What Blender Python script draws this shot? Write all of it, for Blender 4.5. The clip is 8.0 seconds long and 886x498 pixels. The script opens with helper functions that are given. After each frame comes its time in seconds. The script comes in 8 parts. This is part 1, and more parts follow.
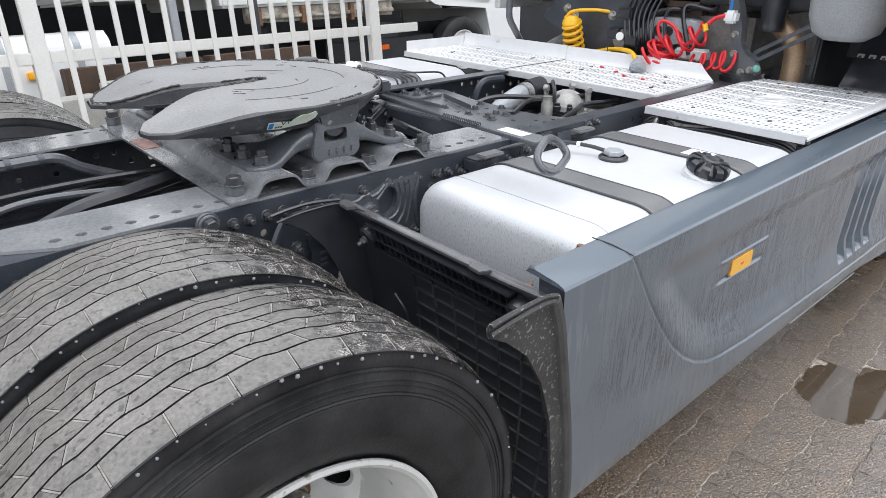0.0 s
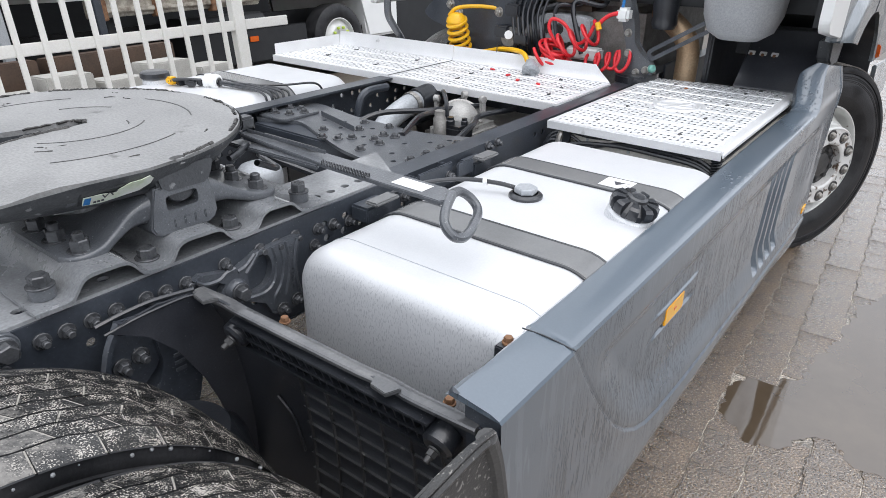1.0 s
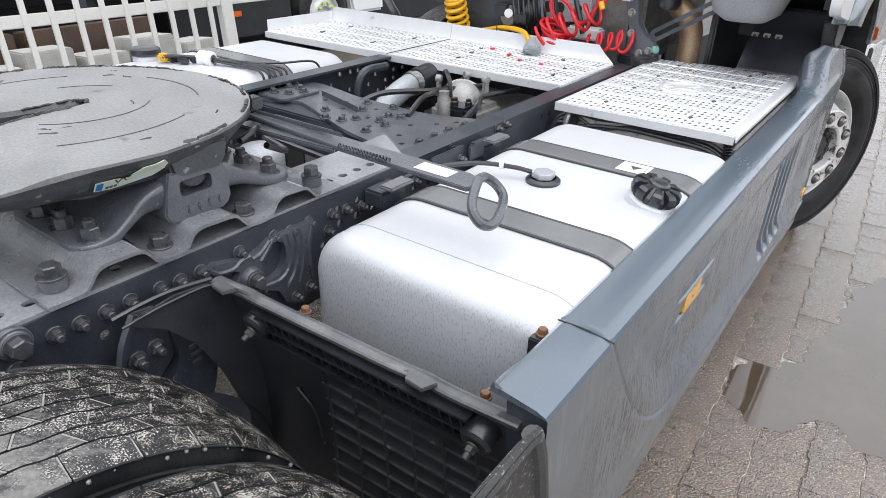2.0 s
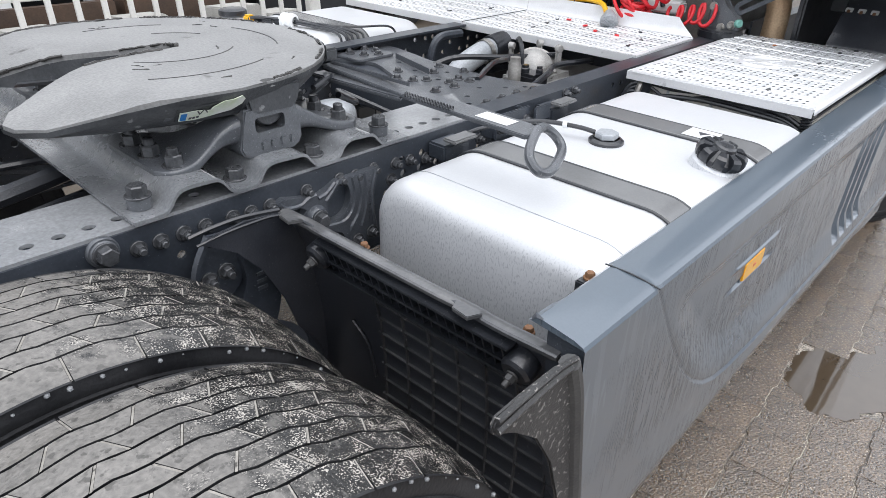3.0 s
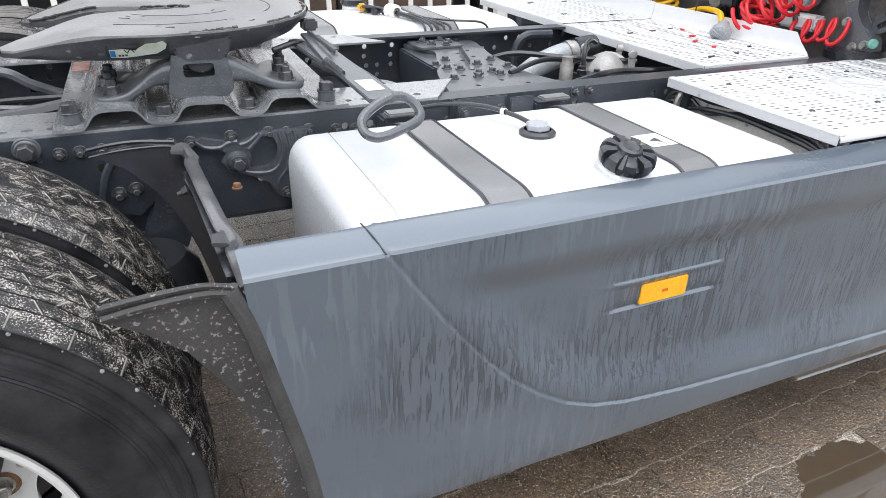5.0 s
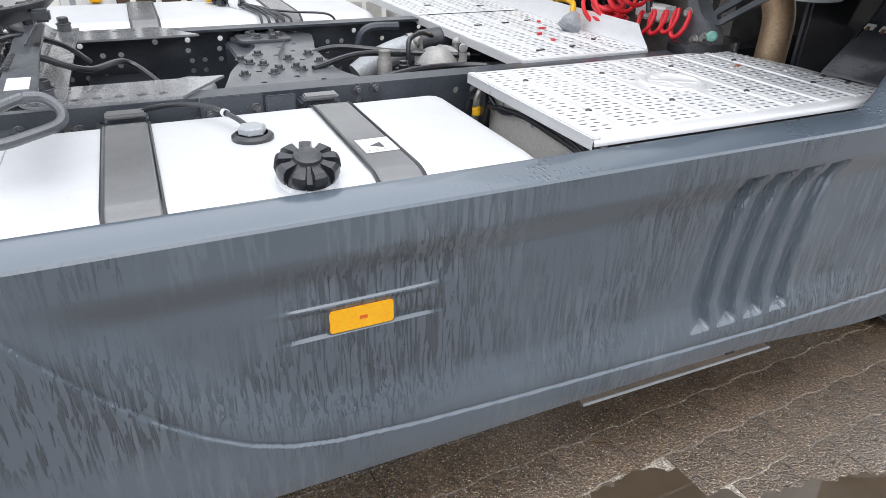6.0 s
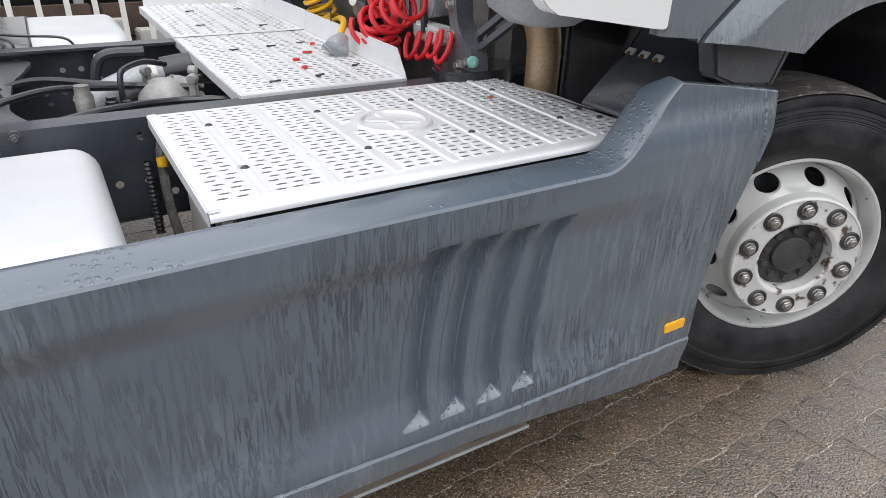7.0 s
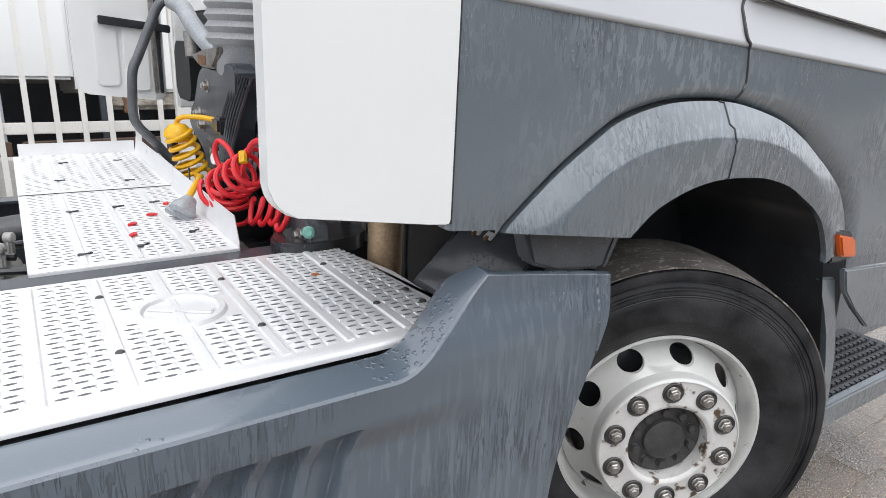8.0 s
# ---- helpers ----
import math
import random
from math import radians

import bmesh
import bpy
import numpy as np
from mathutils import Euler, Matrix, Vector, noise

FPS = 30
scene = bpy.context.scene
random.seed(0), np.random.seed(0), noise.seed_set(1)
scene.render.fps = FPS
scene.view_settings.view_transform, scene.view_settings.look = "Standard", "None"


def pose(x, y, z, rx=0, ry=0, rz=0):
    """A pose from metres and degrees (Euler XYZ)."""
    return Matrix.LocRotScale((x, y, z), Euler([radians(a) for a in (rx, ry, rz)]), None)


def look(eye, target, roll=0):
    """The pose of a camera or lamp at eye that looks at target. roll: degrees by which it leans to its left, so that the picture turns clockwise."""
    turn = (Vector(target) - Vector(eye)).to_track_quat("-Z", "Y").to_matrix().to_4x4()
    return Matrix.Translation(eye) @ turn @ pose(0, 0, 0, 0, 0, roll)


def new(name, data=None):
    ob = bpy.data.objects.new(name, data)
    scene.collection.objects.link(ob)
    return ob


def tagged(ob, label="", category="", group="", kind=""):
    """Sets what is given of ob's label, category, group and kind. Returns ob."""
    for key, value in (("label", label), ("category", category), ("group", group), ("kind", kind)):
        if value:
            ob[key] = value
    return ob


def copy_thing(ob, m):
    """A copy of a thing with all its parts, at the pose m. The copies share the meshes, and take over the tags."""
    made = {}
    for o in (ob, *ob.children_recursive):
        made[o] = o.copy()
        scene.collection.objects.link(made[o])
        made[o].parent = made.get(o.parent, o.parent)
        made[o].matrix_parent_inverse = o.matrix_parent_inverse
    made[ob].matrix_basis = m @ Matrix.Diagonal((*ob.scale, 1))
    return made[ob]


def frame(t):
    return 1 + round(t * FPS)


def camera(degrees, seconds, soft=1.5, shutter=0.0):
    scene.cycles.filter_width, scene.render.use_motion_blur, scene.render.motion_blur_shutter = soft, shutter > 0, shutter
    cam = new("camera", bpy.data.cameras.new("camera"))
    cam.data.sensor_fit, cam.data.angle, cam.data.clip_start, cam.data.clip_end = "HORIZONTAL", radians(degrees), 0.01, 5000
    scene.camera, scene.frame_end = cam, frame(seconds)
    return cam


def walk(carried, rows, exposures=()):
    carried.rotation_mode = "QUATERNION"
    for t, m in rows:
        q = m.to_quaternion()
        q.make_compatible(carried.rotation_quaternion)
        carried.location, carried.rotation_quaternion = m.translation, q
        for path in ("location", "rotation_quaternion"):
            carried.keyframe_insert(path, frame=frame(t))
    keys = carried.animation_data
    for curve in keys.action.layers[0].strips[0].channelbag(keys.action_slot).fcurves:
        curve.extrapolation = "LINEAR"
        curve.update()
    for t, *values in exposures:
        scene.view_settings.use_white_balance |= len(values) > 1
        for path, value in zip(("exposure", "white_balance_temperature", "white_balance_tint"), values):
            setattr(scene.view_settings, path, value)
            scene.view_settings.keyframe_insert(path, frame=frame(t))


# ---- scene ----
cam = camera(68.6, 8.0, soft=0.55)
PATH = [
    (0, (-0.416, -1.869, 1.546), (0.798, -0.516, 0.712), 0.4),
    (0.5, (-0.230, -1.700, 1.582), (1.157, -0.537, 0.731), 0.7),
    (1, (-0.142, -1.586, 1.602), (1.280, -0.489, 0.722), 0.5),
    (2.5, (-0.185, -1.477, 1.589), (1.248, -0.458, 0.637), 1.9),
    (3, (-0.205, -1.558, 1.546), (1.080, -0.381, 0.564), 1.6),
    (3.5, (-0.208, -1.812, 1.498), (0.744, -0.371, 0.488), 1.3),
    (4, (-0.140, -2.006, 1.469), (0.605, -0.435, 0.480), 1.2),
    (4.5, (0.130, -2.060, 1.478), (0.850, -0.465, 0.509), 1.6),
    (4.7, (0.247, -2.067, 1.474), (0.968, -0.465, 0.517), 1.5),
    (5.8, (0.963, -2.197, 1.471), (1.684, -0.589, 0.526), 0.9),
    (6, (1.089, -2.19, 1.448), (1.83, -0.601, 0.485), 1.4),
    (6.5, (1.443, -2.156, 1.46), (2.289, -0.638, 0.47), 1.5),
    (7, (1.796, -2.133, 1.451), (2.717, -0.625, 0.513), 1.9),
    (7.5, (2.078, -2.125, 1.486), (3.1, -0.628, 0.64), 2.1),
    (8, (2.239, -2.128, 1.547), (3.302, -0.543, 0.952), 2.6),
]
walk(cam, [(t, look(eye, target, roll)) for t, eye, target, roll in PATH], [(0, 1.15, 6280, 11), (1, 1.16, 6280, 11), (2.5, 1.17, 6280, 11), (3.5, 1.25, 6280, 11), (4.5, 1.45, 6330, 11), (5.8, 1.2, 6330, 11), (6.5, 1.04, 6380, 11), (7, 0.98, 6400, 11), (7.5, 1.1, 6420, 11), (8, 1.17, 6420, 11)])

# ---- light ----
world = bpy.data.worlds.new("world")
scene.world = world
world.use_nodes = True
wn, wl = world.node_tree.nodes, world.node_tree.links
sky = wn.new("ShaderNodeTexSky")
sky.sky_type, sky.sun_disc = "NISHITA", False
sky.sun_elevation, sky.sun_rotation = radians(55), radians(200)
sky.air_density, sky.dust_density = 1.0, 3.0
grey = wn.new("ShaderNodeHueSaturation")
grey.inputs["Saturation"].default_value = 0.5
wl.new(sky.outputs[0], grey.inputs["Color"])
# thin cloud all over the sky
cloud = wn.new("ShaderNodeTexNoise")
cloud.inputs["Scale"].default_value, cloud.inputs["Detail"].default_value = 2.2, 5
cover = wn.new("ShaderNodeMapRange")
cover.inputs["From Min"].default_value, cover.inputs["From Max"].default_value = 0.3, 0.7
cover.inputs["To Min"].default_value, cover.inputs["To Max"].default_value = 0.75, 1.3
shade = wn.new("ShaderNodeMix")
shade.data_type, shade.blend_type = "RGBA", "MULTIPLY"
shade.inputs["Factor"].default_value = 1.0
wl.new(wn.new("ShaderNodeTexCoord").outputs["Generated"], cloud.inputs["Vector"])
wl.new(cloud.outputs["Fac"], cover.inputs["Value"])
wl.new(grey.outputs[0], shade.inputs["A"])
wl.new(cover.outputs[0], shade.inputs["B"])
# an even overcast layer, a little brighter overhead than at the horizon
up = wn.new("ShaderNodeSeparateXYZ")
wl.new(wn["Texture Coordinate"].outputs["Generated"], up.inputs[0])
dome = wn.new("ShaderNodeMapRange")
dome.inputs["To Min"].default_value, dome.inputs["To Max"].default_value = 0.95, 1.12
wl.new(up.outputs["Z"], dome.inputs["Value"])
layer = wn.new("ShaderNodeMix")
layer.data_type, layer.blend_type = "RGBA", "MULTIPLY"
layer.inputs["Factor"].default_value = 1.0
layer.inputs["A"].default_value = (4.95, 5.05, 5.2, 1)
wl.new(dome.outputs[0], layer.inputs["B"])
over = wn.new("ShaderNodeMix")
over.data_type = "RGBA"
over.inputs["Factor"].default_value = 0.8
wl.new(shade.outputs["Result"], over.inputs["A"])
wl.new(layer.outputs["Result"], over.inputs["B"])
wl.new(over.outputs["Result"], wn["Background"].inputs["Color"])
wn["Background"].inputs["Strength"].default_value = 0.145
sun_lamp = new("sun", bpy.data.lights.new("sun", "SUN"))
sun_lamp.data.energy, sun_lamp.data.angle, sun_lamp.data.color = 0.5, radians(60), (1.0, 0.97, 0.93)
sun_lamp.matrix_world = look((0, 0, 0), (-0.1, 0.12, -1.0))


# ---- materials ----
def surface(name, colour, other, rough=0.5, metal=0.0, scale=6.0, grain=90.0, bump=0.15, amount=0.5, stretch=(1, 1, 1),
            mottle=0.35, spots=None, spot_scale=60.0, spot_at=0.62, rough2=None, coat=0.0, spec=0.5, per_piece=0.0, drops=0.0, sides=False):
    """A procedural material: two colours mixed by broad noise, grain in colour, gloss and relief, and optional spots."""
    mat = bpy.data.materials.new(name)
    mat.use_nodes = True
    n, l = mat.node_tree.nodes, mat.node_tree.links
    b = n["Principled BSDF"]
    co = n.new("ShaderNodeTexCoord")
    mp = n.new("ShaderNodeMapping")
    mp.inputs["Scale"].default_value = stretch
    l.new(co.outputs["Object"], mp.inputs["Vector"])
    big = n.new("ShaderNodeTexNoise")
    big.inputs["Scale"].default_value, big.inputs["Detail"].default_value, big.inputs["Roughness"].default_value = scale, 5, 0.6
    l.new(mp.outputs[0], big.inputs["Vector"])
    fine = n.new("ShaderNodeTexNoise")
    fine.inputs["Scale"].default_value, fine.inputs["Detail"].default_value = grain, 3
    l.new(mp.outputs[0], fine.inputs["Vector"])
    ramp = n.new("ShaderNodeMapRange")
    ramp.inputs["From Min"].default_value, ramp.inputs["From Max"].default_value = 0.5 - amount / 2, 0.5 + amount / 2
    l.new(big.outputs["Fac"], ramp.inputs["Value"])
    mix = n.new("ShaderNodeMix")
    mix.data_type = "RGBA"
    mix.inputs["A"].default_value, mix.inputs["B"].default_value = (*colour, 1), (*other, 1)
    l.new(ramp.outputs[0], mix.inputs["Factor"])
    last = mix.outputs["Result"]
    g = n.new("ShaderNodeMix")
    g.data_type, g.blend_type = "RGBA", "OVERLAY"
    g.inputs["Factor"].default_value = mottle
    l.new(last, g.inputs["A"])
    l.new(fine.outputs["Fac"], g.inputs["B"])
    last = g.outputs["Result"]
    if per_piece:
        info = n.new("ShaderNodeObjectInfo")
        isl = n.new("ShaderNodeNewGeometry")
        add = n.new("ShaderNodeMath")
        l.new(info.outputs["Random"], add.inputs[0])
        l.new(isl.outputs["Random Per Island"], add.inputs[1])
        fr = n.new("ShaderNodeMath")
        fr.operation = "FRACT"
        l.new(add.outputs[0], fr.inputs[0])
        mr = n.new("ShaderNodeMapRange")
        mr.inputs["To Min"].default_value, mr.inputs["To Max"].default_value = 1 - per_piece, 1 + per_piece
        l.new(fr.outputs[0], mr.inputs["Value"])
        hs = n.new("ShaderNodeHueSaturation")
        l.new(mr.outputs[0], hs.inputs["Value"])
        l.new(last, hs.inputs["Color"])
        last = hs.outputs[0]
    rr = n.new("ShaderNodeMapRange")
    rr.inputs["To Min"].default_value, rr.inputs["To Max"].default_value = rough, rough if rough2 is None else rough2
    l.new(ramp.outputs[0], rr.inputs["Value"])
    last_rough = rr.outputs[0]
    if spots:
        sp = n.new("ShaderNodeTexNoise")
        sp.inputs["Scale"].default_value, sp.inputs["Detail"].default_value = spot_scale, 6
        l.new(mp.outputs[0], sp.inputs["Vector"])
        sr = n.new("ShaderNodeMapRange")
        sr.inputs["From Min"].default_value, sr.inputs["From Max"].default_value = spot_at, spot_at + 0.07
        l.new(sp.outputs["Fac"], sr.inputs["Value"])
        sm = n.new("ShaderNodeMix")
        sm.data_type = "RGBA"
        sm.inputs["B"].default_value = (*spots, 1)
        spread = sr.outputs[0]
        if sides:
            # only where water runs down, not on level faces
            face = n.new("ShaderNodeSeparateXYZ")
            l.new(co.outputs["Normal"], face.inputs[0])
            steep = n.new("ShaderNodeMapRange")
            steep.inputs["From Min"].default_value, steep.inputs["From Max"].default_value = 0.75, 0.35
            l.new(face.outputs["Z"], steep.inputs["Value"])
            both = n.new("ShaderNodeMath")
            both.operation = "MULTIPLY"
            l.new(spread, both.inputs[0])
            l.new(steep.outputs[0], both.inputs[1])
            spread = both.outputs[0]
        l.new(spread, sm.inputs["Factor"])
        l.new(last, sm.inputs["A"])
        last = sm.outputs["Result"]
    l.new(last, b.inputs["Base Color"])
    l.new(last_rough, b.inputs["Roughness"])
    b.inputs["Metallic"].default_value = metal
    b.inputs["Specular IOR Level"].default_value = spec
    b.inputs["Coat Weight"].default_value = coat
    b.inputs["Coat Roughness"].default_value = 0.12
    if drops:
        # beads of rain
        vor = n.new("ShaderNodeTexVoronoi")
        vor.inputs["Scale"].default_value = 130
        l.new(co.outputs["Object"], vor.inputs["Vector"])
        bead = n.new("ShaderNodeMapRange")
        bead.inputs["From Min"].default_value, bead.inputs["From Max"].default_value = 0.38, 0.10
        l.new(vor.outputs["Distance"], bead.inputs["Value"])
        where = n.new("ShaderNodeMapRange")
        where.inputs["From Min"].default_value, where.inputs["From Max"].default_value = 0.45, 0.60
        l.new(big.outputs["Fac"], where.inputs["Value"])
        mul = n.new("ShaderNodeMath")
        mul.operation = "MULTIPLY"
        l.new(bead.outputs[0], mul.inputs[0])
        l.new(where.outputs[0], mul.inputs[1])
        db = n.new("ShaderNodeBump")
        db.inputs["Strength"].default_value, db.inputs["Distance"].default_value = drops, 0.003
        l.new(mul.outputs[0], db.inputs["Height"])
        l.new(db.outputs[0], b.inputs["Coat Normal"])
    if bump:
        bp = n.new("ShaderNodeBump")
        bp.inputs["Strength"].default_value, bp.inputs["Distance"].default_value = bump, 0.002
        l.new(fine.outputs["Fac"], bp.inputs["Height"])
        l.new(bp.outputs[0], b.inputs["Normal"])
    return mat


# fine pale spots on frame and cast iron: rain-bead glints painted into the colour
M_FRAME = surface("frame_paint", (0.024, 0.029, 0.038), (0.053, 0.061, 0.075), 0.30, 0, 9, 120, 0.12, 0.6, rough2=0.5, coat=0.4, drops=0.6, spots=(0.20, 0.21, 0.22), spot_scale=230, spot_at=0.665)
# pale base colour holds part of the sky's sheen on the wet strip
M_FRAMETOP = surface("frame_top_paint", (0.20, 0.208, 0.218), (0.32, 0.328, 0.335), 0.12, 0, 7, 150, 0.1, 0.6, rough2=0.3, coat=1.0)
M_BOLT = surface("bolt_paint", (0.042, 0.045, 0.051), (0.125, 0.128, 0.133), 0.26, 0.3, 40, 200, 0.1, 0.5)
M_IRON = surface("cast_iron_dark", (0.042, 0.048, 0.058), (0.085, 0.092, 0.105), 0.26, 0, 12, 220, 0.4, 0.5, rough2=0.45, coat=0.7, drops=0.7, spots=(0.28, 0.29, 0.30), spot_scale=230, spot_at=0.66)
M_COUPLING = surface("coupling_paint", (0.030, 0.033, 0.037), (0.070, 0.074, 0.080), 0.32, 0, 14, 160, 0.5, 0.5, rough2=0.5, coat=0.3, drops=0.5, spots=(0.21, 0.215, 0.22), spot_scale=38, spot_at=0.665)
M_SUBPLATE = surface("mounting_plate_paint", (0.13, 0.138, 0.148), (0.25, 0.257, 0.264), 0.14, 0, 6, 180, 0.2, 0.5, rough2=0.35, coat=1.0, drops=0.5, spots=(0.42, 0.42, 0.42), spot_scale=120, spot_at=0.68)
M_PLATE = surface("fifth_wheel_top", (0.19, 0.191, 0.190), (0.30, 0.30, 0.295), 0.33, 0, 5, 160, 0.5, 0.5, spots=(0.05, 0.048, 0.045), spot_scale=9, spot_at=0.67, rough2=0.6)
M_CAST = surface("cast_iron_paint", (0.062, 0.068, 0.077), (0.115, 0.122, 0.133), 0.26, 0, 12, 220, 0.4, 0.5, rough2=0.45, coat=0.6, drops=0.7, spots=(0.33, 0.34, 0.35), spot_scale=230, spot_at=0.655)
M_ALU = surface("tank_aluminium", mottle=0.12, colour=(0.69, 0.70, 0.712), other=(0.61, 0.62, 0.635), rough=0.34, metal=0.2, scale=5, grain=260, bump=0.06, amount=0.6, rough2=0.44, spots=(0.50, 0.51, 0.53), spot_scale=300, spot_at=0.54, stretch=(1, 1, 0.35), sides=True)
M_DECK = surface("deck_aluminium", (0.86, 0.865, 0.87), (0.76, 0.765, 0.77), 0.38, 0.3, 8, 200, 0.15, 0.6, spots=(0.45, 0.45, 0.45), spot_scale=14, spot_at=0.70)
M_STRAP = surface("strap_metal", (0.155, 0.158, 0.16), (0.22, 0.222, 0.222), 0.20, 0.1, 5, 200, 0.08, 0.6, mottle=0.10)
M_RUBBER = surface("tyre_sidewall", (0.012, 0.0125, 0.014), (0.036, 0.036, 0.038), 0.34, 0, 7, 150, 0.4, 0.25, rough2=0.6, spec=0.28)
def wet_tread():
    """Dusty worn rubber that turns wet, black and flecked with grit on the side nearer the mudguard."""
    mat = surface("tyre_tread", (0.108, 0.102, 0.093), (0.215, 0.203, 0.186), 0.6, 0, 9, 150, 0.9, 0.5, per_piece=0.07, mottle=0.6, spots=(0.085, 0.080, 0.072), spot_scale=85, spot_at=0.58)
    n, l = mat.node_tree.nodes, mat.node_tree.links
    b = n["Principled BSDF"]
    co = n.new("ShaderNodeTexCoord")
    sep = n.new("ShaderNodeSeparateXYZ")
    l.new(co.outputs["Object"], sep.inputs[0])
    nz = n.new("ShaderNodeTexNoise")
    nz.inputs["Scale"].default_value, nz.inputs["Detail"].default_value, nz.inputs["Roughness"].default_value = 22, 6, 0.75
    l.new(co.outputs["Object"], nz.inputs["Vector"])
    ad = n.new("ShaderNodeMath")
    ad.operation = "MULTIPLY_ADD"
    ad.inputs[1].default_value = 0.55
    l.new(nz.outputs["Fac"], ad.inputs[0])
    l.new(sep.outputs["X"], ad.inputs[2])
    wet = n.new("ShaderNodeMapRange")
    wet.inputs["From Min"].default_value, wet.inputs["From Max"].default_value = 0.245, 0.325
    l.new(ad.outputs[0], wet.inputs["Value"])
    fl = n.new("ShaderNodeTexNoise")
    fl.inputs["Scale"].default_value, fl.inputs["Detail"].default_value = 1.0, 5
    fm = n.new("ShaderNodeMapping")
    fm.inputs["Scale"].default_value = (430, 520, 430)
    l.new(co.outputs["Object"], fm.inputs["Vector"])
    l.new(fm.outputs[0], fl.inputs["Vector"])
    fr = n.new("ShaderNodeMapRange")
    fr.inputs["From Min"].default_value, fr.inputs["From Max"].default_value = 0.595, 0.65
    clump = n.new("ShaderNodeTexNoise")
    clump.inputs["Scale"].default_value, clump.inputs["Detail"].default_value = 38, 4
    l.new(co.outputs["Object"], clump.inputs["Vector"])
    heap = n.new("ShaderNodeMath")
    heap.operation = "MULTIPLY_ADD"
    heap.inputs[1].default_value, heap.inputs[2].default_value = 0.5, -0.22
    l.new(clump.outputs["Fac"], heap.inputs[0])
    grit = n.new("ShaderNodeMath")
    l.new(fl.outputs["Fac"], grit.inputs[0])
    l.new(heap.outputs[0], grit.inputs[1])
    l.new(grit.outputs[0], fr.inputs["Value"])
    dark = n.new("ShaderNodeMix")
    dark.data_type = "RGBA"
    dark.inputs["A"].default_value, dark.inputs["B"].default_value = (0.011, 0.0105, 0.010, 1), (0.46, 0.43, 0.385, 1)
    l.new(fr.outputs[0], dark.inputs["Factor"])
    was = b.inputs["Base Color"].links[0].from_socket
    mx = n.new("ShaderNodeMix")
    mx.data_type = "RGBA"
    l.new(wet.outputs[0], mx.inputs["Factor"])
    l.new(was, mx.inputs["A"])
    l.new(dark.outputs["Result"], mx.inputs["B"])
    l.new(mx.outputs["Result"], b.inputs["Base Color"])
    rr = n.new("ShaderNodeMapRange")
    rr.inputs["To Min"].default_value, rr.inputs["To Max"].default_value = 0.40, 0.25
    b.inputs["Coat Weight"].default_value, b.inputs["Coat Roughness"].default_value = 0.35, 0.25
    l.new(wet.outputs[0], rr.inputs["Value"])
    l.new(rr.outputs[0], b.inputs["Roughness"])
    return mat


M_TREAD = wet_tread()
M_PACKED = surface("packed_pale_dirt", (0.20, 0.188, 0.165), (0.38, 0.36, 0.325), 0.6, 0, 30, 200, 0.6, 0.5, spots=(0.08, 0.075, 0.068), spot_scale=70, spot_at=0.60)
M_FTREAD = surface("front_tyre_tread", (0.060, 0.056, 0.052), (0.20, 0.185, 0.17), 0.3, 0, 8, 180, 0.4, 0.5, spots=(0.36, 0.34, 0.31), spot_scale=55, spot_at=0.58)
M_RIM = surface("wheel_silver", (0.68, 0.685, 0.665), (0.57, 0.575, 0.555), 0.33, 0.1, 9, 160, 0.05, 0.6, mottle=0.12, spots=(0.12, 0.085, 0.06), spot_scale=26, spot_at=0.675)
M_NUTRING = surface("nut_ring_silver", (0.76, 0.755, 0.74), (0.60, 0.595, 0.575), 0.4, 0.1, 12, 160, 0.15, 0.6, mottle=0.25, spots=(0.10, 0.065, 0.042), spot_scale=24, spot_at=0.575)
M_HUB = surface("hub_grey", (0.035, 0.037, 0.040), (0.095, 0.091, 0.087), 0.45, 0.2, 14, 200, 0.25, 0.5, spots=(0.15, 0.08, 0.05), spot_scale=20, spot_at=0.70)
M_NUT = surface("nut_steel", (0.58, 0.57, 0.55), (0.20, 0.18, 0.15), 0.35, 0.8, 40, 200, 0.1, 0.5)
M_RUST = surface("rusty_steel", (0.30, 0.16, 0.08), (0.12, 0.06, 0.035), 0.7, 0.2, 30, 200, 0.5, 0.5)
M_BLACK = surface("black_plastic", (0.010, 0.011, 0.014), (0.026, 0.029, 0.035), 0.26, 0, 8, 220, 0.3, 0.5, rough2=0.45, coat=0.5, drops=0.7, spots=(0.16, 0.16, 0.16), spot_scale=240, spot_at=0.675)
M_GUARD = surface("mudguard_plastic", (0.014, 0.016, 0.021), (0.039, 0.042, 0.051), 0.34, 0, 8, 220, 0.3, 0.5, rough2=0.55, spec=0.5, coat=0.7, drops=0.5, spots=(0.11, 0.11, 0.11), spot_scale=150, spot_at=0.68)
# paler than the guard itself: glints on the rib edges put into the colour
M_RIB = surface("mudguard_rib_plastic", (0.018, 0.019, 0.022), (0.080, 0.080, 0.082), 0.30, 0, 11, 220, 0.4, 0.4, rough2=0.5, coat=0.8, spots=(0.20, 0.195, 0.185), spot_scale=60, spot_at=0.66)
M_ROLL = surface("greyed_plastic_edge", (0.030, 0.031, 0.033), (0.090, 0.089, 0.087), 0.4, 0, 12, 200, 0.4, 0.5, rough2=0.6)
M_BLACKDIRT = surface("black_plastic_dusty", (0.022, 0.022, 0.024), (0.068, 0.067, 0.065), 0.42, 0, 7, 260, 0.8, 0.5, rough2=0.6, spots=(0.26, 0.25, 0.235), spot_scale=120, spot_at=0.60)
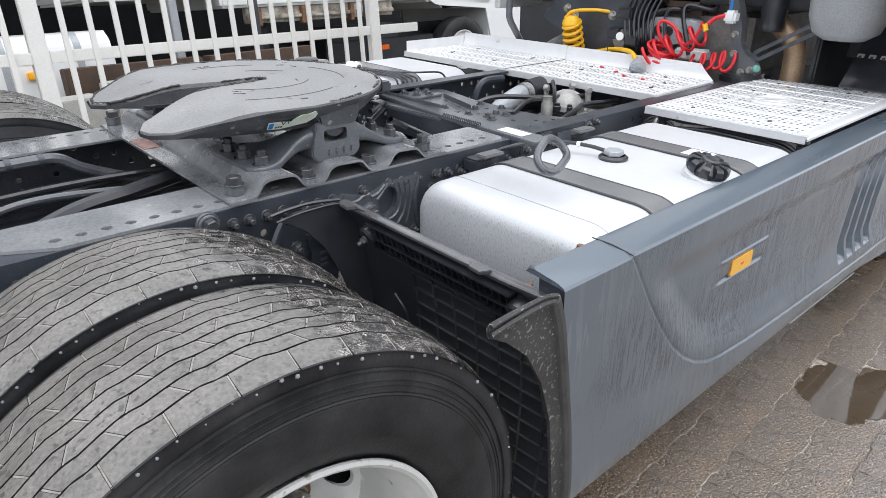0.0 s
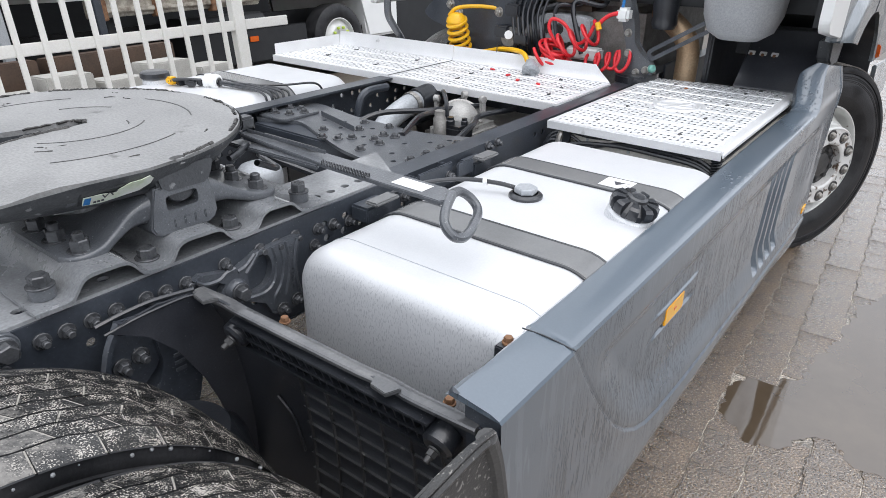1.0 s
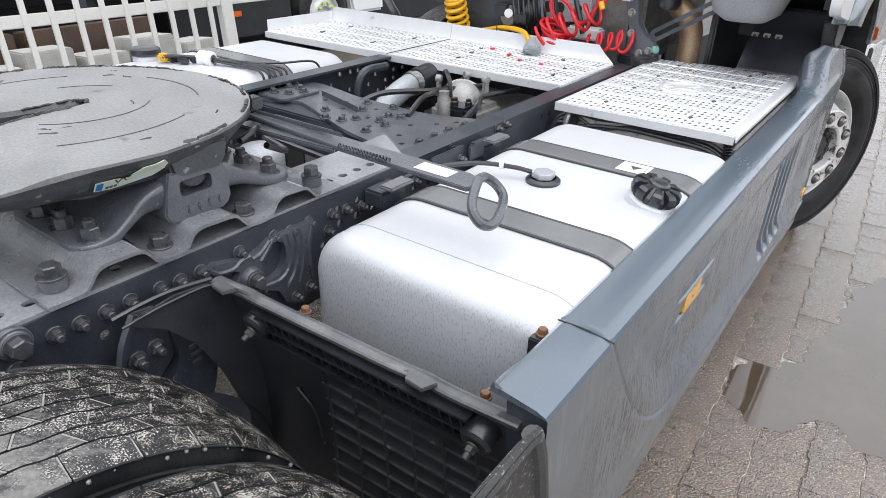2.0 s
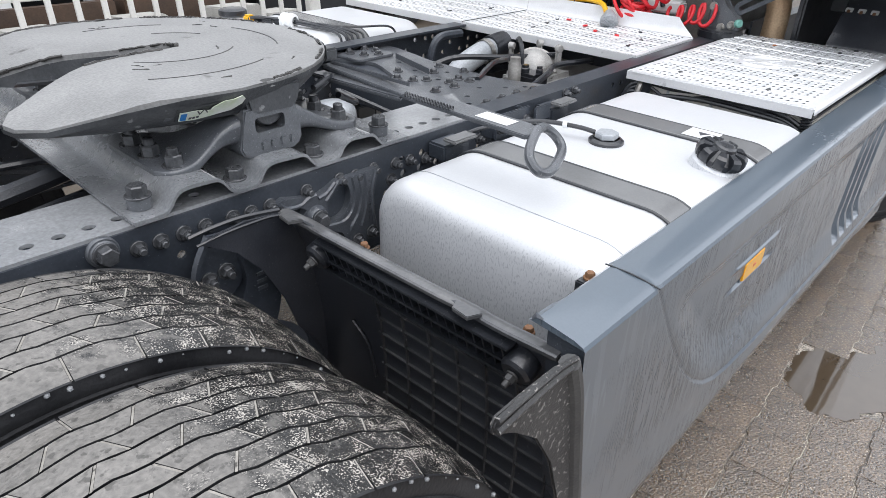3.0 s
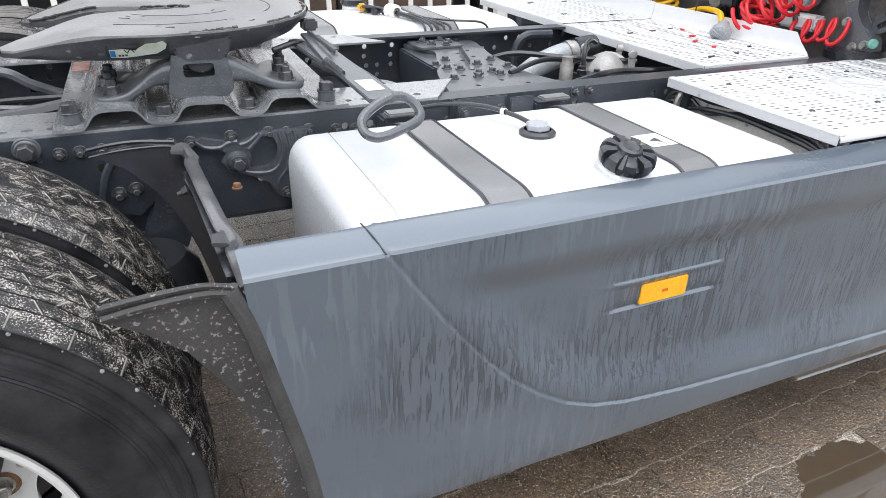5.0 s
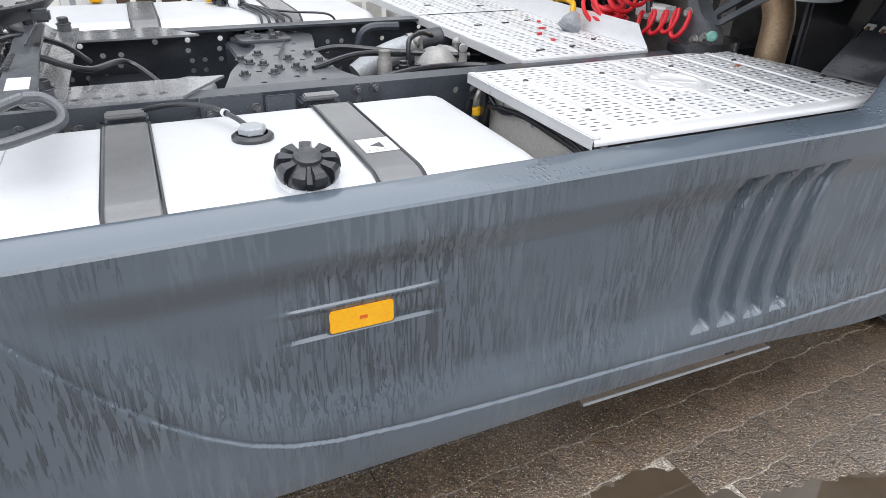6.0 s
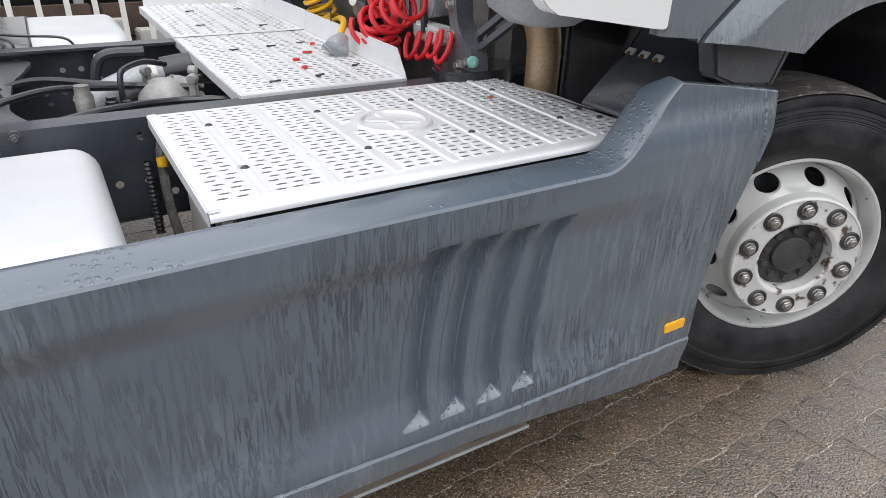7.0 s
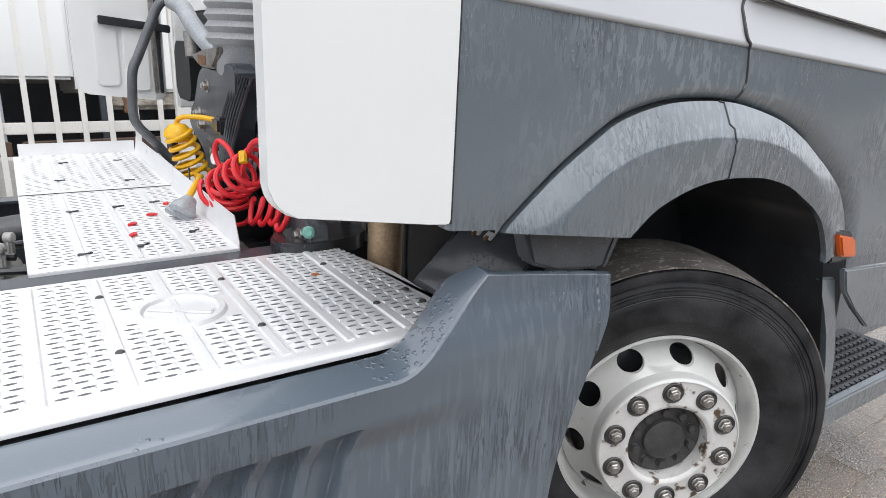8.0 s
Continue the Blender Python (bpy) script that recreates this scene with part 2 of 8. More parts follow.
# near-black with shade put into the colour; also used for a dark plastic box
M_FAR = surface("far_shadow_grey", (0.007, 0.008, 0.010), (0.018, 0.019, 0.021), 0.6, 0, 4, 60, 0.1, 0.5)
M_WHITE = surface("white_paint", (0.82, 0.83, 0.82), (0.77, 0.78, 0.77), 0.3, 0, 3, 60, 0.0, 0.6, coat=0.3, mottle=0.03)
M_FENCE = surface("fence_white_paint", (0.82, 0.81, 0.77), (0.74, 0.73, 0.69), 0.45, 0, 6, 90, 0.1, 0.5)
# grey plastic; on deck hole walls it stands in for their shade
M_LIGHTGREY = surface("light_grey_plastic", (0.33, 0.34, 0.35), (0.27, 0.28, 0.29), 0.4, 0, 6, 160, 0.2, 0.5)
M_SHOULDER = surface("pale_grey_moulding", (0.50, 0.515, 0.53), (0.46, 0.475, 0.49), 0.3, 0, 3, 60, 0.0, 0.5, mottle=0.02, coat=0.4)
M_WING = surface("splashed_plastic", (0.045, 0.049, 0.054), (0.095, 0.10, 0.106), 0.40, 0, 9, 200, 0.6, 0.5, spots=(0.22, 0.22, 0.22), spot_scale=150, spot_at=0.66)
M_LIP = surface("dusty_lip_plastic", (0.032, 0.034, 0.038), (0.12, 0.12, 0.12), 0.3, 0, 9, 150, 0.3, 0.4, rough2=0.5, coat=1.0)
M_GREASE = surface("old_grease", (0.02, 0.019, 0.018), (0.05, 0.048, 0.045), 0.3, 0, 60, 300, 0.6, 0.5)
M_AMBER = surface("amber_lens", (1.0, 0.52, 0.012), (0.95, 0.44, 0.01), 0.18, 0, 20, 160, 0.1, 0.5, coat=0.5)
M_ORANGE = surface("orange_lens", (0.80, 0.16, 0.02), (0.65, 0.11, 0.01), 0.15, 0, 20, 160, 0.1, 0.5, coat=0.6)
M_YELLOW = surface("yellow_hose", (0.85, 0.48, 0.01), (0.75, 0.40, 0.01), 0.35, 0, 20, 160, 0.1, 0.5)
M_RED = surface("red_hose", (0.75, 0.03, 0.04), (0.62, 0.02, 0.03), 0.35, 0, 20, 160, 0.1, 0.5)
M_BLUE = surface("blue_hose", (0.02, 0.22, 0.60), (0.02, 0.18, 0.5), 0.35, 0, 20, 160, 0.1, 0.5)
M_STICKER = surface("sticker_paper", (0.84, 0.86, 0.82), (0.66, 0.74, 0.56), 0.4, 0, 22, 100, 0.1, 0.3)
M_LABEL = surface("label_paper", (0.80, 0.80, 0.80), (0.70, 0.70, 0.70), 0.4, 0, 22, 100, 0.1, 0.4)
M_INK = surface("label_ink", (0.05, 0.05, 0.06), (0.08, 0.08, 0.09), 0.5, 0, 22, 100, 0.0, 0.4)
M_BEIGE = surface("dirty_white_box", (0.66, 0.64, 0.60), (0.52, 0.50, 0.46), 0.5, 0, 6, 100, 0.2, 0.6, spots=(0.2, 0.18, 0.15), spot_scale=9, spot_at=0.66)
M_EXHAUST = surface("exhaust_steel", (0.36, 0.22, 0.12), (0.55, 0.42, 0.28), 0.45, 0.5, 7, 120, 0.3, 0.6)
M_GEAR = surface("cast_aluminium_dirty", (0.34, 0.33, 0.31), (0.16, 0.15, 0.14), 0.5, 0.4, 14, 120, 0.4, 0.5)
M_DUCT = surface("grey_duct", (0.42, 0.44, 0.46), (0.32, 0.34, 0.36), 0.35, 0.1, 9, 120, 0.1, 0.5)
M_TAN = surface("tan_aluminium", (0.36, 0.30, 0.24), (0.22, 0.175, 0.135), 0.4, 0.3, 9, 140, 0.2, 0.5)
M_BROWN = surface("brown_stack", (0.10, 0.06, 0.038), (0.045, 0.03, 0.022), 0.7, 0, 5, 60, 0.3, 0.5)


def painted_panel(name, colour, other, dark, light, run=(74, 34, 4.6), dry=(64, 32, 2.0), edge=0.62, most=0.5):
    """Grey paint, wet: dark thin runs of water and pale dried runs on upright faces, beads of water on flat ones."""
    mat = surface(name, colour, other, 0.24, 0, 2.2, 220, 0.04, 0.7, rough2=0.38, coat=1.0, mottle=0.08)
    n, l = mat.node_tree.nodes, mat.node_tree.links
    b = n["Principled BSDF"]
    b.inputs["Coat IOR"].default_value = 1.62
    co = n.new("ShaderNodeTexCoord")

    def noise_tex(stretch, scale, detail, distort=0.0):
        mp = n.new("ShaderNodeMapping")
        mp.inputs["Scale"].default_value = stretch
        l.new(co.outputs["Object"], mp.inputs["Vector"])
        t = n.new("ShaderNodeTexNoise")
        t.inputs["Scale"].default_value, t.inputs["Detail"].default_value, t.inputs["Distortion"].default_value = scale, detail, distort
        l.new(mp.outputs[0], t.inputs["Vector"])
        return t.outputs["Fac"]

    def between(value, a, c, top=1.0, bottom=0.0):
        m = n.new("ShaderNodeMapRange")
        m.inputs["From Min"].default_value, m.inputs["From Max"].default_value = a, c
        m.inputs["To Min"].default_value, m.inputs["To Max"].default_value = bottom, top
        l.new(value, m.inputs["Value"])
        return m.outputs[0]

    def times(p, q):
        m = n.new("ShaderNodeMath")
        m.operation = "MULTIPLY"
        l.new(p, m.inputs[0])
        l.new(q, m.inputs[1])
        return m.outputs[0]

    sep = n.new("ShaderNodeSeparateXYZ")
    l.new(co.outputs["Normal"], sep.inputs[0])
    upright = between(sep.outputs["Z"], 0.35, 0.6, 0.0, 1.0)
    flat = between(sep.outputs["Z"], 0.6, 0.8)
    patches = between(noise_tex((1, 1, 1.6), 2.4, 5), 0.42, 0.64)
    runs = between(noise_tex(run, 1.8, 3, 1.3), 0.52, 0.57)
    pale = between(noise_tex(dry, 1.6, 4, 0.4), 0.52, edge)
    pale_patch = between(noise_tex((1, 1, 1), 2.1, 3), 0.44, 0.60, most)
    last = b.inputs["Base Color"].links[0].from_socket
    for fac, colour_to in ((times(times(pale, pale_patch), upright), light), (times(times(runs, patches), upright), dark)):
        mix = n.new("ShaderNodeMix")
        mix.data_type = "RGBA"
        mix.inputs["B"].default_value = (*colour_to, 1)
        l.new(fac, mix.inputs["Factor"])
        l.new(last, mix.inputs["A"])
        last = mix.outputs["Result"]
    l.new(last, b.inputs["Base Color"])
    # beads of water on the flat parts, in patches
    vor = n.new("ShaderNodeTexVoronoi")
    vor.inputs["Scale"].default_value = 75
    l.new(co.outputs["Object"], vor.inputs["Vector"])
    sx = n.new("ShaderNodeSeparateXYZ")
    l.new(co.outputs["Object"], sx.inputs[0])
    ahead = between(sx.outputs["X"], 1.5, 2.1)
    bead = between(vor.outputs["Distance"], 0.22, 0.36, 0.0, 1.0)
    wet = between(noise_tex((1, 1, 1), 4.5, 4), 0.47, 0.53)
    bp = n.new("ShaderNodeBump")
    bp.inputs["Strength"].default_value, bp.inputs["Distance"].default_value = 0.9, 0.0025
    both = n.new("ShaderNodeMath")
    l.new(times(times(times(bead, wet), flat), ahead), both.inputs[0])
    l.new(times(times(runs, patches), upright), both.inputs[1])
    l.new(both.outputs[0], bp.inputs["Height"])
    l.new(bp.outputs[0], b.inputs["Coat Normal"])
    l.new(bp.outputs[0], b.inputs["Normal"])
    return mat


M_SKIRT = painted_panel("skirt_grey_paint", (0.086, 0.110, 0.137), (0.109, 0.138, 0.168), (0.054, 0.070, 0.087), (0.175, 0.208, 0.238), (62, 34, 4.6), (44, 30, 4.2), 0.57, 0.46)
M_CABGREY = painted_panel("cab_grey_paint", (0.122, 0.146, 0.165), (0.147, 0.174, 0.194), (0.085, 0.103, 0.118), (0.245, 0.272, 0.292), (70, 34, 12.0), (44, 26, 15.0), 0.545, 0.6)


# ---- mesh helpers ----
def link(name, bm, mat, parent=None, label="", angle=35):
    me = bpy.data.meshes.new(name)
    bmesh.ops.recalc_face_normals(bm, faces=bm.faces)
    bm.to_mesh(me)
    bm.free()
    for m in (mat if isinstance(mat, (list, tuple)) else [mat]):
        me.materials.append(m)
    me.polygons.foreach_set("use_smooth", [True] * len(me.polygons))
    me.set_sharp_from_angle(angle=radians(angle))
    ob = new(name, me)
    ob.parent = parent
    if label:
        ob["label"] = label
    return ob


def part(name, bm, mat, parent, label="", angle=35):
    return link(name, bm, mat, parent, label, angle)


def again(ob, m, parent=None):
    """One more piece on the same mesh, at the pose m."""
    o = new(ob.name.split(".")[0], ob.data)
    o.parent = ob.parent if parent is None else parent
    o.matrix_basis = m
    if "label" in ob:
        o["label"] = ob["label"]
    return o


def thing(name, label, category, place=(0, 0, 0), group="", kind=""):
    return tagged(new(name), label, category, group, kind)


def add_box(bm, x0, x1, y0, y1, z0, z1, bevel=0.0, segs=2, m=None):
    r = bmesh.ops.create_cube(bm, size=1.0)
    for v in r["verts"]:
        v.co = Vector(((x0 + x1) / 2 + v.co.x * (x1 - x0), (y0 + y1) / 2 + v.co.y * (y1 - y0), (z0 + z1) / 2 + v.co.z * (z1 - z0)))
    vs = r["verts"]
    if bevel:
        es = list({e for v in vs for e in v.link_edges})
        r2 = bmesh.ops.bevel(bm, geom=es, offset=bevel, segments=segs, affect="EDGES", clamp_overlap=True)
        vs = list({v for f in r2["faces"] for v in f.verts} | {v for v in vs if v.is_valid})
    if m is not None:
        bmesh.ops.transform(bm, matrix=m, verts=[v for v in vs if v.is_valid])
    return bm


def box(*a, **k):
    return add_box(bmesh.new(), *a, **k)


def add_loops(bm, loops, closed=True, cap=(True, True)):
    """Skin a row of loops of 3D points."""
    rows = [[bm.verts.new(p) for p in lp] for lp in loops]
    n = len(rows[0])
    for a, b in zip(rows, rows[1:]):
        for i in range(n if closed else n - 1):
            j = (i + 1) % n
            bm.faces.new((a[i], a[j], b[j], b[i]))
    if closed and cap[0]:
        bm.faces.new(rows[0][::-1])
    if closed and cap[1]:
        bm.faces.new(rows[-1])
    return rows


def add_prism(bm, outline, put, a, b, bevel=0.0, segs=2):
    """outline: 2D points; put(u, v, w) gives the place; extruded from w=a to w=b."""
    rows = add_loops(bm, [[put(u, v, a) for u, v in outline], [put(u, v, b) for u, v in outline]])
    if bevel:
        es = list({e for r in rows for v in r for e in v.link_edges})
        bmesh.ops.bevel(bm, geom=es, offset=bevel, segments=segs, affect="EDGES", clamp_overlap=True)
    return bm


def prism(*a, **k):
    return add_prism(bmesh.new(), *a, **k)


def add_lathe(bm, profile, segs=48, m=None, a0=0.0, a1=360.0):
    """profile: (radius, along) pairs, turned round the local z axis."""
    full = abs(a1 - a0) >= 360
    n = segs if full else segs + 1
    vs = []
    for r, h in profile:
        ring = []
        for i in range(n):
            a = radians(a0 + (a1 - a0) * i / segs)
            p = Vector((r * math.cos(a), r * math.sin(a), h))
            ring.append(bm.verts.new(m @ p if m is not None else p))
        vs.append(ring)
    for p, q in zip(vs, vs[1:]):
        for i in range(n if full else n - 1):
            j = (i + 1) % n
            bm.faces.new((p[i], p[j], q[j], q[i]))
    return vs


def lathe(*a, **k):
    bm = bmesh.new()
    add_lathe(bm, *a, **k)
    return bm


def smooth_line(points, per=8):
    """A Catmull-Rom line through points."""
    p = [Vector(q) for q in points]
    p = [p[0] * 2 - p[1], *p, p[-1] * 2 - p[-2]]
    out = []
    for i in range(1, len(p) - 2):
        for k in range(per):
            t = k / per
            a, b, c, d = p[i - 1:i + 3]
            out.append(0.5 * ((2 * b) + (c - a) * t + (2 * a - 5 * b + 4 * c - d) * t * t + (3 * b - a - 3 * c + d) * t ** 3))
    out.append(p[-2])
    return out


def add_tube(bm, line, r, sides=8):
    line = [Vector(q) for q in line]
    up = Vector((0.13, 0.21, 0.97))
    loops = []
    for i, p in enumerate(line):
        d = (line[min(i + 1, len(line) - 1)] - line[max(i - 1, 0)]).normalized()
        s = d.cross(up)
        s = s.normalized() if s.length > 1e-4 else Vector((1, 0, 0))
        up = s.cross(d).normalized()
        loops.append([p + r * (math.cos(a) * s + math.sin(a) * up) for a in (2 * math.pi * k / sides for k in range(sides))])
    add_loops(bm, loops)
    return bm


def tube(points, r, sides=8, per=8):
    return add_tube(bmesh.new(), smooth_line(points, per), r, sides)


def turned(axis, place, spin=0.0):
    """Pose that turns local z into axis, at place."""
    return Matrix.Translation(place) @ Vector(axis).to_track_quat("Z", "Y").to_matrix().to_4x4() @ Matrix.Rotation(radians(spin), 4, "Z")


def bolt_mesh(size=0.024, washer=0.020, height=0.016, stud=0.0):
    """A hexagon head of that width, on a washer, with an optional threaded end; its base lies in local z = 0."""
    bm = bmesh.new()
    add_lathe(bm, [(0.0, 0.0), (washer, 0.0), (washer, 0.003), (washer - 0.001, 0.004), (0, 0.004)], 20)
    r = size / math.sqrt(3)
    hexa = [(r * math.cos(radians(60 * k)), r * math.sin(radians(60 * k))) for k in range(6)]
    add_loops(bm, [[(x, y, 0.004) for x, y in hexa], [(x, y, height) for x, y in hexa], [(x * 0.86, y * 0.86, height + 0.0025) for x, y in hexa]])
    if stud:
        add_lathe(bm, [(r * 0.62, height), (r * 0.62, height + stud), (r * 0.5, height + stud + 0.002), (0, height + stud + 0.002)], 12)
    return bm


def fill_plate(outline, holes, put, thick):
    """A flat plate with round holes right through it. holes: (u, v, radius u, radius v), or a list of points."""
    bm = bmesh.new()
    edges = []

    def ring(pts):
        vs = [bm.verts.new((u, v, 0)) for u, v in pts]
        edges.extend(bm.edges.new((vs[i], vs[(i + 1) % len(vs)])) for i in range(len(vs)))

    ring(outline)
    for h in holes:
        if isinstance(h, list):
            ring(h)
            continue
        u, v, a, b = h
        ring([(u + a * math.cos(2 * math.pi * k / 12), v + b * math.sin(2 * math.pi * k / 12)) for k in range(12)])
    bmesh.ops.triangle_fill(bm, edges=edges, use_beauty=True, use_dissolve=False)
    r = bmesh.ops.extrude_face_region(bm, geom=bm.faces[:])
    for v in (g for g in r["geom"] if isinstance(g, bmesh.types.BMVert)):
        v.co.z = thick
    for v in bm.verts:
        v.co = Vector(put(*v.co))
    return bm


def smoothstep(a, b, x):
    t = min(1.0, max(0.0, (x - a) / (b - a)))
    return t * t * (3 - 2 * t)


def bezier_loop(pts, per=6):
    """A closed smooth loop through 2D points."""
    n = len(pts)
    out = []
    for i in range(n):
        a, b, c, d = (Vector(pts[(i + k - 1) % n]) for k in range(4))
        for k in range(per):
            t = k / per
            q = 0.5 * ((2 * b) + (c - a) * t + (2 * a - 5 * b + 4 * c - d) * t * t + (3 * b - a - 3 * c + d) * t ** 3)
            out.append((q.x, q.y))
    return out


def rounded(u0, u1, v0, v1, r, n=5):
    """A rounded rectangle, as 2D points."""
    out = []
    for cu, cv, a in ((u1 - r, v1 - r, 0), (u0 + r, v1 - r, 90), (u0 + r, v0 + r, 180), (u1 - r, v0 + r, 270)):
        out += [(cu + r * math.cos(radians(a + 90 * k / n)), cv + r * math.sin(radians(a + 90 * k / n))) for k in range(n + 1)]
    return out


# ---- the truck ----
MID = 0.10            # the truck's centre line
REAR = Vector((-0.10, -1.05, 0.52))
truck = thing("tractor_unit", "grey and white tractor unit with bare chassis, wet, parked on paving", "truck")


def rail_side(y, out):
    """One chassis rail: out is -1 for the near rail and 1 for the far one. A channel with a holed web."""
    rng = random.Random(5 if out < 0 else 6)
    holes = []
    for k in range(60):
        u = -1.15 + k * 0.062
        for v, keep in ((0.915, 0.35), (0.875, 0.55), (0.835, 0.5), (0.795, 0.45), (0.755, 0.3)):
            if rng.random() < keep * (1.15 if out > 0 else 0.7):
                holes.append((u + rng.uniform(-0.008, 0.008), v, 0.0105, 0.0105))
    web = fill_plate([(-1.25, 0.70), (4.6, 0.70), (4.6, 0.953), (-1.25, 0.953)], holes, lambda u, v, w: (u, y + out * w, v), -0.008)
    rail = part("chassis_rail", web, M_FRAME, truck, "dark grey painted steel chassis rail with rows of holes")
    y0, y1 = sorted((y - out * 0.004, y - out * 0.195))
    edge, inner = (y0, y1) if out < 0 else (y1, y0)
    slots = [(-0.184 + 0.053 * k, edge - out * 0.046, 0.0125, 0.0115) for k in range(8)] + [(0.345, edge - out * 0.046, 0.0125, 0.0115)] + [(0.916 + 0.0525 * k, edge - out * 0.050, 0.0125, 0.0115) for k in range(5)]
    fy0, fy1 = y, y - out * 0.078
    part("top_flange", fill_plate([(-1.25, fy0), (4.6, fy0), (4.6, fy1), (-1.25, fy1)], slots, lambda u, v, w: (u, v, 0.953 + w), 0.009), M_FRAME, rail)
    part("bottom_flange", box(-1.25, 4.6, *sorted((y, y - out * 0.075)), 0.690, 0.699, bevel=0.003), M_FRAME, rail)
    # the long holed mounting strip on top of the rail
    out_line = [(-0.46, inner), (1.30, inner), (1.17, edge), (-0.187, edge), (-0.30, edge - out * 0.062), (-0.46, edge - out * 0.075)]
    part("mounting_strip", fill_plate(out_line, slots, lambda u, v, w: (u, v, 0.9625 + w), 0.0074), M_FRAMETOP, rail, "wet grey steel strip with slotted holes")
    return rail


near_rail = rail_side(-0.40, -1)
far_rail = rail_side(2 * MID + 0.435, 1)

# bolts along the outer face of the near rail
bolt_at = [(0.16, 0.945), (0.205, 0.945), (0.254, 0.945), (0.302, 0.945), (0.366, 0.943), (0.41, 0.940), (0.459, 0.940), (0.56, 0.945),
           (0.659, 0.945), (0.708, 0.940), (0.769, 0.942), (0.846, 0.935), (0.90, 0.93), (0.96, 0.92), (1.018, 0.92), (0.690, 0.778), (0.738, 0.785),
           (0.83, 0.895), (1.625, 0.972), (1.679, 0.972), (1.19, 0.92), (1.27, 0.918)]
bolt_proto = part("bolt", bolt_mesh(0.021, 0.017, 0.013, 0.010), M_BOLT, near_rail)
bolt_proto.matrix_basis = turned((0, -1, 0), (0.124, -0.40, 0.887), 10)
for i, (x, z) in enumerate(bolt_at):
    again(bolt_proto, turned((0, -1, 0), (x + 0.012 + max(0.0, 0.0265 - 0.0225 * x), -0.4005 if i not in (15, 16) else -0.4225, z - 0.024), i * 17))
big = part("bolt", bolt_mesh(0.033, 0.023, 0.022, 0.0), M_BOLT, near_rail, "large hexagon bolt with a thick washer")
big.matrix_basis = turned((0, -1, 0), (0.131, -0.414, 0.940), 12)
part("washer", lathe([(0.0, 0.0135), (0.023, 0.0135), (0.025, 0.011), (0.025, 0.009), (0.028, 0.009), (0.030, 0.006), (0.030, 0.0)], 32, turned((0, -1, 0), (0.131, -0.4005, 0.940))), M_CAST, near_rail)

# cast bracket with curved ribs on the near rail, ahead of the wheel
arm = [(0.472, 0.945), (0.490, 0.930), (0.530, 0.918), (0.545, 0.908), (0.528, 0.886), (0.550, 0.852), (0.600, 0.838), (0.645, 0.812), (0.662, 0.775), (0.690, 0.760), (0.740, 0.765), (0.760, 0.785), (0.752, 0.83), (0.750, 0.88), (0.762, 0.93), (0.768, 0.952), (0.640, 0.952), (0.612, 0.940), (0.580, 0.930), (0.556, 0.936), (0.520, 0.944), (0.490, 0.952)]
window = [(0.632, 0.940), (0.664, 0.938), (0.675, 0.905), (0.664, 0.872), (0.640, 0.856), (0.596, 0.858), (0.606, 0.880), (0.606, 0.910)]
bm = fill_plate(arm, [bezier_loop(window, 3)], lambda u, v, w: (u, -0.401 - w, v), 0.020)
bracket = part("cast_bracket", bm, M_IRON, truck, "cast iron bracket with curved ribs and a rounded window, grey")
for pts in (((0.474, 0.944), (0.495, 0.928), (0.530, 0.924), (0.552, 0.934), (0.575, 0.936)), ((0.580, 0.926), (0.600, 0.930), (0.618, 0.942), (0.630, 0.952)), ((0.602, 0.912), (0.622, 0.932), (0.640, 0.952)),
            ((0.683, 0.950), (0.690, 0.905), (0.678, 0.862), (0.650, 0.842), (0.600, 0.846), (0.565, 0.858)), ((0.702, 0.950), (0.710, 0.90), (0.698, 0.85), (0.672, 0.815), (0.668, 0.785)),
            ((0.722, 0.950), (0.728, 0.90), (0.720, 0.85), (0.706, 0.81)), ((0.756, 0.948), (0.742, 0.90), (0.742, 0.85), (0.750, 0.80))):
    part("rib", tube([(x, -0.4205, z) for x, z in pts], 0.0055, 6), M_IRON, bracket)
for k in range(11):
    part("cast_letter", box(0.730, 0.7375, -0.4235, -0.4195, 0.822 + 0.0105 * k, 0.8285 + 0.0105 * k), M_IRON, bracket)
part("bracket_boss", lathe([(0.0, 0.034), (0.024, 0.034), (0.028, 0.026), (0.034, 0.0)], 20, turned((0, -1, 0), (0.570, -0.402, 0.882))), M_IRON, bracket)
part("bolt", bolt_mesh(0.029, 0.022, 0.020, 0.0), M_BOLT, bracket).matrix_basis = turned((0, -1, 0), (0.570, -0.4365, 0.882), 8)
bracket.matrix_basis = pose(0.024, 0, -0.024)
# plate with two studs and a cast elbow below the rail, behind the mudguard
plate = [(0.288, 0.935), (0.250, 0.875), (0.232, 0.79), (0.312, 0.772), (0.345, 0.80), (0.368, 0.85), (0.355, 0.90), (0.330, 0.93)]
spring = part("spring_bracket", prism(plate, lambda u, v, w: (u, -0.425 - w, v), 0.0, 0.012, 0.002), M_FRAME, truck, "dark steel spring plate with two studs")
part("plate_rib", tube([(0.284, -0.445, 0.940), (0.250, -0.445, 0.880), (0.228, -0.445, 0.79)], 0.010, 6), M_FRAME, spring)
for x, z in ((0.314, 0.845), (0.274, 0.838)):
    part("stud_nut", bolt_mesh(0.024, 0.019, 0.015, 0.013), M_BOLT, spring).matrix_basis = turned((0, -1, 0), (x, -0.4375, z), x * 400)
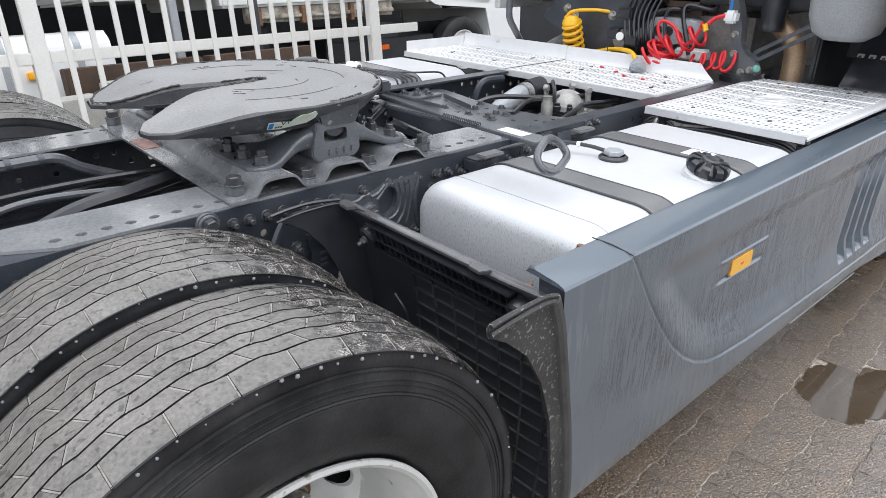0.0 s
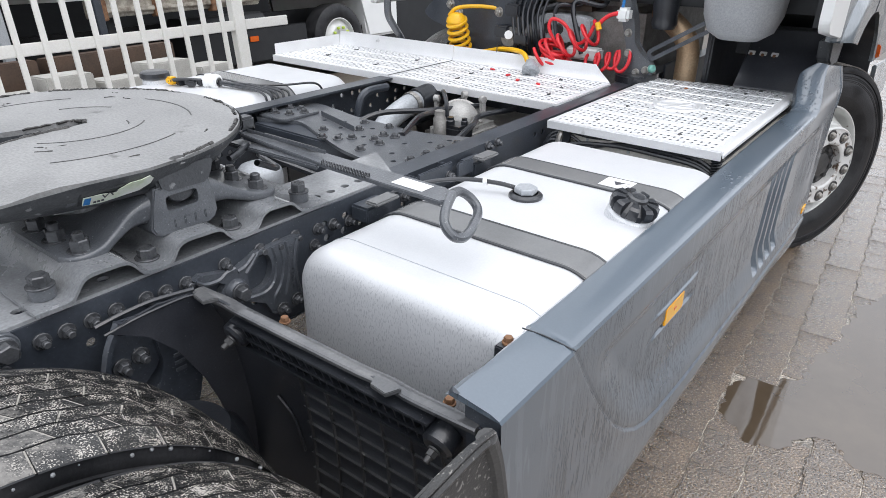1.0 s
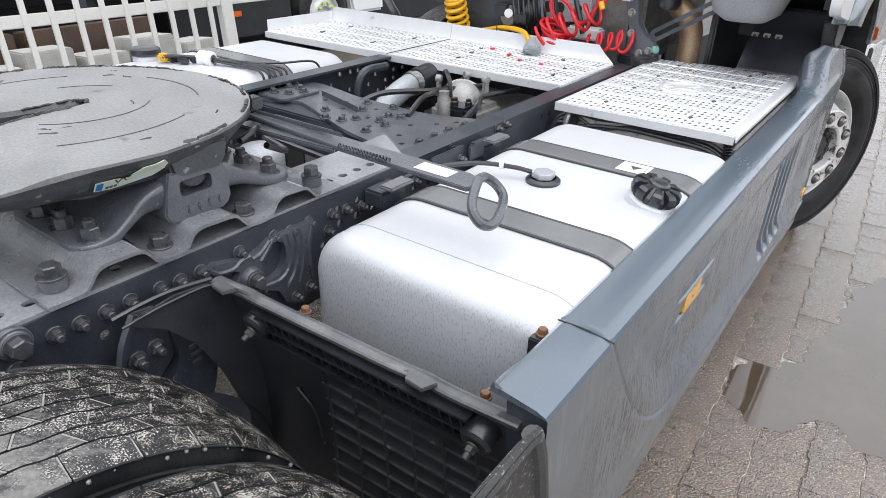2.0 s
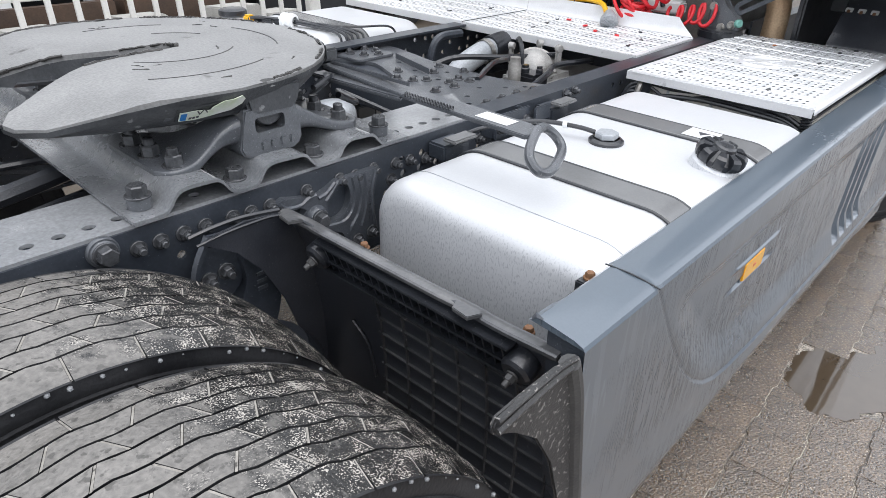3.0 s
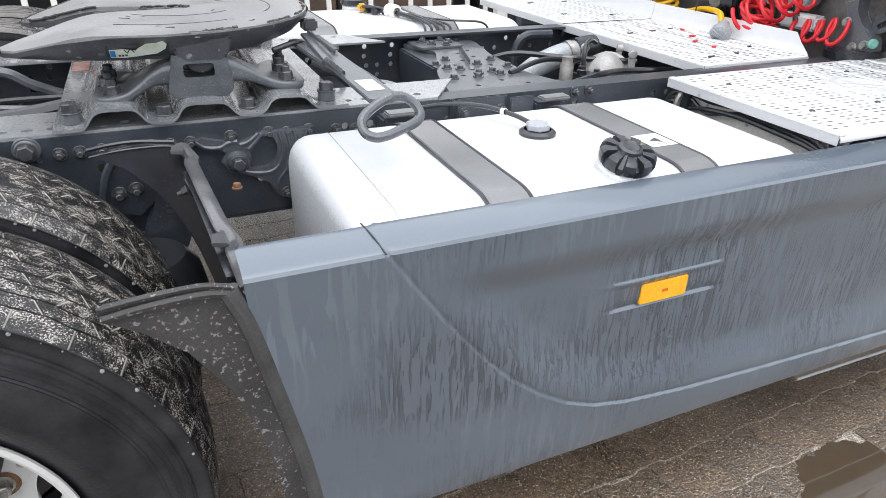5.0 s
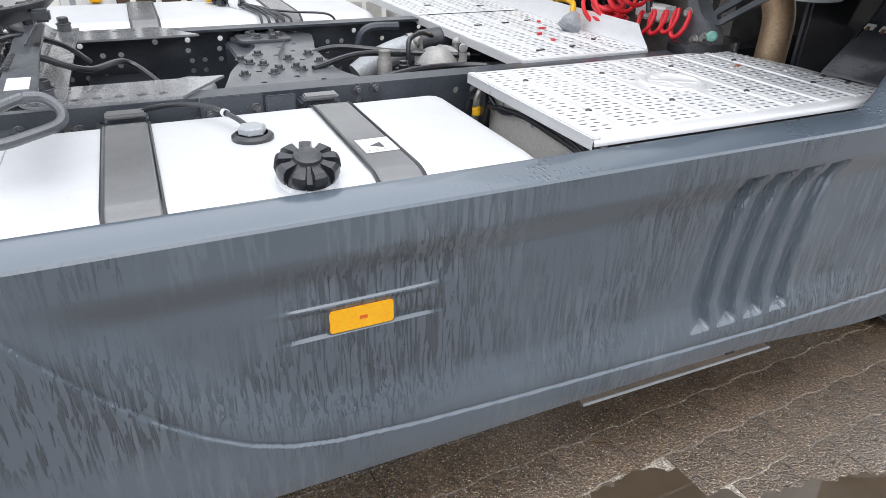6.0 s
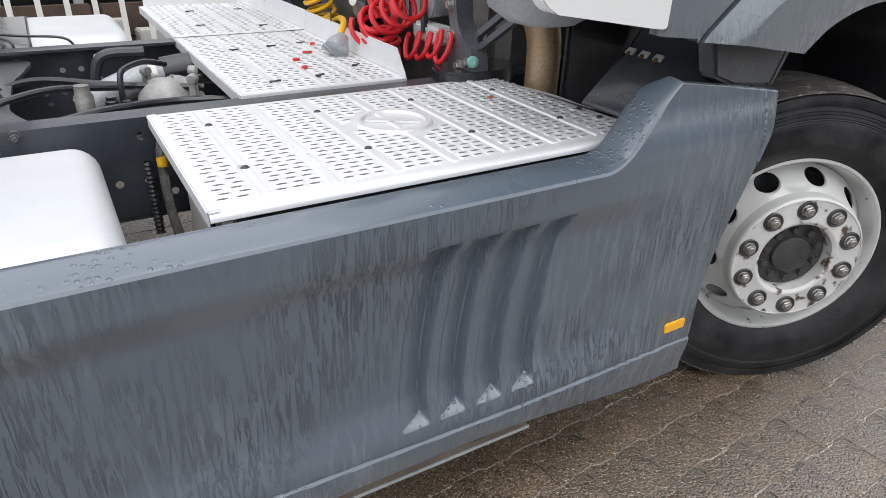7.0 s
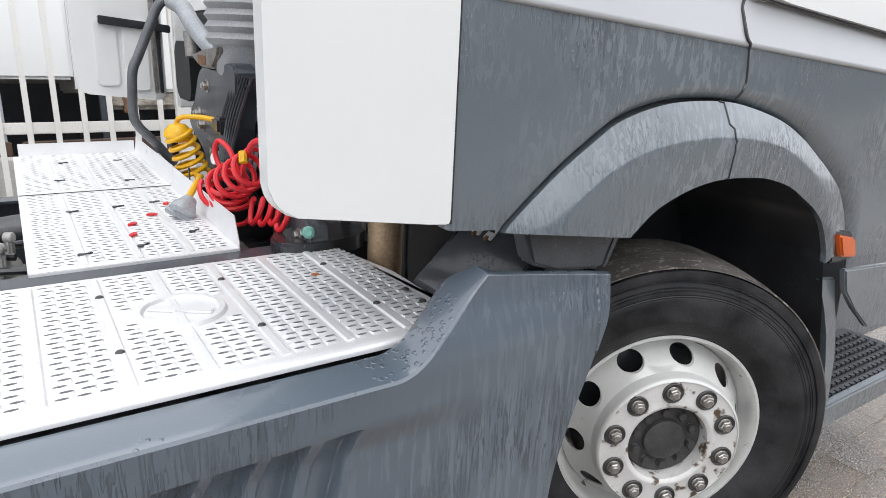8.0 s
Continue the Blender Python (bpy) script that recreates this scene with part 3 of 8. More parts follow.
elbow = bezier_loop([(0.345, 0.880), (0.385, 0.865), (0.425, 0.820), (0.430, 0.750), (0.400, 0.66), (0.340, 0.62), (0.300, 0.66), (0.320, 0.75), (0.350, 0.80)], 4)
part("elbow", prism(elbow, lambda u, v, w: (u, -0.41 - w, v), 0.0, 0.045, 0.012), M_FRAME, spring, "cast elbow with raised marks")
for k in range(3):
    part("cast_letter", box(0.372, 0.396, -0.4585, -0.454, 0.778 + 0.018 * k, 0.786 + 0.018 * k), M_IRON, spring)
spring.matrix_basis = pose(0.030, 0, -0.021)
part("air_bellow", lathe([(0.0, 0.60), (0.10, 0.60), (0.13, 0.56), (0.14, 0.50), (0.12, 0.45), (0.14, 0.40), (0.12, 0.30), (0, 0.30)], 32, pose(0.30, -0.56, 0.12)), M_BLACK, spring, "black rubber air spring")
part("axle", lathe([(0.09, -0.9), (0.09, 0.9)], 24, turned((0, 1, 0), (-0.10, MID, 0.52))), M_FRAME, truck)
part("axle_housing", lathe([(0.0, -0.30), (0.16, -0.28), (0.26, -0.12), (0.26, 0.12), (0.16, 0.28), (0, 0.3)], 32, turned((0, 1, 0), (-0.10, MID, 0.52))), M_FRAME, truck)

# cross members between the rails
RY0, RY1 = -0.392, 2 * MID + 0.392
for x0, x1, z1 in ((-0.62, -0.50, 0.93), (-1.22, -1.14, 0.95), (2.60, 2.72, 0.93)):
    cm = part("cross_member", box(x0, x1, RY0, RY1, z1 - 0.16, z1, bevel=0.006), M_FRAME, truck)
gusset = bezier_loop([(1.44, 0.59), (1.46, 0.46), (1.49, 0.38), (1.42, 0.20), (1.35, 0.02), (1.32, -0.10), (1.28, -0.25), (1.22, -0.385), (1.80, -0.385), (1.74, -0.25), (1.68, -0.08), (1.68, 0.10), (1.69, 0.28), (1.72, 0.42), (1.72, 0.59)], 4)
cm = part("cross_member", fill_plate(gusset, [(x, y, 0.010, 0.010) for x, y in ((1.47, 0.14), (1.53, 0.20), (1.60, 0.25), (1.50, 0.05), (1.60, 0.10), (1.43, -0.02), (1.62, -0.02), (1.53, -0.12), (1.42, -0.16), (1.60, -0.18), (1.36, -0.22), (1.66, -0.22), (1.57, 0.33), (1.63, 0.37))], lambda u, v, w: (u, v, 0.915 + w), 0.012), M_CAST, truck, "flat holed cross plate with rows of bolts")
part("stiffener", box(1.40, 1.60, -0.36, 0.56, 0.78, 0.914, bevel=0.006), M_FRAME, cm)
part("end_plate", prism(rounded(1.44, 1.64, 0.42, 0.59, 0.03, 4), lambda u, v, w: (u, v, 0.9275 + w), 0.0, 0.010, 0.002), M_CAST, cm)
pb = None
for k, (x, y, z) in enumerate([(x, y, 0.938) for x, y in ((1.508, 0.565), (1.585, 0.555), (1.60, 0.50), (1.49, 0.53), (1.515, 0.475), (1.57, 0.45))] + [(x, y, 0.927) for x, y in
        ((1.40, 0.16), (1.42, 0.10), (1.46, 0.07), (1.557, 0.129), (1.47, 0.23), (1.557, 0.004), (1.565, -0.043), (1.496, -0.008), (1.471, -0.056), (1.64, 0.18), (1.65, 0.06), (1.38, -0.05),
         (1.30, -0.33), (1.37, -0.33), (1.44, -0.33), (1.51, -0.33), (1.58, -0.33), (1.65, -0.33), (1.40, -0.26), (1.48, -0.26), (1.56, -0.26), (1.64, -0.27))]):
    if pb is None:
        pb = part("bolt", bolt_mesh(0.022, 0.019, 0.012), M_BOLT, cm)
        pb.matrix_basis = pose(x, y, z, 0, 0, 20)
    else:
        again(pb, pose(x, y, z, 0, 0, 23 * k))
part("channel", prism([(0.0, -0.012), (0.0, 0.012), (0.26, 0.012), (0.26, -0.012)], lambda u, v, w: (1.60 - u * 0.3, 0.38 - u + v * 0.2, 0.928 + w), 0.0, 0.022, 0.003), M_IRON, cm)
box_cm = part("cross_member", fill_plate([(0.90, RY0), (1.12, RY0), (1.12, RY1), (0.90, RY1)], [(0.95 + 0.06 * (k % 3), -0.2 + 0.09 * (k // 3), 0.012, 0.012) for k in range(18)], lambda u, v, w: (u, v, 0.80 + w), 0.010), M_FRAME, truck)
part("air_tank", lathe([(0.084, -0.14), (0.086, 0.085), (0.081, 0.108), (0.066, 0.125), (0.04, 0.134), (0, 0.137)], 32, pose(1.243, 0.340, 0.700)), M_DUCT, truck, "grey domed canister standing between the rails")

# pipes and lines inside the frame
for pts, r, mat, nm in ((((-1.2, 0.40, 0.94), (-0.5, 0.40, 0.945), (-0.22, 0.40, 0.950), (-0.06, 0.40, 0.953), (0.0, 0.40, 0.945), (0.06, 0.40, 0.905), (0.17, 0.40, 0.855), (0.30, 0.40, 0.81)), 0.017, M_CAST, "hose"),
                        (((-1.0, 0.12, 0.80), (-0.5, 0.25, 0.87), (-0.33, 0.35, 0.925), (-0.22, 0.385, 0.940)), 0.015, M_CAST, "hose"),
                        (((-0.30, 0.02, 0.81), (-0.06, 0.10, 0.868), (0.11, 0.10, 0.893), (0.25, 0.10, 0.915)), 0.024, M_BLACK, "pipe"),
                        (((-0.7, 0.20, 0.80), (-0.31, 0.20, 0.849), (-0.21, 0.20, 0.882), (-0.10, 0.20, 0.892), (0.07, 0.20, 0.878), (0.20, 0.20, 0.86)), 0.010, M_CAST, "hose"),
                        (((-0.7, 0.22, 0.78), (-0.31, 0.22, 0.828), (-0.21, 0.22, 0.862), (-0.10, 0.22, 0.872), (0.07, 0.22, 0.86), (0.20, 0.22, 0.84)), 0.009, M_BLACK, "hose"),
                        (((-1.2, 0.42, 0.83), (-0.5, 0.44, 0.83), (0.0, 0.40, 0.86), (0.5, 0.30, 0.87)), 0.012, M_BLACK, "cable"),
                        (((-1.2, 0.46, 0.80), (-0.4, 0.47, 0.80), (0.3, 0.44, 0.83), (0.8, 0.38, 0.85)), 0.010, M_BLACK, "cable"),
                        (((-1.0, -0.1, 0.76), (-0.3, 0.0, 0.80), (0.2, 0.05, 0.86), (0.7, 0.12, 0.88)), 0.013, M_BLACK, "cable"),
                        (((1.92, 0.50, 0.78), (1.93, 0.50, 0.88), (1.97, 0.49, 0.945), (2.1, 0.48, 0.95)), 0.018, M_FRAME, "pipe"),
                        (((1.62, 0.25, 0.90), (1.75, 0.20, 0.94), (1.95, 0.10, 0.93), (2.2, 0.0, 0.92)), 0.011, M_BLACK, "cable"),
                        (((1.60, -0.05, 0.93), (1.78, 0.02, 0.95), (2.0, 0.10, 0.92), (2.25, 0.15, 0.92)), 0.010, M_BLACK, "cable"),
                        (((1.70, -0.20, 0.90), (1.9, -0.15, 0.92), (2.1, -0.05, 0.90), (2.3, -0.1, 0.9)), 0.012, M_BLACK, "cable"),
                        (((0.85, -0.20, 1.05), (0.95, -0.15, 1.0), (1.05, 0.05, 0.97), (1.16, -0.1, 0.90)), 0.009, M_BLACK, "cable")):
    part(nm, tube(pts, r, 8), mat, truck)
for x, z in ((-0.14, 0.9515), (-0.05, 0.952)):
    part("hose_clip", lathe([(0.0175, -0.008), (0.0205, -0.008), (0.0205, 0.008), (0.0175, 0.008)], 16, turned((1, 0, 0), (x, 0.40, z))), M_FRAME, truck)
duct = part("air_duct", tube([(1.86, 0.32, 0.80), (1.95, 0.33, 0.85), (2.05, 0.33, 0.885), (2.14, 0.33, 0.90)], 0.048, 18), M_DUCT, truck, "smooth pale grey air duct")
part("hose", tube([(2.13, 0.33, 0.90), (2.25, 0.33, 0.91), (2.40, 0.31, 0.90)], 0.056, 18), M_BLACK, duct)
part("clamp", lathe([(0.052, -0.012), (0.055, -0.012), (0.055, 0.012), (0.052, 0.012)], 24, turned((1, 0, 0.15), (2.10, 0.33, 0.893))), M_NUT, duct)
M_CASTALU = surface("pale_cast_aluminium", (0.46, 0.455, 0.44), (0.27, 0.262, 0.248), 0.45, 0.3, 16, 160, 0.4, 0.5, spots=(0.10, 0.095, 0.088), spot_scale=30, spot_at=0.64)
bm = bmesh.new()
add_lathe(bm, [(0.0, 0.090), (0.040, 0.086), (0.068, 0.066), (0.082, 0.030), (0.085, 0.0), (0.100, -0.004), (0.100, -0.020), (0.085, -0.024), (0.085, -0.080)], 36, turned((-0.7, -0.5, 0.5), (2.10, 0.06, 0.86)))
add_box(bm, 2.0, 2.24, -0.06, 0.16, 0.76, 0.855, bevel=0.02)
valve = part("gear_housing", bm, M_CASTALU, truck, "pale cast aluminium housing with lugs and bolts", 40)
for x, y, rz in ((2.055, 0.150, 20), (2.165, -0.015, -30), (2.19, 0.10, 60)):
    lug = bmesh.new()
    add_box(lug, -0.014, 0.014, -0.009, 0.009, -0.04, 0.035, bevel=0.006, m=pose(x, y, 0.915, 0, 0, rz))
    add_lathe(lug, [(0.0, 0.013), (0.013, 0.013), (0.016, 0.010), (0.016, -0.010), (0.013, -0.013), (0, -0.013)], 16, turned((math.sin(radians(rz)), -math.cos(radians(rz)), 0), (x, y, 0.953)))
    part("lug", lug, M_CASTALU, valve)
for k in range(7):
    a = 2 * math.pi * k / 7
    q = turned((-0.7, -0.5, 0.5), (2.10, 0.06, 0.86))
    part("bolt", bolt_mesh(0.012, 0.009, 0.008), M_NUT, valve).matrix_basis = q @ pose(0.092 * math.cos(a), 0.092 * math.sin(a), -0.004)
pump = part("pump", box(1.90, 2.0, -0.09, 0.03, 0.82, 0.895, bevel=0.012), M_BLACK, truck, "black pump with round fittings and hoses")
for x, y, r, h in ((1.86, -0.02, 0.026, 0.075), (1.93, -0.02, 0.018, 0.035), (1.965, -0.065, 0.014, 0.03)):
    part("fitting", lathe([(r, -0.05), (r, h * 0.6), (r * 0.8, h * 0.7), (r * 0.8, h), (0, h)], 16, pose(x, y, 0.89)), M_GEAR if r > 0.02 else M_BLACK, pump)
part("hose", tube([(1.965, 0.02, 0.88), (1.968, 0.03, 0.96), (1.985, 0.05, 0.985), (2.05, 0.11, 0.99), (2.12, 0.17, 0.965)], 0.009, 8), M_BLACK, pump)
part("control_box", box(-0.66, -0.40, -0.20, 0.10, 0.83, 0.925, bevel=0.008), M_GEAR, truck, "flat grey box with a ribbed lid")
part("gearbox", box(2.2, 3.0, -0.20, 0.40, 0.45, 0.80, bevel=0.08, segs=4), M_GEAR, truck)


# ---- wheels ----
def tread_blocks(bm, r0, r1, ribs, count, y_of, seed=1):
    """Worn blocks in rows with thin zigzag gaps; y_of maps -1..1 across the tread to the local axis."""
    edges = [-1, -0.70, -0.46, -0.23, 0.0, 0.23, 0.46, 0.70, 1]
    gap, zig = 0.0125, 0.044
    for i in range(len(edges) - 1):
        ph = 0.37 * i
        lean = 0.09 / count * (1 if i % 2 else -1)
        for k in range(count):
            a0, a1 = (k + ph) / count, (k + ph + 1) / count
            first, last = i == 0, i == len(edges) - 2
            ga = (0.020 if first or last else 0.024) / count
            la = lean * (0.15 if first or last else 1.0)
            va, vb = edges[i] + (0 if first else gap), edges[i + 1] - (0 if last else gap)

            def wave(a, on):
                """Zigzag of the groove: a slow rise and a quick return, once in each pitch."""
                f = (a * count) % 1.0
                return 0.0 if on else zig * (f / 0.7 - 0.5 if f < 0.7 else 0.5 - (f - 0.7) / 0.3)

            steps = [a0 + ga + (a1 - a0 - 2 * ga) * j / 5 for j in range(6)]
            quad = [(a - la, va + wave(a - la, first)) for a in steps] + [(a + la, vb + wave(a + la, last)) for a in steps[::-1]]
            top, low = [], []
            for a, v in quad:
                th = 2 * math.pi * a
                crown = r1 - 0.010 * v * v - (0.006 if abs(v) > 0.97 else 0)
                top.append((crown * math.cos(th), crown * math.sin(th), y_of(v)))
                low.append((r0 * math.cos(th), r0 * math.sin(th), y_of(v * (1.03 if abs(v) > 0.97 else 1))))
            bm.faces.ensure_lookup_table()
            was = len(bm.faces)
            add_loops(bm, [low, top], cap=(False, True))
            bm.faces.ensure_lookup_table()
            for f in bm.faces[was:-1]:
                f.material_index = 1
            # packed dirt in the cross cut behind the block
            fill = 0.70 * ga
            strip_top = []
            for a, v in ((a0 - fill - la, va), (a0 + fill - la, va), (a0 + fill + la, vb), (a0 - fill + la, vb)):
                th, v = 2 * math.pi * a, v + (0.0 if (first and v == va) or (last and v == vb) else wave(a, False))
                rr = r1 - 0.0007 - 0.010 * v * v - (0.006 if abs(v) > 0.97 else 0)
                strip_top.append(bm.verts.new((rr * math.cos(th), rr * math.sin(th), y_of(v))))
            bm.faces.new(strip_top).material_index = 2


def tyre_parts(wheel, m, r, width, blocks=True, dusty=M_TREAD):
    """A tyre, its middle in local z = 0, the outer side towards +z; m poses it."""
    w = width / 2
    prof = [(0.292, 0.72 * w), (0.305, 0.80 * w), (0.33, 0.93 * w), (0.352, 0.975 * w), (0.356, 0.985 * w), (0.360, 0.99 * w), (0.40, 1.0 * w), (0.425, 0.985 * w), (0.428, 0.975 * w), (0.431, 0.985 * w), (0.434, 0.972 * w),
            (0.437, 0.982 * w), (0.455, 0.95 * w), (r - 0.045, 0.915 * w), (r - 0.040, 0.925 * w), (r - 0.030, 0.918 * w), (r - 0.016, 0.898 * w), (r - 0.014, 0.4 * w), (r - 0.013, 0.0)]
    prof = prof + [(a, -b) for a, b in prof[-2::-1]]
    part("tyre", lathe(prof, 96, m), M_RUBBER, wheel, "black rubber tyre with ridged sidewall", 30)
    for ring_r, ring_z in ((0.4715, 0.942), (0.4555, 0.958), (0.4475, 0.970)):
        part("sidewall_ridge", lathe([(ring_r - 0.0022, (ring_z - 0.02) * w), (ring_r - 0.0008, (ring_z + 0.006) * w), (ring_r + 0.0008, (ring_z + 0.006) * w), (ring_r + 0.0022, (ring_z - 0.03) * w)], 96, m), M_RUBBER, wheel)
    bm = bmesh.new()
    if blocks:
        tread_blocks(bm, r - 0.016, r, 6, 36, lambda v: 0.905 * w * v, int(width * 1000))
        bmesh.ops.transform(bm, matrix=m, verts=bm.verts)
        part("tread", bm, [dusty, M_RUBBER, M_PACKED], wheel, "worn dusty tread blocks with thin zigzag grooves", 20)
        nub = bmesh.new()
        rng = random.Random(5)
        for k in range(92):
            a = 2 * math.pi * (k + rng.uniform(-0.2, 0.2)) / 92
            d = rng.uniform(0.018, 0.026)
            c = m @ Vector(((r - d) * math.cos(a), (r - d) * math.sin(a), 0.915 * w))
            if rng.random() < 0.75:
                bmesh.ops.create_icosphere(nub, subdivisions=1, radius=rng.uniform(0.0014, 0.0042), matrix=Matrix.Translation(c))
        tagged(part("shoulder_grit", nub, M_LIGHTGREY, wheel), kind="stuff")
    else:
        ribs = []
        edges = [-1, -0.62, -0.60, -0.22, -0.20, 0.20, 0.22, 0.60, 0.62, 1]
        for k in range(0, 9, 2):
            a, b = edges[k], edges[k + 1]
            ribs += [(r - 0.012, 0.85 * w * a), (r - 0.008 * a * a, 0.85 * w * a), (r - 0.008 * b * b, 0.85 * w * b), (r - 0.012, 0.85 * w * b)]
        add_lathe(bm, ribs, 96, m)
        part("tread", bm, dusty, wheel, "ribbed wet tread", 20)


def ring_holes(bm, prof_at, count, r0, r1, a_half, m, segs=10):
    """Dark oval openings are cut by building the disc in sectors: returns nothing, adds the sectors."""
    step = 2 * math.pi / count
    rm, rh = (r0 + r1) / 2, (r1 - r0) / 2
    for k in range(count):
        c = k * step
        outer, inner = [], []
        n = 24
        for j in range(n):
            t = 2 * math.pi * j / n
            # square border of the sector
            s = max(abs(math.cos(t)), abs(math.sin(t)))
            rr, aa = rm + rh * math.cos(t) / s, c + step / 2 * math.sin(t) / s
            outer.append((rr, aa))
            inner.append((rm + rh * 0.66 * math.cos(t), c + a_half * math.sin(t)))
        def at(p, d=0.0):
            rr, aa = p
            return m @ Vector((rr * math.cos(aa), rr * math.sin(aa), prof_at(rr) - d))
        vo = [bm.verts.new(at(p)) for p in outer]
        vi = [bm.verts.new(at(p)) for p in inner]
        vd = [bm.verts.new(at(p, 0.012)) for p in inner]
        for j in range(n):
            q = (j + 1) % n
            bm.faces.new((vo[j], vo[q], vi[q], vi[j]))
            bm.faces.new((vi[j], vi[q], vd[q], vd[j]))


def rear_wheel(side):
    """Twin tyres on dished silver rims. side: -1 near, 1 far."""
    yo = -1.175 if side < 0 else 2 * MID + 1.175
    m = turned((0, side, 0), (REAR.x, yo, REAR.z))
    # outer rim, dished inwards; z = 0 is the flange
    bm = bmesh.new()
    add_lathe(bm, [(0.288, -0.012), (0.300, -0.004), (0.306, 0.0), (0.306, 0.006), (0.298, 0.008), (0.290, 0.002), (0.284, -0.02), (0.270, -0.045), (0.262, -0.075), (0.262, -0.16), (0.268, -0.20), (0.266, -0.215)], 96, m)
    prof = lambda r: -0.215 - 0.090 * (1 - smoothstep(0.195, 0.268, r))
    ring_holes(bm, prof, 10, 0.196, 0.266, 0.155, m)
    add_lathe(bm, [(0.196, prof(0.196)), (0.19, -0.305), (0.135, -0.306), (0.135, -0.33)], 64, m)
    bmesh.ops.remove_doubles(bm, verts=bm.verts, dist=0.0006)
    wheel = part("wheel", bm, M_RIM, truck, "twin rear wheel, silver dished rim with round hand holes")
    part("rust_ring", lathe([(0.261, -0.150), (0.2575, -0.152), (0.2565, -0.160), (0.258, -0.168), (0.2615, -0.17)], 96, m, 150, 330), M_RUST, wheel)
    tyre_parts(wheel, m @ pose(0, 0, -0.135), 0.518, 0.318)
    tyre_parts(wheel, m @ pose(0, 0, -0.135 - 0.345), 0.518, 0.318)
    part("inner_rim", lathe([(0.262, -0.33), (0.270, -0.40), (0.288, -0.60)], 64, m), M_HUB, wheel)
    # hub drum with a ring of bolts and a flat cap
    bm = bmesh.new()
    add_lathe(bm, [(0.137, -0.34), (0.135, -0.262), (0.128, -0.255), (0.120, -0.235), (0.113, -0.228), (0.075, -0.226), (0.073, -0.219), (0.068, -0.215), (0.02, -0.211), (0.014, -0.203), (0, -0.202)], 64, m)
    hub = part("hub", bm, M_HUB, wheel, "dirty dark grey hub with a ring of bolts")
    pr = None
    for k in range(10):
        a = 2 * math.pi * k / 10 + 0.2
        q = m @ pose(0.095 * math.cos(a), 0.095 * math.sin(a), -0.228, 0, 0, 36 * k)
        if pr is None:
            pr = part("hub_bolt", bolt_mesh(0.027, 0.017, 0.016), M_HUB, wheel)
            pr.matrix_basis = q
        else:
            again(pr, q)
    pr = None
    for k in range(10):
        a = 2 * math.pi * (k + 0.5) / 10
        q = m @ pose(0.1675 * math.cos(a), 0.1675 * math.sin(a), -0.305, 0, 0, 36 * k)
        if pr is None:
            pr = part("wheel_nut", bolt_mesh(0.032, 0.024, 0.028, 0.02), M_NUT, wheel, "rusty wheel nut")
            pr.matrix_basis = q
            seat = part("nut_seat", lathe([(0.0, 0.0012), (0.029, 0.0012), (0.031, 0.0035), (0.034, 0.0006)], 24), M_RUST, wheel, "rusty nut seat")
            seat.matrix_basis = q
        else:
            again(pr, q)
            again(seat, q)
    part("valve_stem", tube([m @ Vector((0.20, -0.10, -0.30)), m @ Vector((0.225, -0.10, -0.25)), m @ Vector((0.232, -0.10, -0.21))], 0.005, 6), M_NUT, wheel)
    return wheel


rear_wheel(-1)
rear_wheel(1)

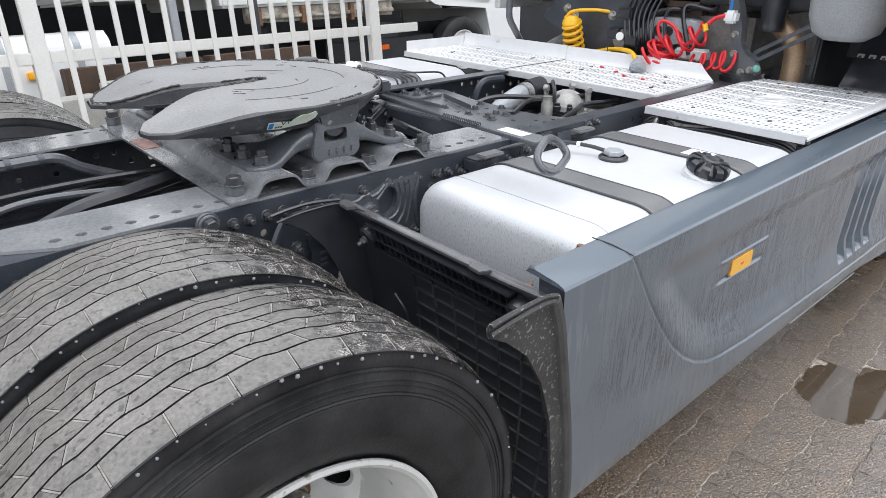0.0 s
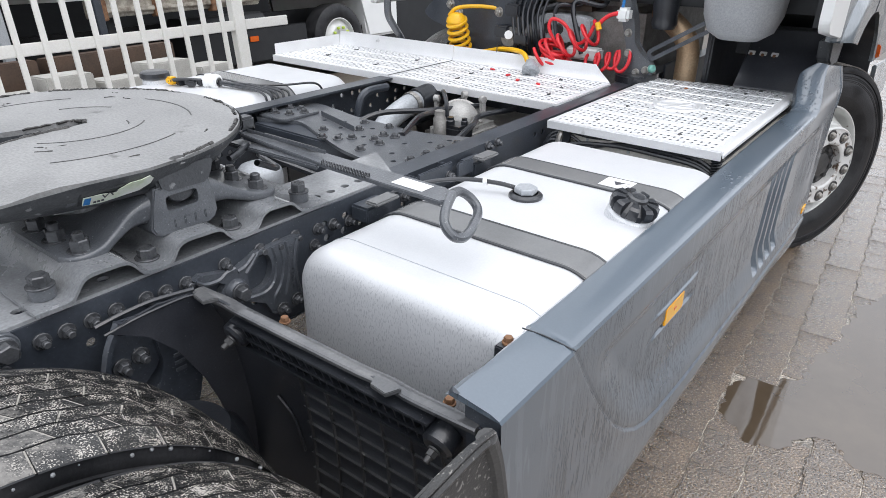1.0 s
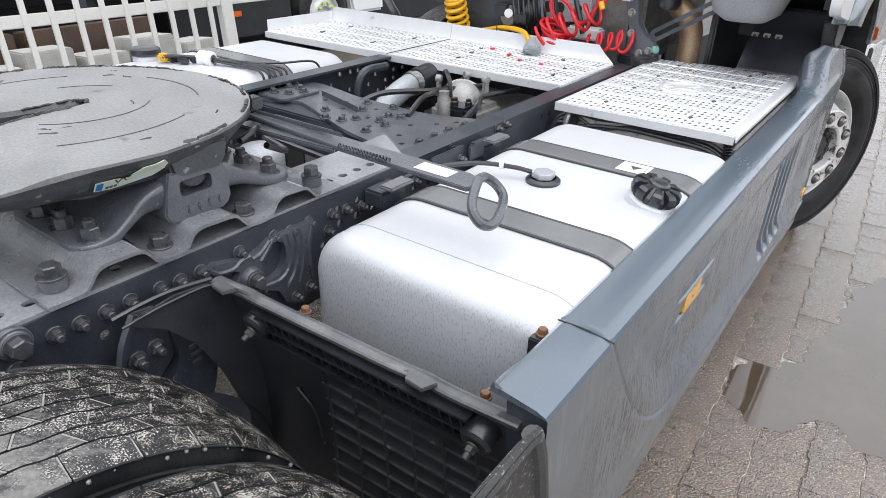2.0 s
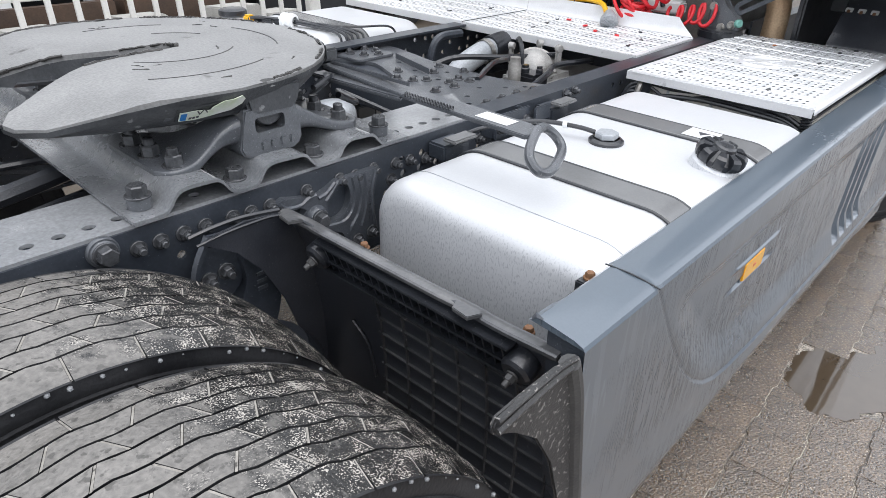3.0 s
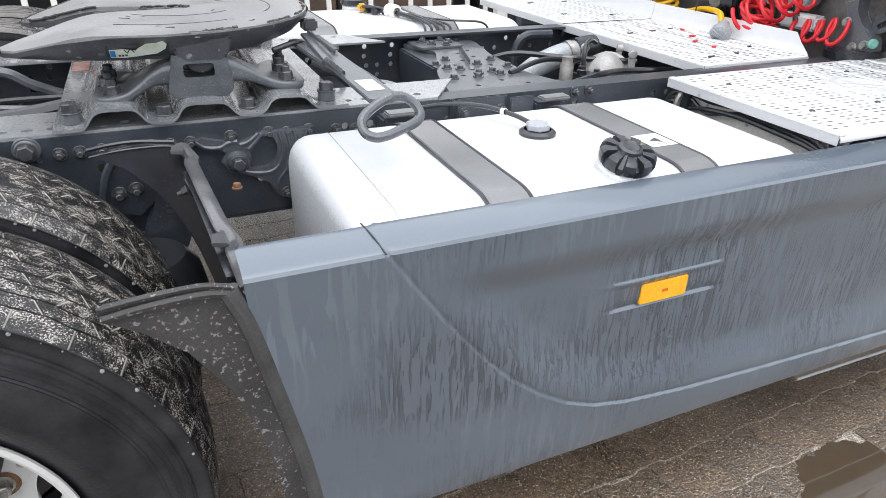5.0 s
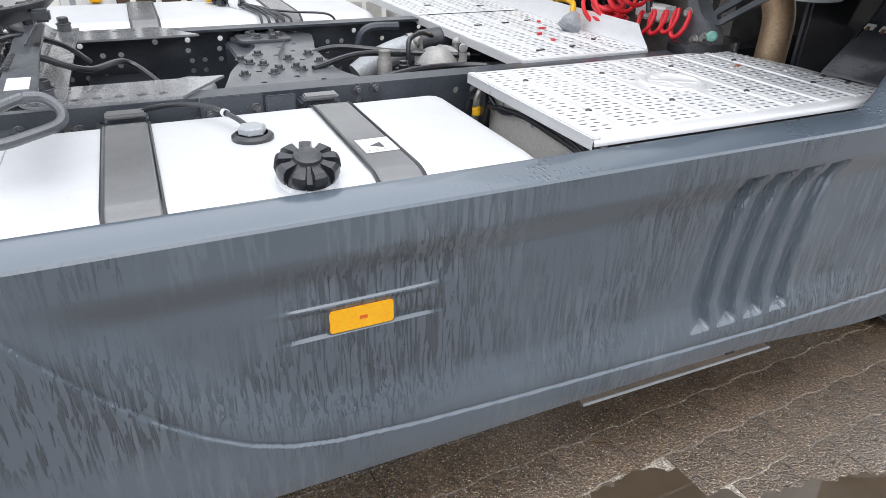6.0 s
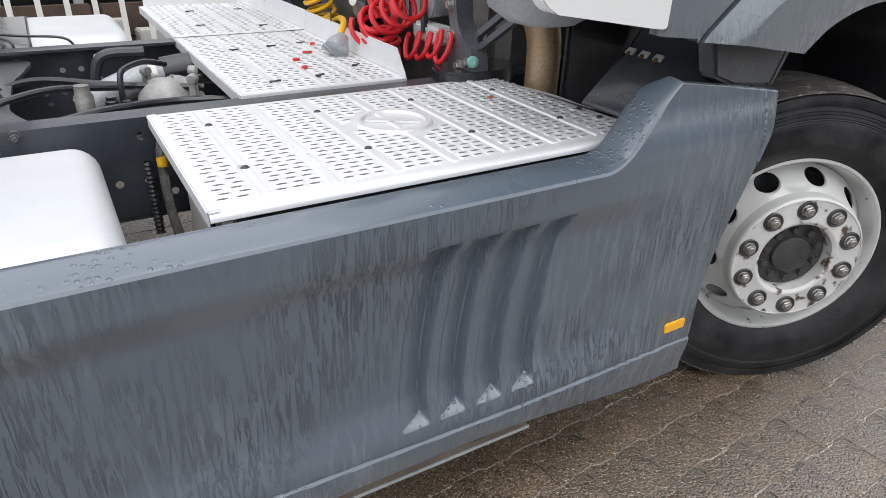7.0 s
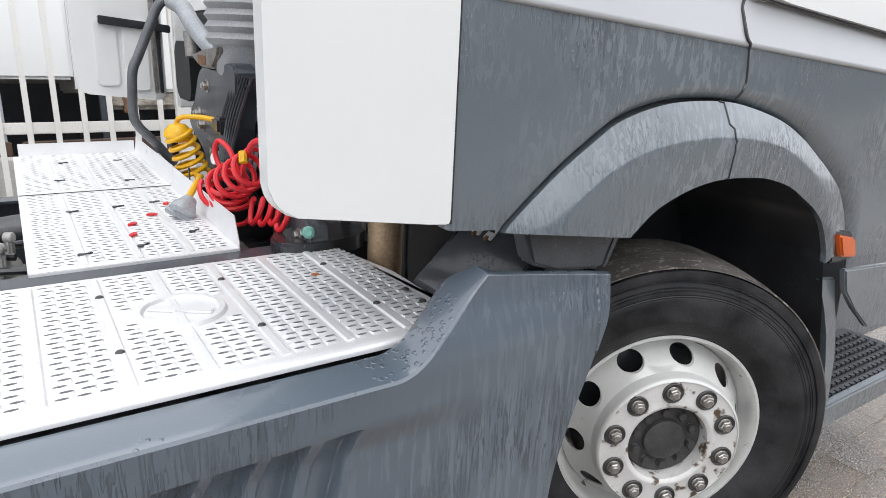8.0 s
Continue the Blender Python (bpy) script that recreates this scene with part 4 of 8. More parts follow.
STEER = 27.0
def front_wheel(centre, axis):
    """Single tyre on a silver rim whose nut ring stands out. centre: the middle of the nut ring."""
    m = turned(axis, centre, 8)
    bm = bmesh.new()
    add_lathe(bm, [(0.292, -0.107), (0.300, -0.084), (0.306, -0.078), (0.306, -0.070), (0.298, -0.068), (0.291, -0.076), (0.286, -0.10), (0.281, -0.125), (0.274, -0.140)], 96, m)
    prof = lambda r: -0.140 + 0.105 * (1 - smoothstep(0.200, 0.285, r))
    ring_holes(bm, prof, 10, 0.212, 0.274, 0.150, m)
    add_lathe(bm, [(0.212, prof(0.212)), (0.2095, -0.024), (0.209, -0.014), (0.209, -0.008), (0.205, -0.002), (0.201, 0.0), (0.200, -0.003)], 72, m)
    bmesh.ops.remove_doubles(bm, verts=bm.verts, dist=0.0006)
    wheel = part("wheel", bm, M_RIM, truck, "steered front wheel, silver steel rim, scuffed")
    tyre_parts(wheel, m @ pose(0, 0, -0.200), 0.515, 0.318, False, M_FTREAD)
    part("nut_ring", lathe([(0.200, -0.003), (0.190, -0.004), (0.135, -0.004), (0.130, -0.002), (0.124, -0.003), (0.116, -0.010), (0.113, -0.05)], 72, m), M_NUTRING, wheel, "chipped silver nut ring with brown rust marks")
    part("inner_rim", lathe([(0.279, -0.145), (0.27, -0.22), (0.288, -0.30)], 64, m), M_BLACK, wheel)
    part("brake_drum", lathe([(0.0, -0.165), (0.20, -0.165), (0.235, -0.18), (0.25, -0.28)], 48, m), M_BLACK, wheel)
    hub = part("hub", lathe([(0.112, -0.06), (0.110, -0.045), (0.062, -0.045), (0.060, -0.030), (0.05, -0.026), (0, -0.025)], 48, m), M_HUB, wheel, "dark recessed hub")
    cups = None
    for k in range(10):
        a = 2 * math.pi * k / 10 + 0.25
        q = m @ pose(0.1665 * math.cos(a), 0.1665 * math.sin(a), 0.0, 0, 0, 36 * k)
        if cups is None:
            cups = part("nut_seat", lathe([(0.0, -0.0025), (0.023, -0.0025), (0.0265, 0.0005), (0.028, 0.0018), (0.030, 0.0), (0.0305, -0.005)], 24), M_HUB, wheel)
            cups.matrix_basis = q
            nut = part("wheel_nut", bolt_mesh(0.030, 0.019, 0.013, 0.006), M_NUT, wheel, "steel wheel nut")
            nut.matrix_basis = q @ pose(0, 0, -0.003)
            hb = part("hub_bolt", bolt_mesh(0.024, 0.015, 0.014), M_HUB, wheel)
            hb.matrix_basis = m @ pose(0.085 * math.cos(a), 0.085 * math.sin(a), -0.045)
        else:
            again(cups, q)
            again(nut, q @ pose(0, 0, -0.003))
            again(hb, m @ pose(0.085 * math.cos(a), 0.085 * math.sin(a), -0.045))
    return wheel


s27, c27 = math.sin(radians(STEER)), math.cos(radians(STEER))
front_wheel((3.665, -1.182, 0.507), (-s27, -c27, 0))
front_wheel((3.78, 2 * MID + 1.10, 0.507), (s27, c27, 0))


# ---- fifth wheel ----
sub_x = [(0.1584, 1.003), (0.2167, 1.003), (0.233, 1.012), (0.2515, 1.035), (0.2699, 1.043), (0.3087, 1.043), (0.3394, 1.041), (0.3538, 1.029), (0.366, 1.012), (0.3845, 1.004), (0.4213, 1.002), (0.4397, 1.013), (0.455, 1.034), (0.4755, 1.042), (0.5185, 1.041), (0.5563, 1.038), (0.5727, 1.022), (0.586, 1.008), (0.6054, 1.002), (0.6402, 1.002), (0.6607, 1.013), (0.675, 1.032), (0.6944, 1.041), (0.7231, 1.04), (0.7609, 1.037), (0.7793, 1.02), (0.7947, 1.007), (0.8151, 1.002), (0.8837, 1.002)]
SY0, SY1 = -0.422, 2 * MID + 0.422
bm = bmesh.new()
sub_x = [(q.x, q.y) for q in smooth_line([(x, z, 0) for x, z in sub_x], 3)]
under = [(x, z - 0.0078) for x, z in sub_x]
add_prism(bm, sub_x + under[::-1], lambda u, v, w: (u, w, v), SY0, SY1)
fifth = part("fifth_wheel_plate", bm, M_SUBPLATE, truck, "corrugated grey mounting plate under the fifth wheel", 25)
part("warning_label", box(0.165, 0.215, 0.20, 0.33, 1.0035, 1.0045), surface("red_label", (0.6, 0.16, 0.10), (0.7, 0.55, 0.5), 0.4, 0, 30, 100, 0.05, 0.4), fifth, "faded red and white label")
pr = None
for x, y in ((0.199, -0.362), (0.412, -0.362), (0.622, -0.362), (0.838, -0.358), (0.199, 0.595), (0.412, 0.58), (0.622, 0.58), (0.838, 0.58)):
    tall = x in (0.199, 0.838)
    z = 1.0035 if x == 0.199 else 1.0025
    if tall:
        part("spacer", lathe([(0.024, 0), (0.024, 0.022), (0, 0.022)], 24, pose(x, y, z)), M_CAST, fifth)
    q = pose(x, y, z + (0.0225 if tall else 0), 0, 0, x * 200)
    if pr is None:
        pr = part("bolt", bolt_mesh(0.034, 0.026, 0.022), M_BOLT, fifth)
        pr.matrix_basis = q
    else:
        again(pr, q)


def arm_loft(bm, sections, out):
    """Tapering cast arm: sections of (x, near face y, z, half width, half height), joined smoothly."""
    loops = []
    p = [sections[0], *sections, sections[-1]]
    for i in range(1, len(p) - 2):
        for k in range(6 if i < len(p) - 3 else 7):
            t = k / 6
            x, y, z, w, h = (0.5 * (2 * b + (c - a) * t + (2 * a - 5 * b + 4 * c - d) * t * t + (3 * b - a - 3 * c + d) * t ** 3) for a, b, c, d in zip(*p[i - 1:i + 3]))
            loops.append([(x, y + out * (w + u), z + v) for u, v in rounded(-w, w, -h, h, h * 0.7, 4)])
    add_loops(bm, loops)


def pedestal(y, out):
    """A cast bearing block with a window, and arms that sweep down to bolted feet. out: the way to the middle."""
    block = [(0.438, 1.058), (0.446, 1.042), (0.462, 1.034), (0.578, 1.034), (0.592, 1.042), (0.600, 1.056), (0.598, 1.10), (0.586, 1.142), (0.458, 1.142), (0.448, 1.10)]
    bm = fill_plate(block, [rounded(0.476, 0.560, 1.083, 1.124, 0.012, 3)], lambda u, v, w: (u, y + out * w, v), 0.085)
    bmesh.ops.bevel(bm, geom=[e for e in bm.edges if e.calc_face_angle(0) > 1.0], offset=0.004, segments=2, affect="EDGES", clamp_overlap=True)
    arm_loft(bm, [(0.470, y + out * 0.004, 1.092, 0.040, 0.036), (0.440, y + out * 0.010, 1.094, 0.042, 0.028), (0.406, y + out * 0.014, 1.085, 0.050, 0.019), (0.372, y + out * 0.014, 1.064, 0.075, 0.013), (0.340, y + out * 0.010, 1.046, 0.125, 0.012), (0.306, y + out * 0.010, 1.039, 0.150, 0.012), (0.278, y + out * 0.022, 1.038, 0.138, 0.011), (0.264, y + out * 0.050, 1.037, 0.108, 0.010)], out)
    arm_loft(bm, [(0.580, y + out * 0.004, 1.094, 0.040, 0.036), (0.606, y + out * 0.010, 1.092, 0.042, 0.030), (0.640, y + out * 0.014, 1.080, 0.050, 0.020), (0.680, y + out * 0.014, 1.061, 0.075, 0.014), (0.715, y + out * 0.010, 1.048, 0.125, 0.012), (0.752, y + out * 0.010, 1.042, 0.150, 0.011), (0.780, y + out * 0.022, 1.041, 0.138, 0.010), (0.794, y + out * 0.050, 1.041, 0.108, 0.010)], out)
    bmesh.ops.translate(bm, verts=bm.verts, vec=(-0.008, 0, 0.003))
    return part("pedestal", bm, M_CAST, fifth, "cast bearing pedestal with a window and bolted feet, grey", 50)


pedestal(-0.370, 1)
pedestal(0.57, -1)
# raised plain bars where the maker's name is cast
for k in range(4):
    part("cast_letter", box(0.482 + 0.025 * k, 0.500 + 0.025 * k, -0.3735, -0.368, 1.050, 1.070, bevel=0.002), M_CAST, fifth)
stud = None
for x, y, z in ((0.300, -0.327, 1.0505), (0.290, -0.240, 1.0505), (0.290, -0.15, 1.0505), (0.736, -0.323, 1.0535), (0.736, -0.225, 1.0535), (0.757, -0.115, 1.0535), (0.750, 0.42, 1.0535), (0.750, 0.52, 1.0535), (0.305, 0.52, 1.0505), (0.305, 0.42, 1.0505)):
    if stud is None:
        stud = part("stud_bolt", bolt_mesh(0.034, 0.027, 0.024, 0.014), M_BOLT, fifth)
        stud.matrix_basis = pose(x, y, z)
    else:
        again(stud, pose(x, y, z, 0, 0, x * 900))

FC = 0.056    # the coupling's own middle
def coupling_outline(inset=0.0):
    """The coupling plate seen from above: round front, two rear horns and the throat between them."""
    h = 0.452 - inset
    pts = []
    for k in range(25):
        a = radians(-78 + 156 * k / 24)
        pts.append((0.440 + (0.447 - inset) * math.cos(a), FC + h * math.sin(a) * (1 if abs(math.sin(a)) < 0.9 else 0.995)))
    horn = [(0.44, h * 1.0), (0.32, h * 0.965), (0.20, h * 0.87), (0.10, h * 0.71), (0.058 + inset, h * 0.58), (0.05 + inset, h * 0.47), (0.08 + inset, h * 0.34), (0.17, h * 0.235), (0.28, h * 0.14), (0.40, h * 0.075), (0.48, h * 0.062)]
    pts += [(x, FC + v) for x, v in horn]
    pts += [(0.522, FC + 0.02), (0.532, FC), (0.522, FC - 0.02)]
    pts += [(x, FC - v) for x, v in horn[::-1]]
    return pts


top_line = coupling_outline(0.006)
def plate_z(x):
    return 1.199 - 0.052 * (1 - smoothstep(0.03, 0.30, x))


bm = fill_plate(top_line, [(0.514, FC - 0.428, 0.018, 0.013), (0.514, FC + 0.428, 0.018, 0.013)], lambda u, v, w: (u, v, w), -0.012)
bmesh.ops.subdivide_edges(bm, edges=[e for e in bm.edges if e.calc_length() > 0.08], cuts=2)
for v in bm.verts:
    v.co.z += plate_z(v.co.x)
part("coupling_plate", bm, M_PLATE, fifth, "worn flat coupling plate, wet grey with scraped grease", 25)
bm = bmesh.new()
outer = coupling_outline(0.0)
add_loops(bm, [[(x, y, plate_z(x) - 0.004) for x, y in outer], [(x, y, plate_z(x) - 0.016) for x, y in coupling_outline(0.004)], [(x, y, 1.136 + 0.012 * smoothstep(0.55, 0.8, x)) for x, y in coupling_outline(0.045)], [(x, y, 1.146) for x, y in coupling_outline(0.11)]], cap=(False, True))
part("coupling_body", bm, M_COUPLING, fifth, "cast grey body of the coupling", 30)
groove = bmesh.new()
for r, cx, a0, a1 in ((0.30, 0.50, -118, -62), (0.30, 0.50, -30, 20), (0.30, 0.50, 60, 100), (0.165, 0.53, -140, -40), (0.165, 0.53, 30, 75)):
    add_lathe(groove, [(r, 0.0), (r, 0.0012), (r + 0.003, 0.0012), (r + 0.003, 0.0)], 48, pose(cx - 0.03, FC, 1.1988), a0, a1)
part("grease_groove", groove, M_HUB, fifth)
# rims and crumbs of old grease pushed to the edges of the plate
rng = random.Random(21)
ridge = bmesh.new()
edge_line = coupling_outline(0.014)
for k in range(len(edge_line) - 1):
    (xa, ya), (xb, yb) = edge_line[k], edge_line[k + 1]
    if k > 40 or math.hypot(xb - xa, yb - ya) > 0.16:
        continue
    steps = 9
    if rng.random() < 0.72:
        line = []
        for j in range(steps + 1):
            x, y = xa + (xb - xa) * j / steps, ya + (yb - ya) * j / steps
            w = rng.uniform(-0.004, 0.004)
            line.append((x + w, y + w, plate_z(x) + rng.uniform(-0.002, 0.001)))
        add_tube(ridge, line, rng.uniform(0.0025, 0.0055), 6)
for k in range(15):
    a, r = rng.uniform(-2.6, 2.6), rng.choice((rng.uniform(0.10, 0.20), rng.uniform(0.28, 0.36)))
    x, y = 0.47 + r * math.cos(a), FC + 1.1 * r * math.sin(a)
    if x > 0.32 and abs(y - FC) > 0.06:
        bend = rng.uniform(-0.4, 0.4)
        add_tube(ridge, [(x + 0.006 * j * math.cos(a + 1.57 + bend * j * 0.2), y + 0.006 * j * math.sin(a + 1.57 + bend * j * 0.2), plate_z(x) + rng.uniform(-0.0015, 0.0008)) for j in range(rng.randint(3, 7))], rng.uniform(0.001, 0.0025), 5)
tagged(part("old_grease", ridge, M_GREASE, fifth, "crumbled dark grease along the rim"), kind="stuff")
part("lug", prism([(0.452, 1.182), (0.462, 1.140), (0.480, 1.127), (0.572, 1.125), (0.588, 1.140), (0.602, 1.180), (0.590, 1.186), (0.466, 1.186)], lambda u, v, w: (u, w, v), -0.372, -0.30, 0.006), M_COUPLING, fifth, "dark cast bearing lug")
part("lug_bearing", lathe([(0.0, 0.0), (0.038, 0.0), (0.042, 0.004), (0.042, 0.066), (0, 0.066)], 32, turned((0, 1, 0), (0.518, -0.358, 1.138))), M_COUPLING, fifth)
sticker_line = [(0.314, 1.146), (0.313, 1.166), (0.345, 1.167), (0.372, 1.163), (0.380, 1.170), (0.398, 1.180), (0.418, 1.181), (0.436, 1.186), (0.444, 1.178), (0.440, 1.166), (0.420, 1.153), (0.395, 1.150), (0.375, 1.147), (0.345, 1.144)]
def side_y(u, v):
    """The sloping near side face of the coupling body at x = u, z = v."""
    down = 0.004 + 0.041 * min(1.0, max(0.0, (1.183 - v) / 0.047))
    line = sorted((q for q in coupling_outline(down) if q[1] < FC - 0.28), key=lambda q: q[0])
    for (xa, ya), (xb, yb) in zip(line, line[1:]):
        if xa <= u <= xb:
            return ya + (yb - ya) * (u - xa) / (xb - xa)
    return -0.36


part("sticker_back", prism([(0.306, 1.146), (0.306, 1.176), (0.380, 1.179), (0.448, 1.181), (0.448, 1.146), (0.380, 1.143)], lambda u, v, w: (u, side_y(u, v) - w, v), -0.002, 0.0020), M_BLACK, fifth)
part("sticker", prism(sticker_line, lambda u, v, w: (u, side_y(u, v) - w, v), 0.0024, 0.0060), M_STICKER, fifth, "torn white and green paper sticker")
part("sticker_edge", prism([(0.3145, 1.148), (0.3145, 1.164), (0.326, 1.164), (0.326, 1.147)], lambda u, v, w: (u, side_y(u, v) - w, v), 0.0061, 0.0068), M_BLUE, fifth, "blue printed end of the sticker")
for k in range(8):
    part("sticker_print", prism([(0.332 + 0.0075 * k, 1.148), (0.3375 + 0.0075 * k, 1.148), (0.3375 + 0.0075 * k, 1.153), (0.332 + 0.0075 * k, 1.153)], lambda u, v, w: (u, side_y(u, v) - w, v + 0.0001 * k * k), 0.0061, 0.0067), M_INK, fifth)
for u0 in (0.345, 0.361, 0.398, 0.414):
    part("sticker_mark", prism([(u0, 1.166), (u0 + 0.003, 1.166), (u0 + 0.008, 1.159), (u0 + 0.012, 1.166), (u0 + 0.015, 1.166), (u0 + 0.008, 1.155)], lambda u, v, w: (u, side_y(u, v) - w, v + 0.012 * smoothstep(0.36, 0.42, u)), 0.0061, 0.0067), M_INK, fifth)
part("casting_mark", prism(bezier_loop([(0.245, 1.150), (0.262, 1.158), (0.285, 1.159), (0.303, 1.156), (0.290, 1.149), (0.262, 1.146)], 4), lambda u, v, w: (u, side_y(u, v) - w, v), -0.001, 0.003), M_CAST, fifth, "pale oval pad on the casting")
# release lever: flat bar with a slot, spring and loop handle
lever = part("release_lever", prism([(0.820, -0.16), (0.858, -0.16), (0.866, -0.50), (0.884, -0.795), (0.872, -0.832), (0.840, -0.848), (0.812, -0.832), (0.806, -0.50)], lambda u, v, w: (u, v, 1.135 + w + 0.018 * (v + 0.2) / 0.63), 0.0, 0.010, 0.002), M_CAST, fifth, "long flat release lever with a loop handle")
part("lever_guide", prism([(0.782, -0.16), (0.826, -0.16), (0.830, -0.46), (0.800, -0.48)], lambda u, v, w: (u, v, 1.118 + w), 0.0, 0.012, 0.003), M_CAST, fifth)
part("lever_label", prism([(0.826, -0.775), (0.868, -0.775), (0.865, -0.69), (0.823, -0.69)], lambda u, v, w: (u, v, 1.1455 + w + 0.018 * (v + 0.2) / 0.63), 0.0, 0.0008), M_LABEL, fifth, "white label on the lever")
loop = smooth_line([(0.862, -0.830, 1.128), (0.832, -0.842, 1.121), (0.800, -0.856, 1.108), (0.781, -0.872, 1.093), (0.782, -0.890, 1.076), (0.801, -0.899, 1.067), (0.830, -0.897, 1.068), (0.868, -0.884, 1.074), (0.904, -0.868, 1.080), (0.920, -0.852, 1.089), (0.916, -0.836, 1.106), (0.893, -0.826, 1.123), (0.862, -0.830, 1.128)], 5)
part("loop_handle", add_tube(bmesh.new(), loop, 0.0105, 10), M_CAST, fifth, "rounded loop handle of grey steel rod")
coil = [(0.812 + 0.0062 * math.cos(k * 1.1), -0.485 - 0.0016 * k, 1.136 + 0.0062 * math.sin(k * 1.1)) for k in range(95)]
part("spring", add_tube(bmesh.new(), coil, 0.0019, 5), M_BOLT, fifth, "coil spring of the release lever")
part("guide_block", box(0.828, 0.874, -0.165, -0.125, 1.150, 1.182, bevel=0.006), M_COUPLING, fifth)
part("guide_rail", box(0.838, 0.842, -0.47, -0.17, 1.1465, 1.156, bevel=0.0015), M_CAST, fifth)
part("guide_slot", box(0.848, 0.862, -0.42, -0.22, 1.1462, 1.1480), M_GREASE, fifth)
part("grease_pipe", tube([(0.72, -0.25, 1.12), (0.80, -0.22, 1.13), (0.88, -0.10, 1.08), (0.93, 0.05, 1.0)], 0.008, 8), M_BLACK, fifth)


fifth.matrix_basis = pose(0.0382, 0.009, -0.022) @ Matrix.Diagonal((0.9775, 1, 1, 1))


# ---- fuel tanks ----
def tank(x0, x1, y0, y1, z0, z1, name_label):
    R, E = 0.115, 0.055
    loops = []
    for k in range(7):
        a = radians(90 * k / 6)
        d = E * (1 - math.sin(a))
        loops.append([(x0 + E * (1 - math.cos(a)), u, v) for u, v in rounded(y0 + d, y1 - d, z0 + d, z1 - d, max(R - d, 0.03), 10)])
    loops += [[(x0 + (x1 - x0) * f, u, v) for u, v in rounded(y0, y1, z0, z1, R, 10)] for f in (0.25, 0.5, 0.75)]
    for k in range(6, -1, -1):
        a = radians(90 * k / 6)
        d = E * (1 - math.sin(a))
        loops.append([(x1 - E * (1 - math.cos(a)), u, v) for u, v in rounded(y0 + d, y1 - d, z0 + d, z1 - d, max(R - d, 0.03), 10)])
    bm = bmesh.new()
    add_loops(bm, loops)
    return part("fuel_tank", bm, M_ALU, truck, name_label, 50)


def tank_strap(parent, x, y0, y1, z0, z1, w=0.078):
    g = 0.006
    prof = [p for p in rounded(y0 - g, y1 + g, z0, z1 + g, 0.12, 10)]
    inner = [p for p in rounded(y0 - 0.0005, y1 + 0.0005, z0 + g, z1 + 0.0005, 0.115, 10)]
    bm = bmesh.new()
    n = len(prof)
    rows = []
    for xa in (x - w / 2, x - w / 2 + 0.004, x + w / 2 - 0.004, x + w / 2):
        edge = xa in (x - w / 2, x + w / 2)
        rows.append([(xa, *(prof[i] if not edge else tuple((prof[i][k] + inner[i][k]) / 2 for k in (0, 1)))) for i in range(n)])
    rows = [[(x - w / 2, *p) for p in inner], *rows, [(x + w / 2, *p) for p in inner]]
    add_loops(bm, rows, cap=(False, False))
    part("tank_strap", bm, M_STRAP, parent, "grey steel strap with rubber edging", 30)
    for dx in (-w / 2 - 0.003, w / 2 + 0.003):
        part("strap_edging", add_tube(bmesh.new(), [(x + dx, *p) for p in rounded(y0 - 0.003, y1 + 0.003, z0, z1 + 0.003, 0.118, 10)][:34], 0.004, 6), M_BLACK, parent)


TY0, TY1, TZ0, TZ1 = -1.155, -0.485, 0.38, 0.962
near_tank = tank(0.703, 1.845, TY0, TY1, TZ0, TZ1, "large bright aluminium fuel tank with rounded edges")
for x in (1.030, 1.512):
    tank_strap(near_tank, x, TY0, TY1, TZ0, TZ1, 0.092)
    part("strap_anchor", box(x - 0.05, x + 0.05, -0.47, -0.405, 0.90, 0.945, bevel=0.006), M_FRAME, near_tank)
    part("strap_pin", box(x - 0.046, x + 0.046, -0.50, -0.455, 0.955, 0.966, bevel=0.004), M_STRAP, near_tank)
hold = bmesh.new()
add_box(hold, 1.205, 1.365, -0.458, -0.450, 0.905, 0.975, bevel=0.003)
add_box(hold, 1.205, 1.213, -0.4497, -0.402, 0.905, 0.965, bevel=0.003)
add_box(hold, 1.357, 1.365, -0.4497, -0.402, 0.905, 0.965, bevel=0.003)
add_box(hold, 1.3652, 1.445, -0.478, -0.470, 0.925, 0.972, bevel=0.003)
holder = part("strap_holder", hold, M_FRAME, near_rail, "bent steel bracket that holds the tank strap")
for x in (1.225, 1.345):
    part("bolt", bolt_mesh(0.022, 0.017, 0.014, 0.008), M_BOLT, holder).matrix_basis = turned((0, -1, 0), (x, -0.4582, 0.935), x * 300)
part("strap_label", box(1.480, 1.554, -0.965, -0.88, 0.9688, 0.9696), M_LABEL, near_tank, "white warning label on the strap")
part("warning_triangle", prism([(1.500, -0.925), (1.528, -0.942), (1.528, -0.908)], lambda u, v, w: (u, v, 0.9697 + w), 0, 0.0004), M_INK, near_tank)
for k in range(3):
    part("print_line", box(1.490 + 0.018 * k, 1.4915 + 0.018 * k, -0.958, -0.946, 0.9697, 0.9701), M_INK, near_tank)
part("weld_seam", add_tube(bmesh.new(), [(0.80, *q) for q in rounded(TY0 + 0.0, TY1, TZ0, TZ1 + 0.0003, 0.115, 10)][:40], 0.0013, 5), M_DUCT, near_tank)
